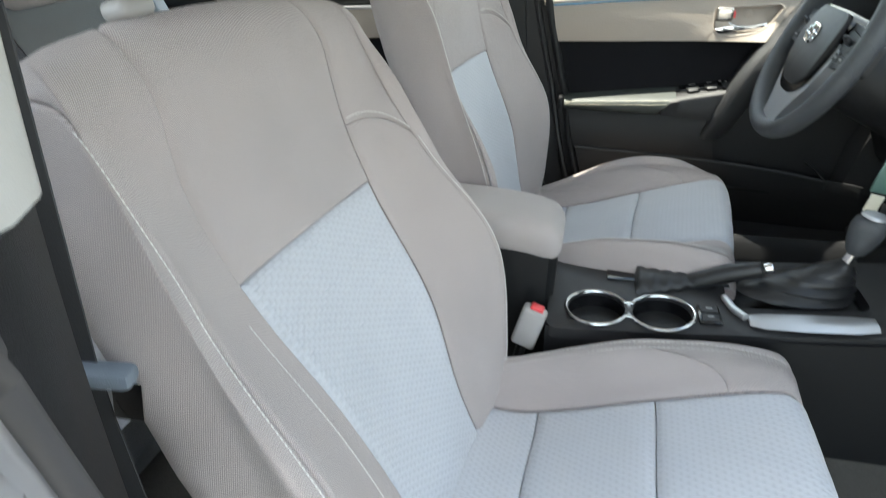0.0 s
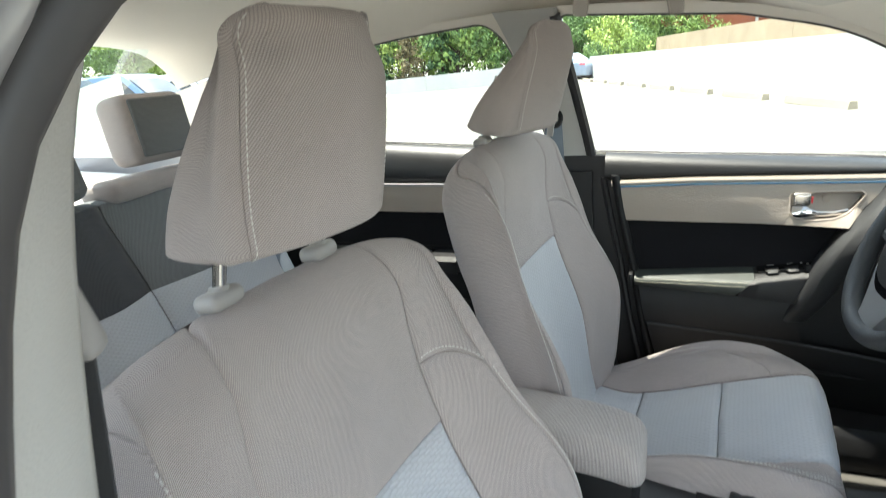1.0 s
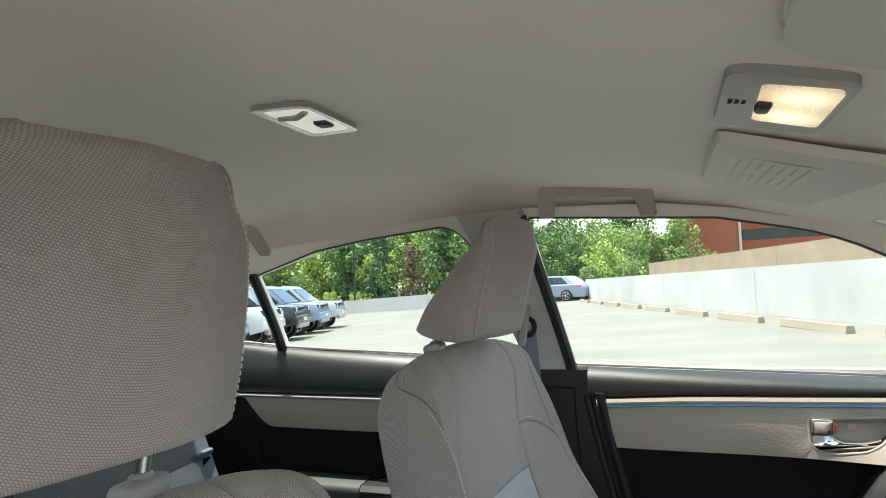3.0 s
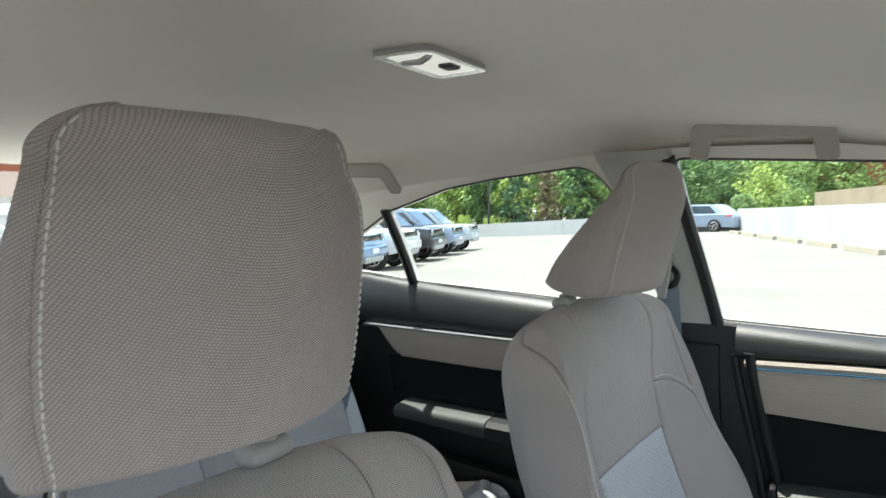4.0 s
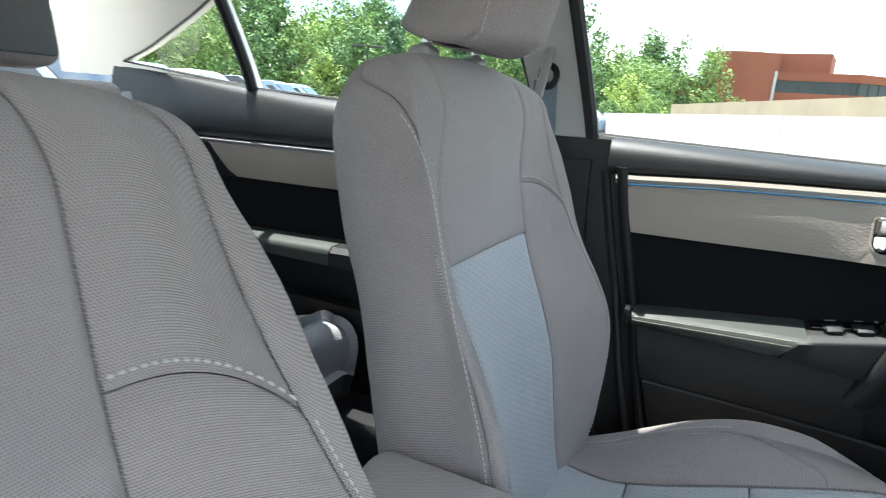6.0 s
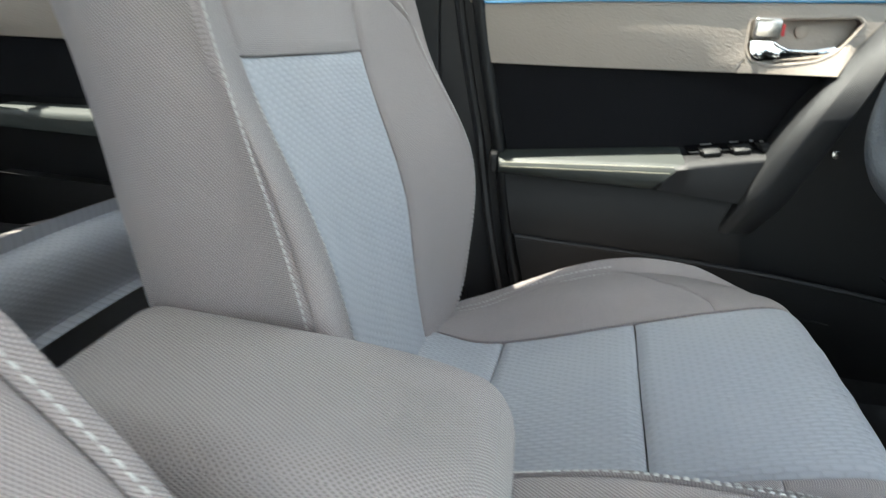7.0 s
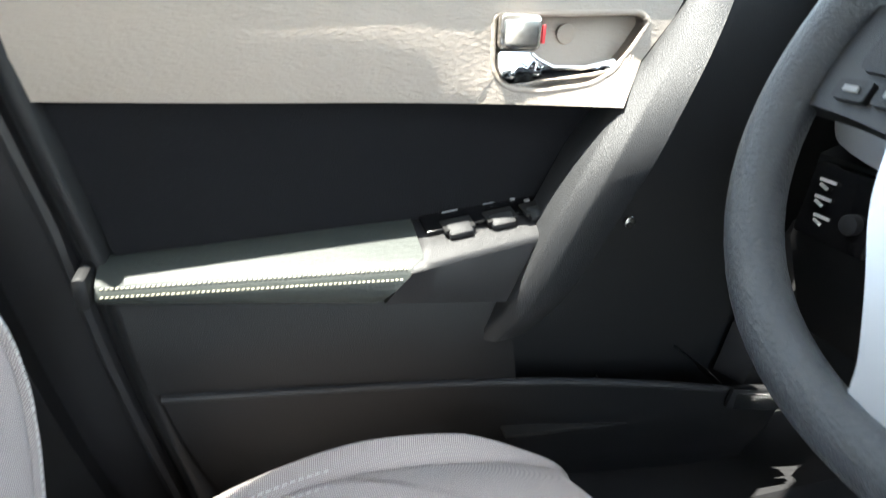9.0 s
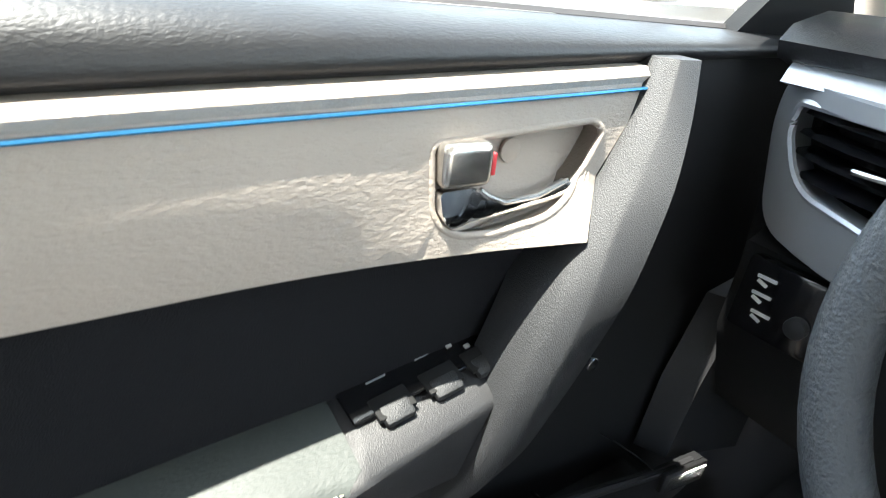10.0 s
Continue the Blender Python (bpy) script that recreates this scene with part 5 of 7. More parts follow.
def pocket_wall(u, v):
    z1 = 0.362
    x0 = -0.050 + 0.05 * v
    x = x0 + (0.640 - x0) * u
    z = LIPZ(x) + (z1 - LIPZ(x)) * v
    return (x, LIPY(x) - 0.006 * math.sin(math.pi * min(v * 1.3, 1.0)) + 0.034 * v, z)


part("lower_panel", grid(pocket_wall, span(0, 1, 26), span(0, 1, 12), lambda u, v: (pocket_wall(u, v)[0], pocket_wall(u, v)[1] + 0.012, pocket_wall(u, v)[2])), M["black"], dd, "black plastic map pocket wall", sharp=60)
part("pocket_lip", sweep([(x, LIPY(x) + 0.003, LIPZ(x)) for x in span(-0.050, 0.62, 24)], 0.0045, 8), M["grey"], dd)
part("pocket_floor", box((0.30, 0.05, 0.006), (0.44, 0.652, 0.47), (0, 3, 0), 0.002), M["slot"], dd)
part("pocket_fin", loft([[(0.518, 0.666, 0.543), (0.522, 0.668, 0.541), (0.522, 0.672, 0.538)], [(0.540, 0.632, 0.530), (0.545, 0.633, 0.527), (0.548, 0.665, 0.520)], [(0.556, 0.609, 0.514), (0.561, 0.610, 0.511), (0.566, 0.662, 0.500)]]), M["grey"], dd)
part("lock_cable", sweep([(0.410, 0.660, 0.520), (0.416, 0.657, 0.514), (0.422, 0.654, 0.506)], 0.0022, 8), M["satin"], dd)
sp = part("speaker_grille", box((0.080, 0.006, 0.026), (0.594, 0.6005, 0.502), (0, 9, -3), 0.002), M["black"], dd, "perforated speaker grille")
bm = bmesh.new()
for i in range(19):
    for j in range(6):
        can(0.0012, 0.0012, 0.002, (0.560 + 0.0037 * i + 0.0018 * (j % 2), 0.5972 - 0.0002 * i, 0.4965 + 0.0038 * j - 0.0006 * i), (90, 0, 0), 6, bm=bm)
part("grille_dots", bm, M["satin"], sp, kind="stuff", flat=True)
part("kick_panel", loft([[(0.585, 0.664, 0.50), (0.600, 0.628, 0.50), (0.80, 0.630, 0.42), (0.80, 0.664, 0.42)], [(0.600, 0.664, 0.60), (0.622, 0.628, 0.60), (0.80, 0.626, 0.60), (0.80, 0.664, 0.60)], [(0.640, 0.664, 0.70), (0.660, 0.628, 0.70), (0.80, 0.620, 0.72), (0.80, 0.664, 0.72)]]), M["grey"], dd, "black plastic kick panel", sharp=40)
part("front_door_seal", sweep(respace([(rear_edge(z) - 0.036, 0.722 - 0.02 * max(0, (0.7 - z) / 0.3), z) for z in span(0.93, 0.37, 12)], 30), 0.008, 8), M["rubberblack"], dd)
part("door_jamb", plate([(-0.34, 0.34), (0.06, 0.34), (-0.08, 0.93), (-0.16, 0.985), (-0.34, 0.985)], lambda a, b, d: (a, 0.7275 + d, b), 0.02), M["rubberblack"], dd, "black door jamb", flat=True)
part("mirror_sail", plate([(0.62, 0.965), (0.84, 0.955), (0.66, 1.075)], lambda a, b, d: (a, side_y(a, b) - 0.012 + d, b), 0.02), M["black"], dd, "black mirror corner trim")

part("window_channel", sweep([(-0.205 - 0.062 * t, side_y(-0.23, 0.985 + 0.335 * t) - 0.008, 0.985 + 0.335 * t) for t in span(0, 1, 12)], 0.0125, 8), M["rubberblack"], car, "black window run channel")
# driver's side centre pillar
dp = thing("centre_pillar", "light grey centre pillar trim over a black lower cover", "pillar", kind="structure", at=(-0.28, 0.72, 0.3))
rows = []
for z in span(0.945, 1.335, 14):
    c = side_y(-0.28, z) - 0.010
    k = (z - 0.945) / 0.39
    xl, xr = -0.305 - 0.085 * k - 0.02 * k ** 4, -0.198 - 0.062 * k
    rows.append([(xl, c + 0.03, z), (xl + 0.006, c - 0.004, z), ((xl + xr) / 2, c - 0.010, z), (xr - 0.01, c - 0.003, z), (xr, c + 0.012, z), (xr, c + 0.04, z)])
part("pillar_cover", loft(rows), M["trim"], dp, "light grey plastic cover")
rows = []
for z in span(0.32, 0.945, 14):
    k = (0.945 - z) / 0.625
    xl, xr = -0.315, -0.200 + 0.10 * k ** 2
    c = 0.712 - 0.008 * math.sin(k * 3)
    rows.append([(xl, c + 0.05, z), (xl, c - 0.002, z), ((xl + xr) / 2, c - 0.012, z), (xr, c, z), (xr + 0.004, c + 0.05, z)])
part("lower_cover", loft(rows), M["black"], dp, "black lower plastic cover")
part("belt_slot", box((0.016, 0.010, 0.16), (-0.287, 0.650, 1.12), (-28, 4, 0), 0.004), M["guide"], dp)
ring = part("belt_ring", sweep([(-0.285 + 0.014 * math.cos(a), 0.655 + 0.004 * math.sin(a), 1.088 + 0.018 * math.sin(a)) for a in span(0, 2 * math.pi * 15 / 16, 15)], 0.006, 8, closed=True), M["black"], dp, "black seat belt loop")
fb = thing("seat_belt", "grey webbing seat belt hanging on the centre pillar", "seat belt", at=(-0.31, 0.67, 0.4))
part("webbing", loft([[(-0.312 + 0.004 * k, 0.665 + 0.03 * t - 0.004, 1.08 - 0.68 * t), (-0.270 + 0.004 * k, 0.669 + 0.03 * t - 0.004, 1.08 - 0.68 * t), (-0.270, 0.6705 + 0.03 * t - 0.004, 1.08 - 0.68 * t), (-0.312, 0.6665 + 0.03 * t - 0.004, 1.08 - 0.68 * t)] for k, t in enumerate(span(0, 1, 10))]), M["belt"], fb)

# rear door
rd = thing("door_2", "rear door lining, beige and black, closed, armrest striped by sunlight", "car door", kind="structure", at=(-0.8, 0.74, 0.35))
door_pad(-1.42, -0.315, rd)
light_panel(-1.10, -0.33, lambda x: 0.822 + 0.014 * ((x + 1.1) / 0.7) ** 2 + 0.07 * max(0, (-1.03 - x) / 0.07), rd)
part("panel_ledge", loft([[(x, panel_y(x, belt_top(x)) - 0.003, belt_top(x) - 0.006), (x, panel_y(x, belt_top(x)) - 0.006, belt_top(x)), (x, panel_y(x, belt_top(x)) + 0.014, belt_top(x) + 0.004), (x, panel_y(x, belt_top(x)) + 0.014, belt_top(x) - 0.008)] for x in span(-1.16, -0.33, 24)]), M["silver"], rd, "thin silver ledge")
part("door_base", plate([(-1.30, 0.34), (-0.325, 0.34), (-0.325, 0.97), (-1.42, 1.00)], lambda a, b, d: (a, panel_y(a, 0.88) + 0.026 + d, b), 0.03, cuts=0.05), M["black"], rd)
part("cloth_insert", plate(rounded([(-1.06, 0.715), (-0.36, 0.735), (-0.36, 0.82), (-1.08, 0.82)], 0.01), lambda a, b, d: (a, panel_y(a, 0.88) + 0.012 + d, b), 0.03, cuts=0.1), M["fabric_black"], rd)


def rear_arm_ring(x):
    t = (x + 1.0) / 0.38
    zt, zb = 0.702 + 0.010 * t, 0.668 - 0.006 * t
    yb, yf = panel_y(x, 0.88) + 0.014, 0.662 - 0.016 * t
    return [(x, yb, zt + 0.003), (x, yf + 0.012, zt + 0.001), (x, yf, zt - 0.010), (x, yf + 0.003, zb + 0.006), (x, yb, zb)]


part("armrest_pad", loft([rear_arm_ring(x) for x in span(-1.0, -0.715, 10)]), M["armleather"], rd, "grey-green leatherette armrest pad, sunlit", sharp=60)
part("switch_tray", loft([rear_arm_ring(x) for x in span(-0.712, -0.56, 6)]), M["grey"], rd)
part("window_switch", box((0.03, 0.02, 0.01), (-0.66, 0.70, 0.714), (0, 0, 0), 0.003), M["gloss"], rd)
part("lower_panel", plate([(-1.02, 0.35), (-0.33, 0.35), (-0.33, 0.56), (-1.02, 0.58)], lambda a, b, d: (a, 0.695 - 0.03 * (a + 0.9) + d, b), 0.03, cuts=0.1), M["black"], rd)
yh = panel_y(-0.52, 0.88)
rb = part("handle_bezel", box((0.125, 0.012, 0.058), (-0.50, yh + 0.002, 0.882), (0, 0, -3), 0.005), M["beige"], rd)
part("door_handle", sweep([(-0.552, yh - 0.006, 0.866), (-0.53, yh - 0.014, 0.862), (-0.49, yh - 0.013, 0.868), (-0.455, yh - 0.010, 0.875)], lambda t: 0.0085 - 0.005 * t, 8), M["chrome"], rd, "chrome door pull handle")
part("lock_button", box((0.03, 0.014, 0.024), (-0.548, yh - 0.006, 0.890), (0, 0, -4), 0.005), M["satin"], rd)
# right rear side, plain
rr = thing("door_3", "closed right rear door lining in black plastic", "car door", kind="structure", at=(-0.9, -0.74, 0.35))
part("door_base", plate([(-1.30, 0.34), (-0.42, 0.34), (-0.40, 0.985), (-1.55, 1.05)], lambda a, b, d: (a, -(panel_y(a, 0.88) + 0.01 + d), b), 0.05, cuts=0.15), M["black"], rr)

# rear belt and buckle tongue
bt = thing("seat_belt", "grey rear seat belt with metal tongue and plastic stop", "seat belt", at=(-1.1, 0.6, 0.6))
p0, p1 = Vector((-1.235, 0.60, 1.00)), Vector((-1.03, 0.575, 0.58))
part("webbing", loft([[p0.lerp(p1, t) + Vector((0.0, -0.024, -0.004)), p0.lerp(p1, t) + Vector((0.012, 0.024, 0.0)), p0.lerp(p1, t) + Vector((0.0125, 0.024, 0.0015)), p0.lerp(p1, t) + Vector((0.0005, -0.024, -0.0025))] for t in span(0, 1, 8)]), M["belt"], bt)
q = p0.lerp(p1, 0.52)
tg = part("tongue", box((0.012, 0.062, 0.022), q + Vector((0.010, 0, 0.0)), (0, 26, 0), 0.005), M["belt"], bt, "grey plastic belt tongue")
part("tongue_plate", plate([(-0.014, -0.05), (0.014, -0.05), (0.014, 0), (-0.014, 0)], lambda a, b, d: tuple(q + Vector((0.016 + d, a + 0.004, b - 0.008))), 0.002, ([(-0.008, -0.04), (0.008, -0.04), (0.008, -0.02), (-0.008, -0.02)],)), M["chrome"], tg, flat=True)

# ---------------------------------------------------------------- dashboard and wheel
dash = thing("dashboard", "black dashboard with silver trimmed air vent", "dashboard", kind="structure", at=(0.7, 0, 0.5))
TOPSEC = [(1.14, 0.905), (0.95, 0.965), (0.76, 0.995), (0.66, 0.997), (0.605, 0.985), (0.590, 0.972), (0.596, 0.958), (0.64, 0.945), (0.70, 0.90), (1.10, 0.86)]


def across(section, y0, y1, n=16, bow=0.05):
    return loft([[(x - bow * (1 - (y / 0.7) ** 2) * (1 if x < 0.9 else 0), y, z) for x, z in section] for y in span(y0, y1, n)])


part("dash_top", across(TOPSEC, -0.675, 0.648), M["soft"], dash, "black soft dashboard top", sharp=60)
part("dash_band", across([(0.606, 0.958), (0.598, 0.950), (0.592, 0.940), (0.604, 0.937), (0.66, 0.938), (0.66, 0.957)], -0.66, 0.636), M["silver"], dash, "silver dashboard trim strip")
part("dash_face", across([(0.612, 0.937), (0.605, 0.82), (0.635, 0.80), (0.72, 0.80), (0.72, 0.937)], -0.66, 0.50, 16, 0.05), M["black"], dash, "black dashboard face")
part("dash_lower", across([(0.640, 0.806), (0.605, 0.792), (0.600, 0.70), (0.655, 0.585), (0.78, 0.54), (1.05, 0.56), (1.05, 0.82)], -0.66, 0.622, 16, 0.03), M["black"], dash, "black knee panel", sharp=50)
part("dash_side", plate(rounded([(0.665, 0.60), (0.645, 0.81), (0.640, 0.96), (0.80, 0.98), (1.0, 0.93), (1.0, 0.58)], 0.01), lambda a, b, d: (a, 0.634 + d, b), 0.012), M["black"], dash, "black dashboard end cap")
# corner vent
VENT = rounded([(0.500, 0.800), (0.622, 0.812), (0.650, 0.905), (0.642, 0.944), (0.44, 0.938), (0.452, 0.845)], [0.02, 0.03, 0.02, 0.018, 0.02, 0.02], 6)
HOLE = rounded([(0.502, 0.848), (0.592, 0.860), (0.619, 0.902), (0.616, 0.928), (0.455, 0.925), (0.466, 0.866)], [0.02, 0.03, 0.02, 0.008, 0.01, 0.016], 6)


def vent_at(a, b, d):
    return (0.548 + 0.10 * (a - 0.53) ** 2 * 3 - 0.20 * (0.60 - a) * 0.2 + 0.03 * ((a - 0.5) / 0.1) ** 2 + d + 0.12 * (0.93 - b) * 0.6, a, b)


vent = part("vent_surround", plate(VENT, vent_at, 0.035, (HOLE,), cuts=0.02), M["silver"], dash, "silver painted vent surround")
part("vent_rim", sweep([vent_at(a, b, -0.001) for a, b in HOLE], 0.0035, 6, closed=True), M["silver"], vent)
part("vent_box", plate(HOLE, lambda a, b, d: vent_at(a, b, 0.055 + d), 0.004), M["gloss"], vent)
for k in range(4):
    z = 0.868 + 0.017 * k
    part("vent_slat", loft([[vent_at(a, z + 0.003, 0.010), vent_at(a, z, 0.004), vent_at(a, z - 0.002, 0.012), vent_at(a, z + 0.002, 0.045)] for a in span(0.468, 0.610, 8)]), M["gloss"], vent, "gloss black vent slat")
part("vent_tab", box((0.016, 0.030, 0.005), Vector(vent_at(0.53, 0.893, 0.0)), (0, 14, 0), 0.002), M["satin"], vent, "satin vent tab")
# switch block under the vent
sb = part("switch_block", box((0.02, 0.085, 0.075), (0.585, 0.565, 0.752), (0, 4, 0), 0.006), M["gloss"], dash, "gloss black switch block")
for k, (y, z) in enumerate(((0.583, 0.772), (0.583, 0.755), (0.578, 0.737))):
    bm = box((0.002, 0.018, 0.003), (0.5735, y, z + 0.003), (0, 0, 0), 0)
    box((0.002, 0.010, 0.003), (0.5735, y + 0.003, z - 0.003), (20, 0, 0), 0, bm=bm)
    part("switch_mark", bm, M["white"], sb)
part("dial_switch", can(0.010, 0.010, 0.012, (0.572, 0.545, 0.745), (0, 90, 0), 18, 0.002), M["grey"], sb)

WC, WT, WR = Vector((0.374, 0.286, 0.895)), radians(24.5), 0.172
WU = Vector((math.sin(WT), 0, math.cos(WT)))
WS = Vector((0, 1, 0))
WN = Vector((-math.cos(WT), 0, math.sin(WT)))


def on_wheel(s, u, n=0.0):
    """s to the driver's left, u up the wheel, n towards the driver."""
    return WC + WS * s + WU * u + WN * n


sw = thing("steering_wheel", "dark grey leather steering wheel with silver spokes", "steering wheel", at=tuple(WC))
bm = bmesh.new()
rings = []
for k in range(72):
    a = 2 * math.pi * k / 72
    flat = 1.0 - 0.03 * max(0, -math.sin(a)) ** 6
    grip = 0.0165 + 0.0025 * max(0, math.cos(2 * (a - 0.55)) if math.cos(a) > 0 else math.cos(2 * (math.pi - a - 0.55))) ** 4
    c = on_wheel(math.cos(a) * WR * flat, math.sin(a) * WR * flat)
    out = (WS * math.cos(a) + WU * math.sin(a))
    rings.append([bm.verts.new(c + grip * (math.cos(b) * out * 0.95 + math.sin(b) * WN * 1.1)) for b in (2 * math.pi * j / 14 for j in range(14))])
for k in range(72):
    for j in range(14):
        bm.faces.new((rings[k][j], rings[k][(j + 1) % 14], rings[(k + 1) % 72][(j + 1) % 14], rings[(k + 1) % 72][j]))
bmesh.ops.recalc_face_normals(bm, faces=bm.faces)
part("rim", bm, M["wheel"], sw, "grained dark leather rim", sharp=180)


def wheel_plate(outline, n0, thick, bulge=0.0):
    return plate([(a * 1.1, b * 1.1) for a, b in outline], lambda a, b, d: on_wheel(a, b, n0 - d + bulge * (1 - (a / 0.09) ** 2 - (b / 0.07) ** 2)), thick, cuts=0.03)


PAD = rounded([(-0.066, 0.046), (0.066, 0.046), (0.076, 0.0), (0.063, -0.052), (0.030, -0.074), (-0.030, -0.074), (-0.063, -0.052), (-0.076, 0.0)], [0.022, 0.022, 0.03, 0.014, 0.03, 0.03, 0.014, 0.03], 5)
SURROUND = rounded([(-0.070, 0.050), (0.070, 0.050), (0.082, 0.0), (0.067, -0.060), (0.032, -0.088), (-0.032, -0.088), (-0.067, -0.060), (-0.082, 0.0)], [0.024, 0.024, 0.03, 0.018, 0.04, 0.04, 0.018, 0.03], 5)
part("hub_surround", wheel_plate(SURROUND, 0.010, 0.04, 0.002), M["gloss"], sw, "gloss black ring round the pad", sharp=60)
hub = part("hub_pad", wheel_plate(PAD, 0.016, 0.05, 0.010), M["grey"], sw, "black grained airbag pad", sharp=60)
em = sweep([on_wheel(0.024 * math.cos(a), 0.004 + 0.016 * math.sin(a), 0.0262) for a in span(0, 2 * math.pi * 23 / 24, 23)], 0.0022, 6, closed=True)
sweep([on_wheel(0.009 * math.cos(a), 0.004 + 0.015 * math.sin(a), 0.0272) for a in span(0, 2 * math.pi * 23 / 24, 23)], 0.0018, 6, closed=True, bm=em)
part("badge", em, M["chrome"], hub, "plain oval chrome badge")
for s in (1, -1):
    arm_o = rounded([(s * 0.062, 0.040), (s * 0.120, 0.036), (s * 0.166, 0.030), (s * 0.166, -0.020), (s * 0.120, -0.022), (s * 0.070, -0.030)], 0.012)
    sp_ = part("side_spoke", wheel_plate(arm_o, 0.002, 0.022), M["grey"], sw, "charcoal side spoke with buttons")
    part("button_pad", wheel_plate(rounded([(s * 0.082, 0.030), (s * 0.122, 0.026), (s * 0.124, 0.000), (s * 0.086, -0.002)], 0.006), 0.006, 0.008), M["black"], sp_)
    part("button_dial", can(0.013, 0.012, 0.006, on_wheel(s * 0.113, 0.0143, 0.008), (0, 90 - 28, 0), 20, 0.002), M["grey"], sp_)
    for q in (0.088, 0.110):
        b_ = part("wheel_button", wheel_plate(rounded([(s * q, -0.005), (s * (q + 0.018), -0.006), (s * (q + 0.018), -0.016), (s * q, -0.016)], 0.002), 0.007, 0.008), M["black"], sp_, "black wheel button with pale mark")
        part("button_mark", wheel_plate([(s * (q + 0.005), -0.009), (s * (q + 0.013), -0.009), (s * (q + 0.013), -0.012), (s * (q + 0.005), -0.012)], 0.0085, 0.002), M["mark"], b_)
LOW = [(0.097, 0.006), (0.088, -0.027), (0.077, -0.060), (0.057, -0.090), (0.036, -0.128), (0.034, -0.160)]
LOW = rounded(LOW + [(-a, b) for a, b in reversed(LOW)], [0.006, 0.03, 0.03, 0.03, 0.02, 0.004, 0.004, 0.02, 0.03, 0.03, 0.03, 0.006])
part("lower_spoke", wheel_plate(LOW, 0.006, 0.018, 0.001), M["silver"], sw, "bright silver lower spoke")
part("column_shroud", loft([[on_wheel(r * math.cos(a), -0.02 + r * 0.9 * math.sin(a), -n) for a in span(0, 2 * math.pi * 15 / 16, 15)] for r, n in ((0.060, 0.03), (0.075, 0.06), (0.085, 0.20))]), M["black"], sw, "black steering column shroud", sharp=60)
part("stalk", sweep([on_wheel(0.06, 0.01, -0.045), on_wheel(0.12, 0.018, -0.042), on_wheel(0.19, 0.026, -0.035)], lambda t: 0.007 + 0.004 * t, 8), M["black"], sw)

# keys in the ignition
ky = thing("key_ring", "car keys with a green plastic tag hanging from the ignition", "keys", at=(0.49, 0.16, 0.70))
part("key_loop", sweep([(0.482, 0.152 + 0.012 * math.cos(a), 0.742 + 0.012 * math.sin(a)) for a in span(0, 2 * math.pi * 15 / 16, 15)], 0.0014, 6, closed=True), M["chrome"], ky)
part("key_head", box((0.02, 0.008, 0.03), (0.495, 0.160, 0.760), (0, 60, 0), 0.003), M["black"], ky)
part("tag", box((0.034, 0.004, 0.060), (0.480, 0.150, 0.700), (0, 10, 0), 0.002), M["tag"], ky, "green plastic key tag")
part("paper_slip", box((0.022, 0.003, 0.032), (0.470, 0.148, 0.652), (0, 12, 0), 0.001), M["paper"], ky)

# ---------------------------------------------------------------- centre console
con = thing("centre_console", "black centre console with cup holders and gear lever", "console", at=(0.1, 0, 0.3))


def con_z(x):
    return hermite((-0.10, 0.0, 0.2, 0.42, 0.56), (0.530, 0.532, 0.540, 0.556, 0.575))(x)


def circle(cx, cy, r, n=28):
    return [(cx + r * math.cos(2 * math.pi * k / n), cy + r * math.sin(2 * math.pi * k / n)) for k in range(n)]


C1, C2, CR = (0.024, -0.080), (0.126, -0.082), 0.0455
TOPO = rounded([(-0.055, -0.132), (0.255, -0.122), (0.60, -0.115), (0.60, 0.10), (-0.055, 0.10)], [0.02, 0, 0.01, 0.01, 0.02])
part("console_top", plate(TOPO, lambda a, b, d: (a, b, con_z(a) - 0.010 * max(0, (-b - 0.10) / 0.03) ** 2 - d), 0.02, (circle(*C1, CR), circle(*C2, CR), rounded([(0.225, -0.055), (0.43, -0.05), (0.43, 0.055), (0.235, 0.05)], 0.02)), cuts=0.05), M["grey"], con, "charcoal console top")
part("console_side", profile_x([(-0.128, 0.535), (-0.120, 0.30), (0.095, 0.30), (0.102, 0.535), (0.095, 0.520), (-0.122, 0.520)], -0.055, 0.60, 8, lambda x, y, z: (x, y, z - 0.545 + con_z(x) if z > 0.5 else z)), M["black"], con)
for c in (C1, C2):
    part("cup_well", loft([[(a, b, con_z(c[0]) - 0.004 - dz) for a, b in circle(c[0], c[1], r)] for r, dz in ((CR, 0.0), (CR * 0.94, 0.05), (CR * 0.90, 0.075), (0.003, 0.0755))], caps=False), M["gloss"], con, "black cup well", sharp=50)
eight = [(C1[0] + (CR + 0.004) * math.cos(a), C1[1] + (CR + 0.004) * math.sin(a)) for a in span(0.42, 2 * math.pi - 0.42, 26)] + [(C2[0] + (CR + 0.004) * math.cos(a), C2[1] + (CR + 0.004) * math.sin(a)) for a in span(-math.pi + 0.42, math.pi - 0.42, 26)]
part("cup_rim", sweep([(a, b, con_z(a) + 0.0015) for a, b in eight], 0.0030, 8, closed=True), M["satin"], con, "silver figure-eight cup holder rim")
for y in (-0.066, -0.096):
    part("cup_spring", box((0.006, 0.012, 0.03), (0.075, y, con_z(0.075) - 0.012), (0, 0, 0), 0.002), M["silver"], con)
blk = part("button_block", box((0.034, 0.05, 0.006), (0.196, -0.082, con_z(0.196) + 0.0015), (0, -2, 0), 0.002), M["gloss"], con)
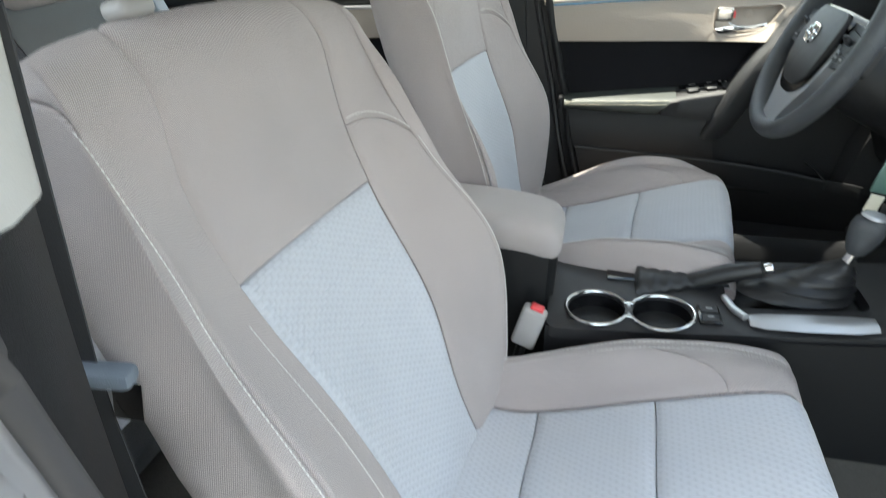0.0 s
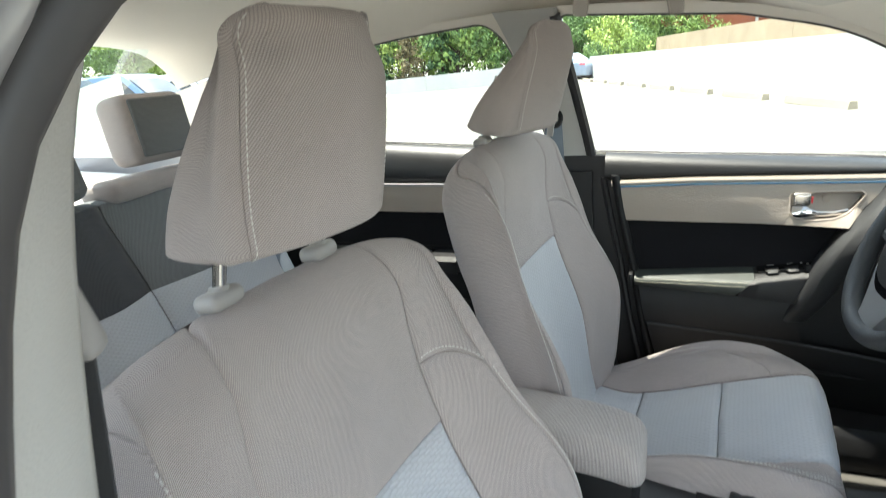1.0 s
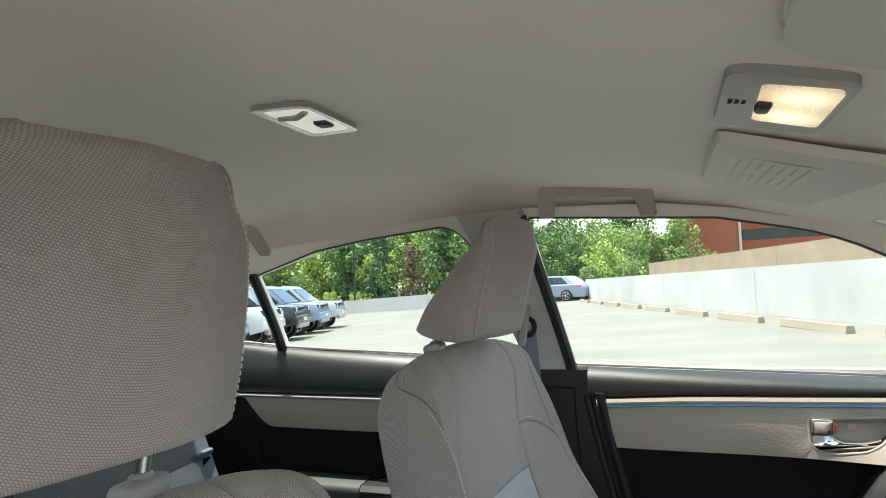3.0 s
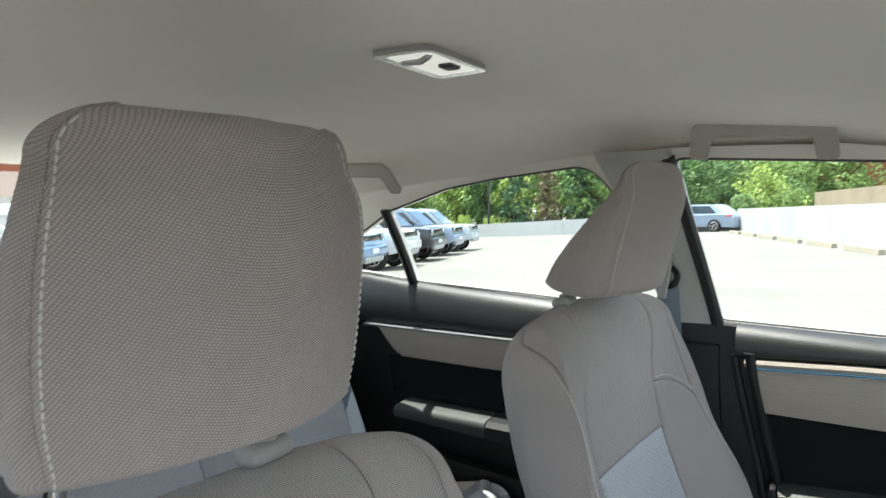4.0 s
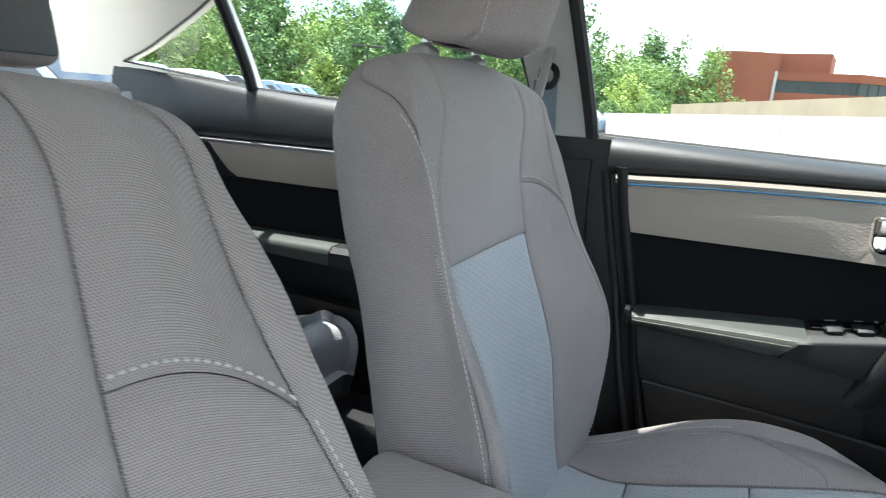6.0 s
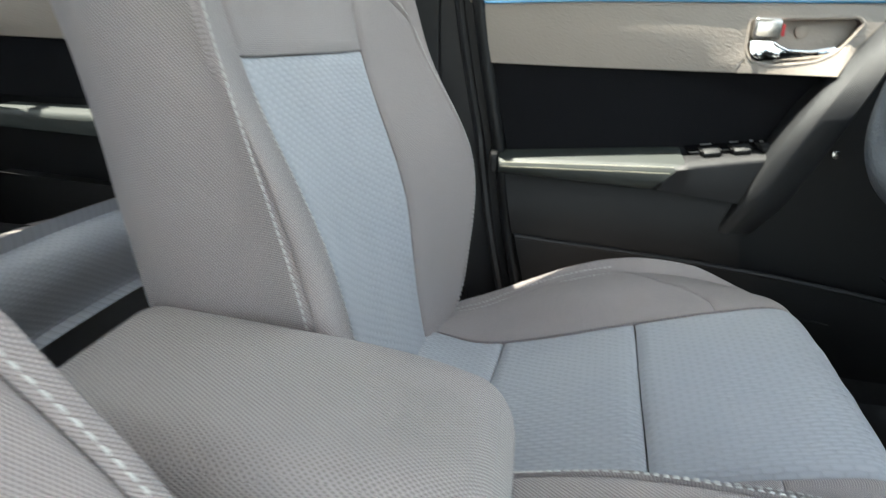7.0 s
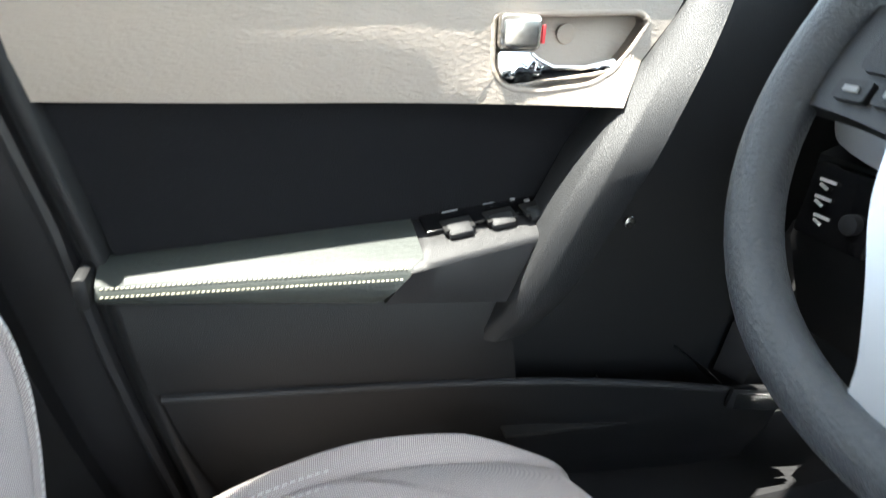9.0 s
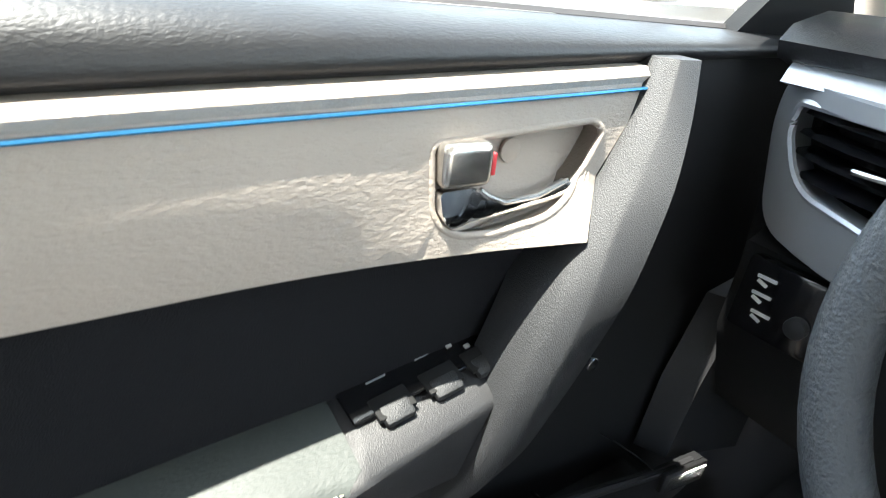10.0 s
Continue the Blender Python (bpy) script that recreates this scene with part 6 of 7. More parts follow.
for y in (-0.070, -0.094):
    part("console_button", box((0.026, 0.019, 0.005), (0.196, y, con_z(0.196) + 0.005), (0, -2, 0), 0.002), M["grey"], blk)
    part("button_mark", box((0.009, 0.003, 0.0006), (0.196, y, con_z(0.196) + 0.0078), (0, -2, 0), 0), M["mark"], blk)
tr = part("silver_trim", loft([[(x, -0.105 - w, con_z(x) + 0.002), (x, -0.100 - w * 0.5, con_z(x) + 0.007), (x, -0.084 + w * 0.6, con_z(x) + 0.008), (x, -0.076, con_z(x) + 0.003)] for x, w in ((0.250, 0.0), (0.27, 0.007), (0.32, 0.010), (0.39, 0.010), (0.420, 0.004))]), M["silver"], con, "bright silver trim beside the gear lever", sharp=60)
part("trim_return", sweep([(0.225, -0.030, con_z(0.225) + 0.004), (0.232, -0.065, con_z(0.23) + 0.006), (0.246, -0.090, con_z(0.25) + 0.006)], 0.006, 8), M["silver"], con)
boot = bmesh.new()
rings = []
for k, t in enumerate(span(0, 1, 14)):
    cx, cz = 0.332 + 0.064 * t, con_z(0.33) + 0.002 + 0.062 * t
    rx, ry = 0.072 * (1 - t) ** 1.05 + 0.013, 0.040 * (1 - t) ** 1.05 + 0.013
    wob = 0.0055 * math.sin(t * 26)* (1 - 0.7 * t)
    rings.append([(cx + (rx + wob) * math.cos(a) + 0.003 * math.sin(5 * a + t * 7) * (1 - t), 0.0 + (ry + wob) * math.sin(a), cz + 0.004 * math.sin(3 * a + 6 * t) * (1 - t) * t) for a in span(0, 2 * math.pi * 27 / 28, 27)])
part("gear_boot", loft(rings), M["soft"], con, "pleated black leather gear boot", sharp=70)
lev = part("gear_lever", sweep([(0.395, 0, con_z(0.33) + 0.065), (0.402, 0, con_z(0.33) + 0.088)], 0.008, 12), M["chrome"], con, "chrome gear lever shaft")
part("gear_knob", loft([[(0.403 + 0.010 * t + r * math.cos(a), r * math.sin(a) * 0.92, con_z(0.33) + 0.080 + 0.062 * t) for a in span(0, 2 * math.pi * 19 / 20, 19)] for t, r in ((0, 0.012), (0.12, 0.017), (0.4, 0.023), (0.75, 0.0265), (0.93, 0.024), (1.0, 0.016))]), M["wheel"], lev, "black leather gear knob", sharp=60)
part("knob_cap", can(0.019, 0.017, 0.005, (0.413, 0, con_z(0.33) + 0.144), (0, 8, 0), 24, 0.0015), M["silver"], lev, "silver knob cap")
# hand brake
hb = part("hand_brake", sweep([(0.135, 0.018, 0.518), (0.17, 0.014, 0.538), (0.23, 0.006, 0.570), (0.278, -0.002, 0.588)], lambda t: 0.0125 + 0.004 * math.sin(t * 3), 12), M["soft"], con, "black hand brake lever")
part("brake_button", can(0.0085, 0.0085, 0.014, (0.287, -0.0035, 0.592), (0, 70, 0), 14, 0.002), M["chrome"], hb, "chrome release button")
rings = []
for t in span(0, 1, 12):
    r = 0.034 * (1 - t) + 0.017 + 0.003 * math.sin(t * 26)
    p = Vector((0.085, 0.020, 0.526)).lerp(Vector((0.18, 0.012, 0.547)), t)
    rings.append([p + Vector((0.35 * r * math.sin(a) * 0.3, r * math.cos(a), r * 0.55 * math.sin(a))) for a in span(0, 2 * math.pi * 15 / 16, 15)])
part("brake_boot", loft(rings), M["soft"], hb, "wrinkled black brake boot", sharp=70)
part("brake_slot", box((0.20, 0.05, 0.004), (0.14, 0.036, con_z(0.14) + 0.001), (0, -2, 0), 0.0015), M["gloss"], con)
# arm rest box
part("box_body", loft([[(x + dx, y, z) for x, y, z in ((-0.29, -0.066, zz), (-0.062, -0.066, zz), (-0.050, -0.050, zz), (-0.050, 0.046, zz), (-0.062, 0.062, zz), (-0.29, 0.062, zz))] for zz, dx in ((0.28, 0.0), (0.5, 0.0), (0.624, 0.004))]), M["black"], con, "black console bin")


bm = box((0.268, 0.146, 0.064), (0, 0, 0), (0, 0, 0), 0.0285, 8)
bmesh.ops.subdivide_edges(bm, edges=[e for e in bm.edges if e.calc_length() > 0.05], cuts=8, use_grid_fill=True)
for v in bm.verts:
    v.co.z += (0.004 * (1 - (v.co.x / 0.14) ** 2) * (1 - (v.co.y / 0.075) ** 2) if v.co.z > 0 else 0) - 0.016 * max(0, v.co.x / 0.134) ** 3
    v.co.y *= 1 - 0.05 * v.co.x / 0.134
bmesh.ops.transform(bm, matrix=pose(-0.172, -0.004, 0.649, 0, 4.0, 0), verts=bm.verts)
part("armrest_lid", woven(bm), M["plain"], con, "padded pale grey cloth armrest lid", sharp=180)

# buckle beside the passenger seat
for s, nm, pos in ((-1, "belt_buckle", (-0.080, -0.132, 0.518)), (1, "belt_buckle", (-0.09, 0.120, 0.49))):
    bk = thing(nm, "pale grey seat belt buckle with red release button", "seat belt buckle", "belt buckles", at=(pos[0], pos[1], pos[2] - 0.08))
    p = Vector(pos)
    bd = part("buckle_body", box((0.040, 0.024, 0.075), p, (0, 16, s * 8), 0.006, 3), M["guide"], bk)
    part("release_button", box((0.022, 0.016, 0.010), p + Vector((0.012, 0, 0.036)), (0, 16, s * 8), 0.003), M["red"], bd, "red release button")
    part("stalk", sweep([p + Vector((-0.01, 0, -0.03)), p + Vector((-0.025, 0, -0.10)), p + Vector((-0.03, 0, -0.17))], 0.009, 8), M["black"], bk)

# ---------------------------------------------------------------- roof fittings
dome = thing("dome_lamp", "clear rear dome lamp with white lens in the headlining", "lamp", at=(-0.41, -0.035, 1.39))
DO = rounded([(-0.447, -0.100), (-0.370, -0.098), (-0.366, 0.026), (-0.443, 0.034)], 0.014)
part("lamp_frame", plate(DO, lambda a, b, d: (a, b, roof_z(a, b) - 0.001 - d), 0.007, (rounded([(-0.436, -0.088), (-0.378, -0.087), (-0.375, 0.016), (-0.433, 0.022)], 0.009),)), M["satin"], dome, "clear lamp frame")
part("lamp_lens", plate(rounded([(-0.436, -0.088), (-0.378, -0.087), (-0.375, 0.016), (-0.433, 0.022)], 0.009), lambda a, b, d: (a, b, roof_z(a, b) - 0.004 - d), 0.004), M["domelens"], dome, "white ribbed lens")
part("lamp_switch", box((0.018, 0.022, 0.008), (-0.392, -0.022, roof_z(-0.39, -0.02) - 0.010), (0, 0, 0), 0.002), M["grey"], dome)
part("lamp_spring", sweep([(-0.43, -0.06, roof_z(-0.43, -0.06) - 0.010), (-0.405, -0.062, roof_z(-0.4, -0.06) - 0.012), (-0.385, -0.075, roof_z(-0.39, -0.07) - 0.010)], 0.004, 6), M["mark"], dome)

ohc = thing("map_lamp", "pale grey front map lamp, lit warm, with switch", "lamp", at=(0.09, -0.08, 1.33))
OO = rounded([(0.046, -0.162), (0.138, -0.160), (0.142, 0.004), (0.050, 0.006)], 0.016)
part("lamp_body", plate(OO, lambda a, b, d: (a, b, roof_z(a, b) + 0.002 - d), 0.010), M["guide"], ohc, "pale grey lamp housing", sharp=60)
part("lamp_lens", plate(rounded([(0.073, -0.142), (0.130, -0.142), (0.134, -0.030), (0.080, -0.030)], 0.008), lambda a, b, d: (a, b, roof_z(a, b) - 0.007 - d), 0.004), M["lamp"], ohc, "warm lit ribbed lens")
part("lamp_switch", box((0.012, 0.024, 0.010), (0.082, -0.086, roof_z(0.082, -0.086) - 0.012), (0, 8, 0), 0.003), M["grey"], ohc)
for k in range(3):
    part("mic_slot", box((0.0035, 0.012, 0.002), (0.056 + 0.0055 * k, -0.086, roof_z(0.056 + 0.0055 * k, -0.086) - 0.0088), (0, 8, 0), 0), M["slot"], ohc)

for s in (1, -1):
    vz = thing("sun_visor", "pale grey folded sun visor with a printed paper label" if s > 0 else "pale grey folded sun visor", "sun visor", "sun visors", at=(0.15, s * 0.2, 1.32))
    VO = rounded([(0.058, 0.050), (0.060, 0.335), (0.100, 0.375), (0.215, 0.415), (0.245, 0.06)] if s > 0 else [(0.070, -0.215), (0.048, -0.46), (0.140, -0.50), (0.255, -0.52), (0.285, -0.22)], [0.012, 0.03, 0.02, 0.02, 0.015] if s > 0 else [0.05, 0.04, 0.02, 0.02, 0.015])
    vb = part("visor_panel", plate(VO, lambda a, b, d: (a, b, roof_z(a, b) - 0.004 - 0.06 * max(0, a - 0.06) * 0.4 - d), 0.012, cuts=0.05), M["visor"], vz, "pale grey grained visor board", sharp=60)
    if s > 0:
        lb = part("visor_label", plate([(0.078, 0.115), (0.078, 0.285), (0.172, 0.285), (0.172, 0.115)], lambda a, b, d: (a, b, roof_z(a, b) - 0.0165 - 0.06 * max(0, a - 0.06) * 0.4 - d), 0.0008, cuts=0.04), M["paper"], vb, "cream printed warning label")
        for k in range(7):
            for y0, y1 in ((0.125, 0.195), (0.205, 0.275)):
                xx = 0.088 + 0.012 * k
                part("text_bar", plate([(xx, y0), (xx, y1 - 0.01 * (k % 3)), (xx + 0.003, y1 - 0.01 * (k % 3)), (xx + 0.003, y0)], lambda a, b, d: (a, b, roof_z(a, b) - 0.0176 - 0.06 * max(0, a - 0.06) * 0.4 - d), 0.0003), M["faint"], lb)
    part("visor_hinge", sweep([(0.235, s * (0.05 if s > 0 else 0.24), roof_z(0.23, 0) - 0.03), (0.24, s * (0.03 if s > 0 else 0.22), roof_z(0.24, 0) - 0.012)], 0.006, 8), M["chrome"], vz)


def grab(x0, x1, y, name="grab_handle"):
    g = thing(name, "warm grey folded grab handle on the roof rail", "grab handle", "grab handles", at=((x0 + x1) / 2, y, 1.33))
    zc = ROOF_EDGE((x0 + x1) / 2) + 0.0
    w = x1 - x0

    def put(a, b, d):
        x = x0 + a * w
        return (x, y - 0.046 * b - d * 0.8, zc - 0.002 + 0.060 * b - d * 0.6 - 0.05 * (x - x0) + 0.004 * (a - 0.5) ** 2)
    U = rounded([(0, 0), (0.010, 0.074), (w - 0.010, 0.074), (w, 0), (w - 0.026, 0), (w - 0.034, 0.044), (0.034, 0.044), (0.026, 0)], [0.008, 0.026, 0.026, 0.008, 0.004, 0.012, 0.012, 0.004], 6)
    U = [(a / w, b / 0.074) for a, b in U]
    part("handle_loop", plate(U, put, 0.012, cuts=0.2), M["trim2"], g, sharp=70)
    bm = sweep([put(a, b, 0.0105) for a, b in U], 0.0030, 6, closed=True)
    part("handle_edge", bm, M["trim2"], g)
    return g


M["trim2"] = grained("trim_warm", srgb(182, 174, 165), 0.6, 500, 0.0004, (0.94, 1.04))
grab(-0.224, -0.006, 0.527)
grab(-1.018, -0.842, 0.505)

# floor things on the driver's side
mat_ = thing("floor_mat", "black floor mat under a crumpled clear plastic sheet", "floor mat", at=(0.72, 0.36, 0.27))
part("mat", grid(lambda x, y: (x, y, 0.283 + 0.10 * max(0, (x - 0.80) / 0.3) ** 1.5), span(0.42, 1.0, 10), span(0.14, 0.475, 8), lambda x, y: (x, y, 0.271 + 0.10 * max(0, (x - 0.80) / 0.3) ** 1.5)), M["carpet"], mat_)
part("plastic_sheet", grid(lambda x, y: (x, y, 0.296 + 0.016 * noise.noise((x * 14, y * 14, 0)) + 0.012 * abs(noise.noise((x * 34, y * 30, 3)))), span(0.46, 0.86, 60), span(0.16, 0.485, 60)), M["film"], mat_, "crumpled clear plastic film", sharp=10)
# pool of sunlight on the mat, put in as a flat white patch
part("sun_patch", plate([(0.572, 0.418), (0.600, 0.408), (0.606, 0.372), (0.566, 0.378)], lambda a, b, d: (a, b, 0.306 + d), 0.001), M["white"], mat_)
pd = thing("pedal", "black rubber accelerator pedal", "pedal", at=(0.88, 0.22, 0.36))
part("pedal_pad", box((0.02, 0.05, 0.15), (0.88, 0.22, 0.38), (0, -30, 0), 0.006), M["rubber"], pd)
pd = thing("pedal", "black rubber brake pedal", "pedal", at=(0.86, 0.36, 0.42))
part("pedal_pad", box((0.02, 0.10, 0.06), (0.85, 0.36, 0.42), (0, -35, 0), 0.006), M["rubber"], pd)
part("pedal_arm", sweep([(0.86, 0.36, 0.43), (0.93, 0.36, 0.55), (0.95, 0.36, 0.66)], 0.008, 8), M["black"], pd)
# door mirror outside the driver's window
dm = thing("door_mirror", "dark door mirror outside the driver's window", "mirror", at=(0.72, 0.95, 1.0))
part("mirror_shell", loft([[(0.70 + dx, 0.96 + r * 1.25 * math.cos(a), 1.03 + r * 0.8 * math.sin(a)) for a in span(0, 2 * math.pi * 19 / 20, 19)] for dx, r in ((0.0, 0.085), (0.01, 0.090), (0.05, 0.082), (0.09, 0.05), (0.105, 0.01))]), M["paint"], dm, sharp=180)
part("mirror_glass", can(0.082, 0.082, 0.003, (0.697, 0.96, 1.03), (0, 90, 0), 28), M["chrome"], dm, "silvered mirror glass", flat=True)
part("mirror_arm", box((0.05, 0.14, 0.03), (0.74, 0.84, 0.985), (0, 0, 0), 0.01), M["paint"], dm)

# ---------------------------------------------------------------- outside: parking deck
def ground_z(x, y):
    return 0.05 * x + 0.008 * y


ROW = Vector((-0.292, 0.956, 0.0))
FACE = Vector((0.956, 0.292, 0.0))


def deck_grid(xs, ys):
    return grid(lambda x, y: (x, y, ground_z(x, y)), xs, ys)


gr = part("ground", deck_grid([-3000, -300, -60, -30, -15, -8, -3, 0, 3, 8, 15, 30, 60, 300, 3000], [-3000, -300, -60, -30, -12, -4, 0, 4, 12, 24, 36, 60, 120, 400, 3000]), M["deck"], None, "pale stained concrete parking deck in full sun", kind="structure")
tagged(gr, category="ground")
for v in gr.data.vertices:
    if abs(v.co.x) > 70 or abs(v.co.y) > 70:
        v.co.z = -6.0 if max(abs(v.co.x), abs(v.co.y)) > 200 else max(min(v.co.z, 1), -3.5)

W0 = Vector((12.0, -16.2, 0))
WDIR = Vector((-0.298, 0.954, 0)).normalized()
WNRM = Vector((0.954, 0.298, 0)).normalized()


def wall_run(name, start, direction, length, h0, h1, thick, material, label, step=6.0, cap=0.04):
    """A parapet of cast panels along the deck."""
    wl_ = thing(name, label, "wall", kind="structure", at=tuple(start))
    n = max(1, int(length / step))
    nrm = Vector((-direction.y, direction.x, 0))
    for k in range(n):
        a, b = start + direction * (k * length / n + 0.01), start + direction * ((k + 1) * length / n - 0.01)
        rings = []
        for p in (a, b):
            g = ground_z(p.x, p.y)
            rings.append([(p.x + nrm.x * o, p.y + nrm.y * o, g + z) for o, z in ((0, h0), (0, h1), (thick, h1), (thick, h0))])
        part("panel", loft(rings), material, wl_, flat=True)
    return wl_


wall_run("wall_deck_side", W0, WDIR, 52.5, -0.3, 1.10, -0.25, M["parapet"], "white painted concrete parapet of the parking deck")
wall_run("wall_deck_end", W0 + WDIR * 52.5, Vector((-0.93, 0.36, 0)).normalized(), 60, -0.3, 1.0, -0.25, M["parapet"], "white painted concrete parapet at the deck's end")
wall_run("wall_ramp", Vector((16.0, -2.0, 0)), Vector((-0.283, 0.959, 0)).normalized(), 58, -1.0, 1.95, -0.3, M["wallstone"], "tan concrete ramp wall beyond the parapet", 7.0)

# wheel stops along the parapet
ws = None
for k in range(17):
    c = W0 + WDIR * (4.0 + 2.75 * k) - WNRM * 1.0
    g = ground_z(c.x, c.y)
    if ws is None:
        ws = thing("wheel_stop", "weathered tan concrete wheel stop before the parapet", "wheel stop", "wheel stops", at=(0, 0, 0))
        part("stop_block", loft([[(x, y, z) for y, z in ((-0.08, 0), (-0.055, 0.13), (0.055, 0.13), (0.08, 0))] for x in (-0.95, 0.95)]), M["kerb"], ws, flat=True)
        first = ws
    m = Matrix.Translation((c.x, c.y, g)) @ Matrix.Rotation(math.atan2(WDIR.y, WDIR.x), 4, "Z")
    if k == 0:
        first.matrix_basis = m
    else:
        copy_thing(first, m)


# ---------------------------------------------------------------- parked vehicles
def wheel_parts(parent, x, y, r, w):
    ty = part("wheel", can(r, r, w, (x, y, r), (90, 0, 0), 28, 0.04), M["tyre"], parent)
    part("rim", can(r * 0.66, r * 0.66, w + 0.02, (x, y, r), (90, 0, 0), 20, 0.01), M["alloy"], ty)
    s = 1 if y > 0 else -1
    bm = bmesh.new()
    for k in range(5):
        a = 2 * math.pi * k / 5
        box((r * 0.6, 0.02, r * 0.13), (x + r * 0.32 * math.cos(a), y + s * (w / 2 + 0.012), r + r * 0.32 * math.sin(a)), (0, -math.degrees(a), 0), 0.006, 1, bm=bm)
    part("spokes", bm, M["alloy"], ty)
    part("gap", can(r * 0.58, r * 0.58, w + 0.024, (x, y, r), (90, 0, 0), 20), M["gloss"], ty)


def suv(paint, label):
    """A tall, boxy off-road wagon facing +x, its nose at x = 0."""
    t = thing("off_road_wagon", label, "car", "parked off-road wagons")
    L_, H, W = 4.75, 1.95, 0.97

    def sec(x):
        hood = hermite((-4.7, -1.35, -1.25, -0.2, -0.05, 0.0), (1.22, 1.22, 1.20, 1.13, 1.05, 0.95))(x)
        w = W * (1.0 - 0.05 * max(0, (x + 0.35) / 0.35) ** 2 - 0.02 * max(0, (-4.4 - x) / 0.35) ** 2)
        b = 0.42 + 0.10 * max(0, (x + 0.5) / 0.5)
        return [(x, -w * 0.96, b), (x, -w, 0.62), (x, -w, 0.98), (x, -w * 0.955, hood - 0.03), (x, -w * 0.80, hood), (x, w * 0.80, hood), (x, w * 0.955, hood - 0.03), (x, w, 0.98), (x, w, 0.62), (x, w * 0.96, b)]
    bd = part("body", loft([sec(x) for x in (-4.72, -4.6, -4.3, -3.5, -2.5, -1.4, -1.2, -0.7, -0.35, -0.15, -0.05, 0.0)]), paint, t, sharp=30)
    part("cabin", loft([[(x0, -w0, z), (x1, -w0, z), (x1, w0, z), (x0, w0, z)] for z, x0, x1, w0 in ((1.20, -4.66, -1.20, 0.92), (1.82, -4.56, -1.86, 0.80), (1.90, -4.50, -1.98, 0.77), (1.93, -4.40, -2.10, 0.70))]), paint, t, sharp=30)
    part("windshield", loft([[(-1.235, -0.84, 1.235), (-1.235, 0.84, 1.235), (-1.825, 0.745, 1.79), (-1.825, -0.745, 1.79)], [(-1.19, -0.85, 1.225), (-1.19, 0.85, 1.225), (-1.80, 0.755, 1.80), (-1.80, -0.755, 1.80)]]), M["carglass"], t, flat=True)
    for s in (1, -1):
        for x0, x1, x2, x3 in ((-2.35, -1.45, -1.95, -2.35), (-3.35, -2.42, -2.42, -3.30), (-4.35, -3.48, -3.46, -4.30)):
            part("side_window", loft([[(x0, s * 0.912, 1.26), (x1, s * 0.912, 1.26), (x2, s * 0.815, 1.76), (x3, s * 0.815, 1.76)], [(x0, s * 0.925, 1.26), (x1, s * 0.925, 1.26), (x2, s * 0.828, 1.76), (x3, s * 0.828, 1.76)]]), M["carglass"], t, flat=True)
        hl = part("headlight", box((0.08, 0.30, 0.17), (-0.035, s * 0.70, 0.985), (0, -4, s * 5), 0.02), M["gloss"], t, "square dark headlight with round lamp")
        part("lamp_ring", sweep([(0.012, s * 0.70 + 0.068 * math.cos(a), 0.985 + 0.068 * math.sin(a)) for a in span(0, 2 * math.pi * 19 / 20, 19)], 0.010, 6, closed=True), M["white"], hl)
        part("lamp_bowl", can(0.05, 0.05, 0.02, (0.008, s * 0.70, 0.985), (0, 90, 0), 18), M["chrome"], hl)
        part("door_mirror", box((0.10, 0.20, 0.16), (-1.55, s * 1.06, 1.28), (0, 0, 0), 0.04), M["gloss"], t)
        for x in (-0.85, -3.70):
            wheel_parts(t, x, s * 0.84, 0.39, 0.24)
            part("wheel_arch", sweep([(x + 0.46 * math.cos(a), s * 0.965, 0.42 + 0.46 * math.sin(a)) for a in span(0, math.pi, 12)], 0.035, 6), M["black"], t)
    part("grille", box((0.05, 0.98, 0.14), (-0.005, 0, 0.985), (0, 0, 0), 0.02), M["gloss"], t, "dark slotted grille")
    part("bumper", box((0.20, 1.78, 0.26), (-0.03, 0, 0.66), (0, 0, 0), 0.06, 3), paint, t)
    part("skid_plate", box((0.16, 1.2, 0.16), (-0.02, 0, 0.47), (0, 20, 0), 0.04), M["silver"], t)
    part("number_plate", box((0.01, 0.40, 0.11), (0.078, 0, 0.66), (0, 0, 0), 0.004), M["white"], t)
    for y in (-0.40, 0.10):
        part("wiper", sweep([(-1.20, y, 1.245), (-1.27, y + 0.40, 1.30)], 0.012, 5), M["gloss"], t)
    part("roof_rail", box((1.9, 0.03, 0.03), (-3.2, 0.66, 1.95), (0, 0, 0), 0.01), M["gloss"], t)
    return t


YAW = math.atan2(FACE.y, FACE.x)
names = ("pale grey-green boxy off-road wagon in the parked row", "blue boxy off-road wagon in the parked row", "white boxy off-road wagon in the parked row", "black boxy off-road wagon in the parked row", "silver-blue boxy off-road wagon in the parked row", "silver boxy off-road wagon in the parked row")
order = [(-4, 0, "pale silver boxy off-road wagon behind the car", 5), (-3, 0, names[0], 5), (-2, 0, names[5], 4), (-1, 0, names[2], 1), (0, 0, names[5], 4), (1, 0, names[1], 0), (2, 0, names[2], 1), (3, 0, names[3], 2), (4, 0, names[4], 3), (5, 0, names[5], 4)]
made = {}
for n, _, lab, pi in order:
    p = Vector((-10.20, 13.85, 0)) + ROW * ((n - 2) * 3.0)
    m = Matrix.Translation((p.x, p.y, ground_z(p.x, p.y))) @ Matrix.Rotation(YAW, 4, "Z") @ Matrix.Rotation(-0.05, 4, "Y")
    if pi in made:
        t = copy_thing(made[pi], m)
    else:
        t = made[pi] = suv(PAINTS[pi], lab)
        t.matrix_basis = m
    tagged(t, lab)


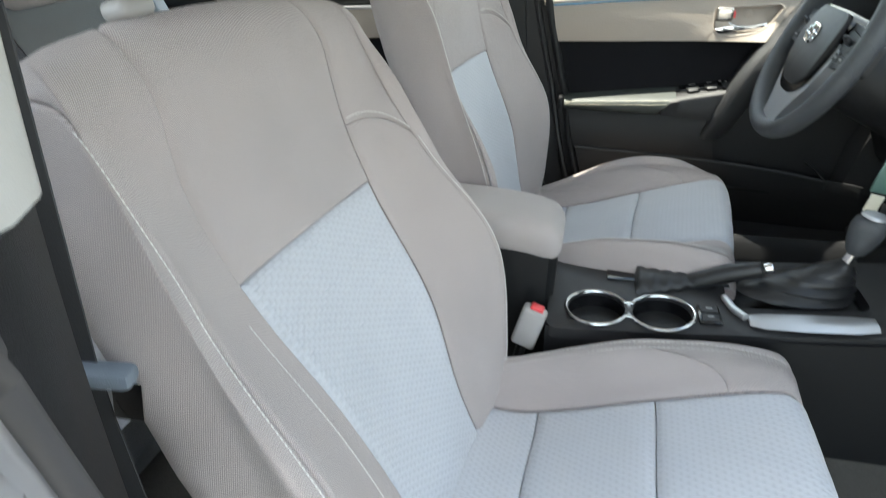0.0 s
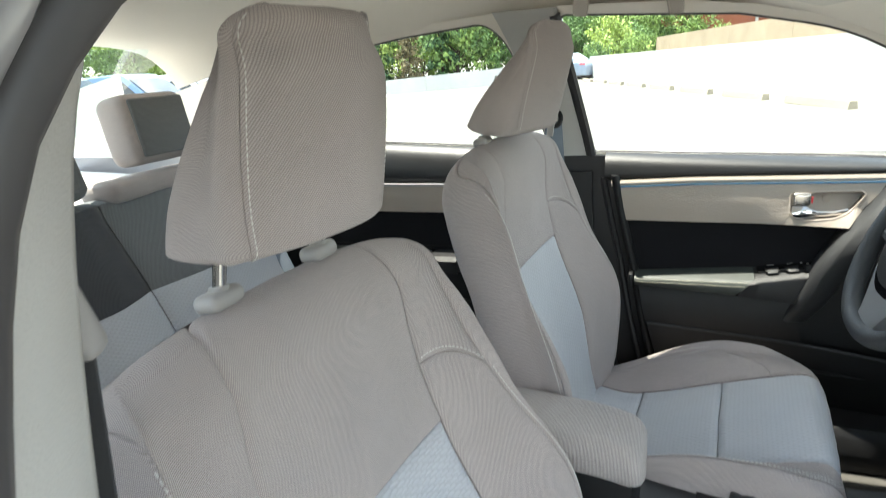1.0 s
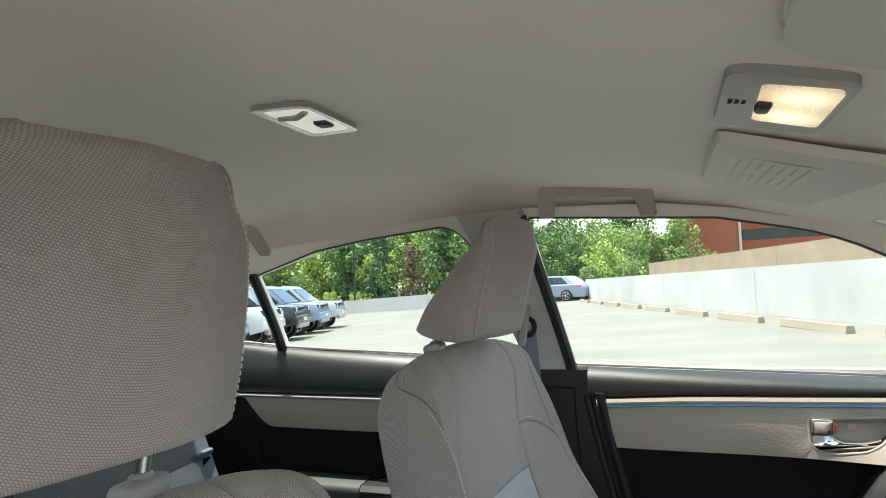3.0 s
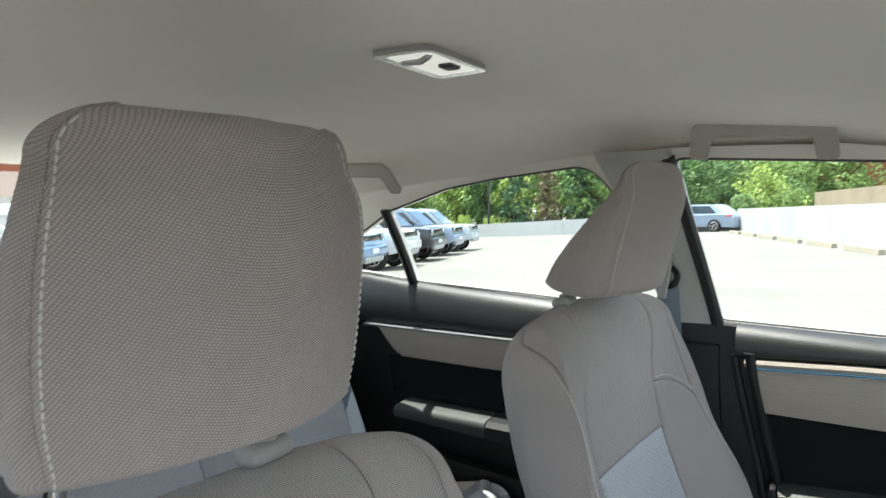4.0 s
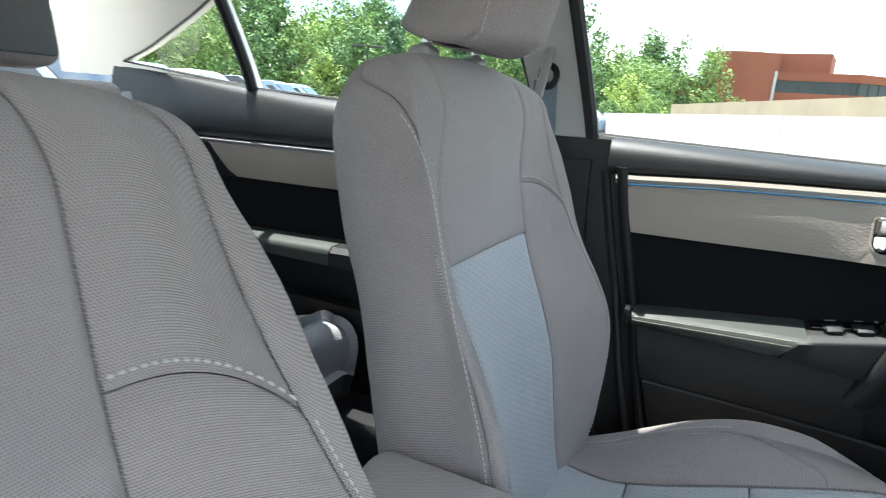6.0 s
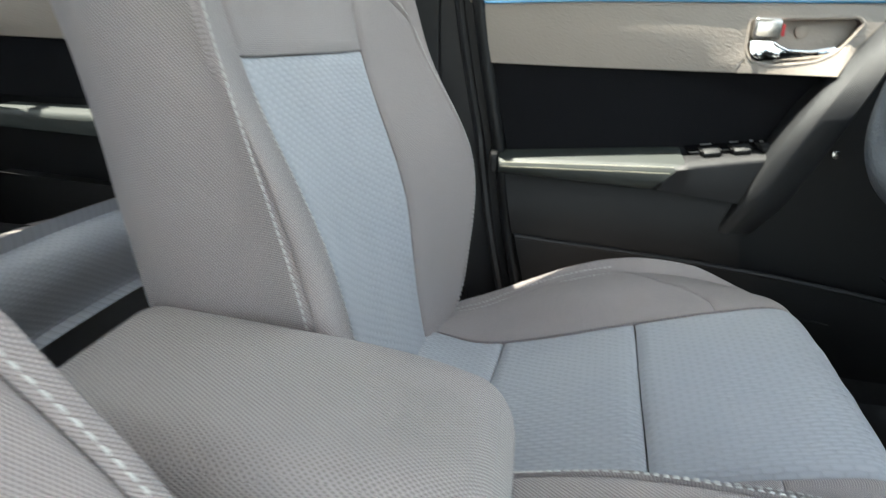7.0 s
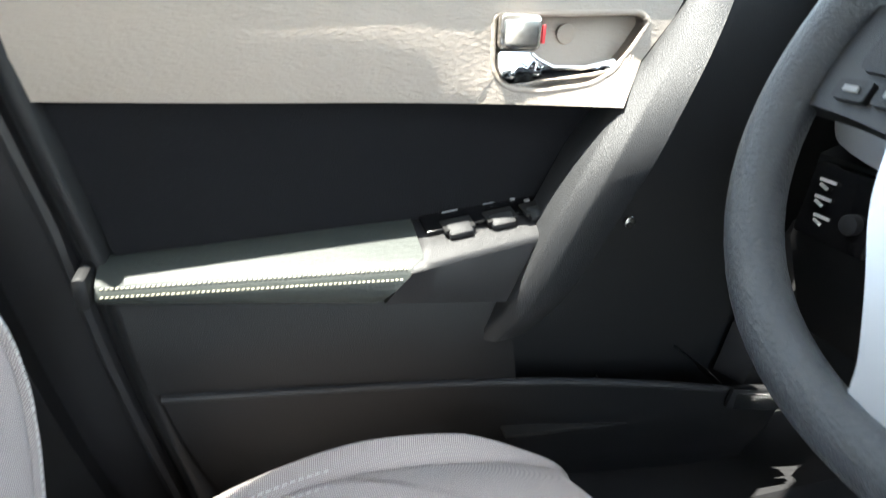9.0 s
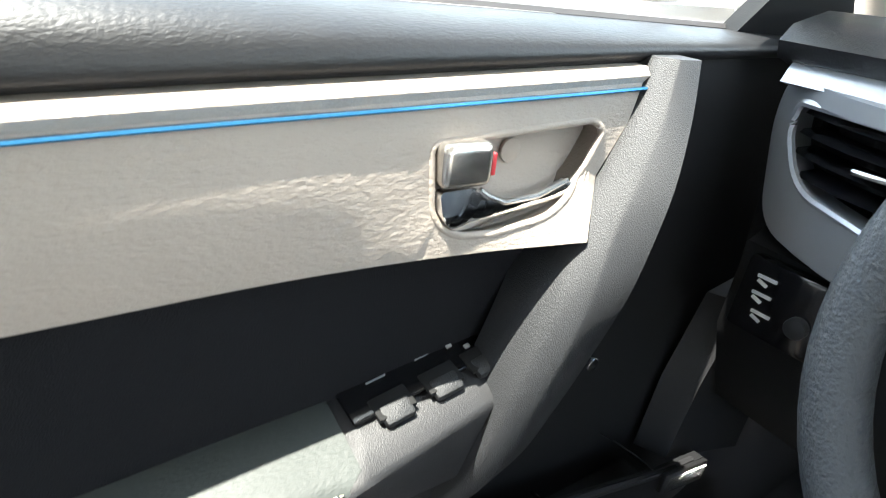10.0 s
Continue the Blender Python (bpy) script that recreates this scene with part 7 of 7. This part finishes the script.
def sedan():
    t = thing("sedan_car", "silver-blue sedan parked at the end of the parapet", "car")
    xs = (-2.35, -2.25, -1.9, -1.2, 0, 1.0, 1.7, 2.15, 2.35)

    def sec(x):
        top = hermite((-2.35, -2.2, -1.6, 0, 1.0, 2.0, 2.35), (0.80, 0.98, 1.0, 0.95, 0.93, 0.80, 0.62))(x)
        w = 0.90 * (1 - 0.10 * (abs(x) / 2.35) ** 4)
        return [(x, -w * 0.9, 0.28), (x, -w, 0.5), (x, -w * 0.97, top - 0.08), (x, -w * 0.8, top), (x, w * 0.8, top), (x, w * 0.97, top - 0.08), (x, w, 0.5), (x, w * 0.9, 0.28)]
    part("body", loft([sec(x) for x in xs]), PAINTS[3], t, sharp=35)
    cab = lambda k: [(-1.95 + 0.75 * k, 0.76 - 0.16 * k), (1.25 - 0.95 * k, 0.76 - 0.16 * k)]
    part("cabin", loft([[(a[0], -a[1], z), (b[0], -b[1], z), (b[0], b[1], z), (a[0], a[1], z)] for z, (a, b) in ((0.93, cab(0)), (1.15, cab(0.45)), (1.38, cab(0.92)), (1.44, cab(1.25)))]), PAINTS[3], t, sharp=35)
    for s in (1, -1):
        part("side_window", loft([[(-1.45, s * 0.745, 0.98), (0.85, s * 0.745, 0.98), (0.35, s * 0.63, 1.36), (-1.0, s * 0.63, 1.36)], [(-1.45, s * 0.765, 0.98), (0.85, s * 0.765, 0.98), (0.35, s * 0.65, 1.36), (-1.0, s * 0.65, 1.36)]]), M["carglass"], t, flat=True)
        for x in (-1.40, 1.42):
            wheel_parts(t, x, s * 0.82, 0.34, 0.22)
        part("tail_light", box((0.30, 0.05, 0.10), (-2.15, s * 0.80, 0.86), (0, 0, s * 8), 0.02), M["red"], t)
    return t


sd = sedan()
sp0 = Vector((-5.6, 34.2, 0))
sd.matrix_basis = Matrix.Translation((sp0.x, sp0.y, ground_z(sp0.x, sp0.y))) @ Matrix.Rotation(radians(158), 4, "Z")

# lamp post
lp = thing("lamp_post", "dark bronze parking lamp post with two heads", "lamp post", at=(-23.2, 43.4, ground_z(-23.2, 43.4)))
b0 = Vector((-23.2, 43.4, ground_z(-23.2, 43.4)))
part("pole", sweep([b0, b0 + Vector((0, 0, 3)), b0 + Vector((0, 0, 5.7))], lambda t: 0.10 - 0.03 * t, 10), M["pole"], lp)
part("base", box((0.7, 0.7, 0.8), b0 + Vector((0, 0, 0.35)), (0, 0, 0), 0.05), M["kerb"], lp)
for s in (1, -1):
    part("lamp_head", box((1.0, 0.4, 0.14), b0 + Vector((s * 0.75 * 0.9, s * 0.3, 5.72)), (0, 0, 20), 0.04), M["pole"], lp)


# ---------------------------------------------------------------- trees
def tree(seed, height, spread, leaf, kind="round", n=3400, size=0.31):
    rnd = random.Random(seed)
    t = thing("tree", "leafy green broadleaf tree beyond the parking deck" if kind == "round" else "dark green conifer beyond the parking deck", "tree", "trees beyond the deck")
    bm = sweep([(0.15 * math.sin(k * 1.3 + seed), 0.12 * math.cos(k * 1.7 + seed), height * 0.8 * k / 8) for k in range(9)], lambda q: 0.02 * height * (1.05 - q), 7)
    limbs = []
    for k in range(11 if kind == "round" else 16):
        z0 = height * (0.22 + 0.055 * k) if kind == "round" else height * (0.10 + 0.05 * k)
        a = k * 2.4 + rnd.random()
        ln = spread * (0.55 + 0.45 * rnd.random()) * (1.0 - 0.35 * (k / 11) ** 2 if kind == "round" else 1.0 - 0.055 * k)
        up = (0.55 + 0.4 * rnd.random()) * ln if kind == "round" else -0.12 * ln
        e = Vector((ln * math.cos(a), ln * math.sin(a), z0 + up))
        s = Vector((0, 0, z0))
        sweep([s, s.lerp(e, 0.5) + Vector((0, 0, 0.12 * ln)), e], lambda q, h=height: 0.007 * h * (1.1 - q), 5, bm=bm)
        limbs.append((s, e, ln))
    part("trunk", bm, M["bark"], t)
    bm = bmesh.new()
    clumps = []
    for s, e, ln in limbs:
        for q in ((0.45, 0.75, 1.0) if kind == "round" else (0.3, 0.55, 0.8, 1.0)):
            c = s.lerp(e, q) + Vector((rnd.gauss(0, 0.12), rnd.gauss(0, 0.12), rnd.gauss(0, 0.10))) * spread * 0.6
            clumps.append((c, (0.26 + 0.18 * rnd.random()) * spread * (0.8 if kind == "round" else 0.55)))
    if kind == "round":
        for k in range(5):
            clumps.append((Vector((rnd.gauss(0, 0.25) * spread, rnd.gauss(0, 0.25) * spread, height * (0.80 + 0.16 * rnd.random()))), 0.34 * spread))
    for k in range(n):
        c, r = clumps[k % len(clumps)]
        d = Vector((rnd.gauss(0, 1), rnd.gauss(0, 1), rnd.gauss(0, 0.8)))
        d = d.normalized() * r * (0.55 + 0.5 * rnd.random())
        p = c + d
        s = size * (0.6 + 0.8 * rnd.random())
        ax = (d.normalized() + Vector((rnd.gauss(0, 0.5), rnd.gauss(0, 0.5), 0.5 + rnd.gauss(0, 0.4)))).normalized()
        u = ax.orthogonal().normalized()
        v = ax.cross(u)
        tw = rnd.random() * 6.3
        u, v = u * math.cos(tw) + v * math.sin(tw), v * math.cos(tw) - u * math.sin(tw)
        vs = [bm.verts.new(p + u * s * 0.55), bm.verts.new(p + v * s * 0.38 + ax * s * 0.08), bm.verts.new(p - u * s * 0.55 - ax * s * 0.10), bm.verts.new(p - v * s * 0.38 + ax * s * 0.06)]
        bm.faces.new(vs)
    part("crown", bm, leaf, t, flat=True)
    return t


kinds = [tree(1, 12, 3.6, LEAVES[0]), tree(2, 14, 4.2, LEAVES[1], n=4200), tree(3, 10, 3.2, LEAVES[2]), tree(4, 15, 3.0, LEAVES[3], "conifer", 4200, 0.34), tree(5, 13, 4.0, LEAVES[0], n=4000), tree(6, 11, 3.4, LEAVES[1]), tree(7, 9, 2.6, LEAF_DRY, "conifer", 2200, 0.28)]
rnd = random.Random(11)
used = set()
spots = []
for k in range(46):
    az = radians(rnd.uniform(82, 138))
    spots.append((az, rnd.uniform(56, 66) + 6 * (k % 3), rnd.uniform(0.8, 1.1)))
for k in range(26):
    spots.append((radians(84 + 2.1 * k), 82 + rnd.uniform(-4, 6), rnd.uniform(1.15, 1.45)))
for k in range(10):
    spots.append((radians(58 + 3.2 * k), 150 + rnd.uniform(-8, 10), rnd.uniform(1.0, 1.25)))
for az, d, sc in spots:
    if az < radians(88) and d < 100:
        continue
    i = rnd.choice((0, 1, 2, 4, 5, 0, 1, 4, 3))
    sc *= 0.78 if az < radians(100) else 0.95
    i = 1 if az < radians(100) and i == 3 else i
    m = Matrix.Translation((d * math.cos(az), d * math.sin(az), -3.2)) @ Matrix.Rotation(rnd.uniform(0, 6.3), 4, "Z") @ Matrix.Scale(sc, 4)
    if i in used:
        t = copy_thing(kinds[i], Matrix.Identity(4))
        t.matrix_basis = m
    else:
        used.add(i)
        t = kinds[i]
        t.matrix_basis = m
for i, (az, d, sc) in ((6, (112.5, 58, 0.95)), (3, (109.5, 60, 0.85))):
    t = kinds[i] if i not in used else copy_thing(kinds[i], Matrix.Identity(4))
    used.add(i)
    t.matrix_basis = Matrix.Translation((d * math.cos(radians(az)), d * math.sin(radians(az)), -2.4)) @ Matrix.Scale(sc, 4)
# low shrubs by the lamp post and before the offices
for x, y, z, sc, i in ((-25.6, 43.6, -1.2, 0.22, 2), (-24.0, 45.0, -1.3, 0.20, 2), (27.0, 62.0, -2.0, 0.62, 2), (4.0, 48.0, -2.6, 0.45, 0), (7.0, 55.0, -2.2, 0.42, 2), (-2.0, 47.0, -1.6, 0.36, 0), (-4.5, 45, -1.6, 0.34, 5)):
    t = copy_thing(kinds[i], Matrix.Identity(4))
    t.matrix_basis = Matrix.Translation((x, y, z)) @ Matrix.Scale(sc, 4)
    tagged(t, "bright green rounded shrub beyond the parapet", "shrub", "shrubs beyond the deck")


# ---------------------------------------------------------------- brick offices
def uv_box(bm):
    uvl = bm.loops.layers.uv.verify()
    for f in bm.faces:
        n = f.normal
        for l in f.loops:
            c = l.vert.co
            l[uvl].uv = (c.x if abs(n.y) > abs(n.x) else c.y, c.z)
    return bm


of = thing("office_building", "red brick office building with dark ribbon windows and round tower", "building", at=(14, 94, -6))


def block(name, pts, z0, z1, material=None, label="", parent=None):
    bm = loft([[(x, y, z) for x, y in pts] for z in (z0, z1)])
    bm.normal_update()
    return part(name, uv_box(bm), material or M["brick"], parent or of, label, flat=True)


TC = Vector((11.6, 93.0))
tw_ = loft([[(TC.x + 4.6 * math.cos(a), TC.y + 4.6 * math.sin(a), z) for a in span(0, 2 * math.pi * 39 / 40, 39)] for z in (-6, 12.1)])
uvl = tw_.loops.layers.uv.verify()
for f in tw_.faces:
    for l in f.loops:
        c = l.vert.co
        l[uvl].uv = (4.6 * math.atan2(c.y - TC.y, c.x - TC.x), c.z)
part("round_tower", tw_, M["brick"], of, "round red brick tower")
A, B, C, D = (15.2, 90.6), (24.6, 88.4), (46.0, 104.0), (30.0, 118.0)


def wing(p, q, z0, z1, floors, out):
    """One brick wall with ribbon windows set back in it."""
    p, q = Vector((*p, 0)), Vector((*q, 0))
    d = (q - p).normalized()
    nrm = Vector((d.y, -d.x, 0)) * out
    levels = [z0]
    for f in floors:
        levels += [f, f + 1.5]
    levels.append(z1)
    for i in range(len(levels) - 1):
        glassy = i % 2 == 1
        o = nrm * (-0.25 if glassy else 0.0)
        rings = []
        for s in (p, q):
            rings.append([tuple(s + o + Vector((0, 0, levels[i]))), tuple(s + o + Vector((0, 0, levels[i + 1]))), tuple(s - nrm * 0.8 + Vector((0, 0, levels[i + 1]))), tuple(s - nrm * 0.8 + Vector((0, 0, levels[i])))])
        bm = loft(rings)
        bm.normal_update()
        if glassy:
            w = part("window_band", bm, M["bandglass"], of, "dark ribbon window", flat=True)
            n = int((q - p).length / 1.6)
            for k in range(1, n):
                c = p + d * ((q - p).length * k / n) + o + nrm * 0.03
                part("mullion", box((0.08, 0.08, 1.5), c + Vector((0, 0, (levels[i] + levels[i + 1]) / 2)), (0, 0, 0), 0), M["gloss"], w, flat=True)
        else:
            part("brick_band", uv_box(bm), M["brick"], of, flat=True)


wing(A, B, -6, 9.9, (0.2, 4.0, 7.4), 1)
wing(B, C, -6, 9.9, (0.2, 4.0, 7.4), 1)
block("core", [(15.4, 92.0), (24.4, 90.0), (44.8, 104.6), (30, 117)], -6, 9.7, M["roofing"], "pale flat roof")
block("penthouse", [(13.0, 92.8), (21.5, 90.8), (23.5, 98.5), (15, 100.5)], 9.6, 12.4)
block("roof_unit", [(42.0, 101.8), (48.5, 106.6), (44.5, 112), (38, 107)], 9.5, 11.4)
block("far_wing", [(45.5, 103.5), (75, 120), (70, 130), (42, 112)], -6, 8.2)
wing((-1.5, 99.5), (7.6, 97.2), -6, 8.8, (0.6, 4.4), 1)
part("downpipe", box((0.35, 0.35, 16), (15.4, 90.2, 2.0), (0, 0, 0), 0.05), M["roofing"], of, "pale downpipe")

for o_ in of.children:
    o_.location.x -= 4.0
    o_.location.z -= 1.7
# low brick building and pole lights far behind the parked row
ob2 = thing("office_building", "brown brick building far behind the parked wagons", "building", at=(-62, 36, -4))
for z0, z1, mt in ((-4, 1.2, "brick"), (1.2, 2.8, "bandglass"), (2.8, 5.4, "brick"), (5.4, 7.0, "bandglass"), (7.0, 9.6, "brick")):
    bm = loft([[(x, y, z) for x, y in ((-64, -30), (-58, -30), (-52, 34), (-58, 36))] for z in (z0, z1)])
    bm.normal_update()
    part("storey", uv_box(bm), M[mt], ob2, flat=True)
for k in range(6):
    t = copy_thing(kinds[(0, 2, 5)[k % 3]], Matrix.Identity(4))
    t.matrix_basis = Matrix.Translation((-30 - 2 * k, -14 + 8.5 * k, -2.5)) @ Matrix.Scale(0.55, 4)
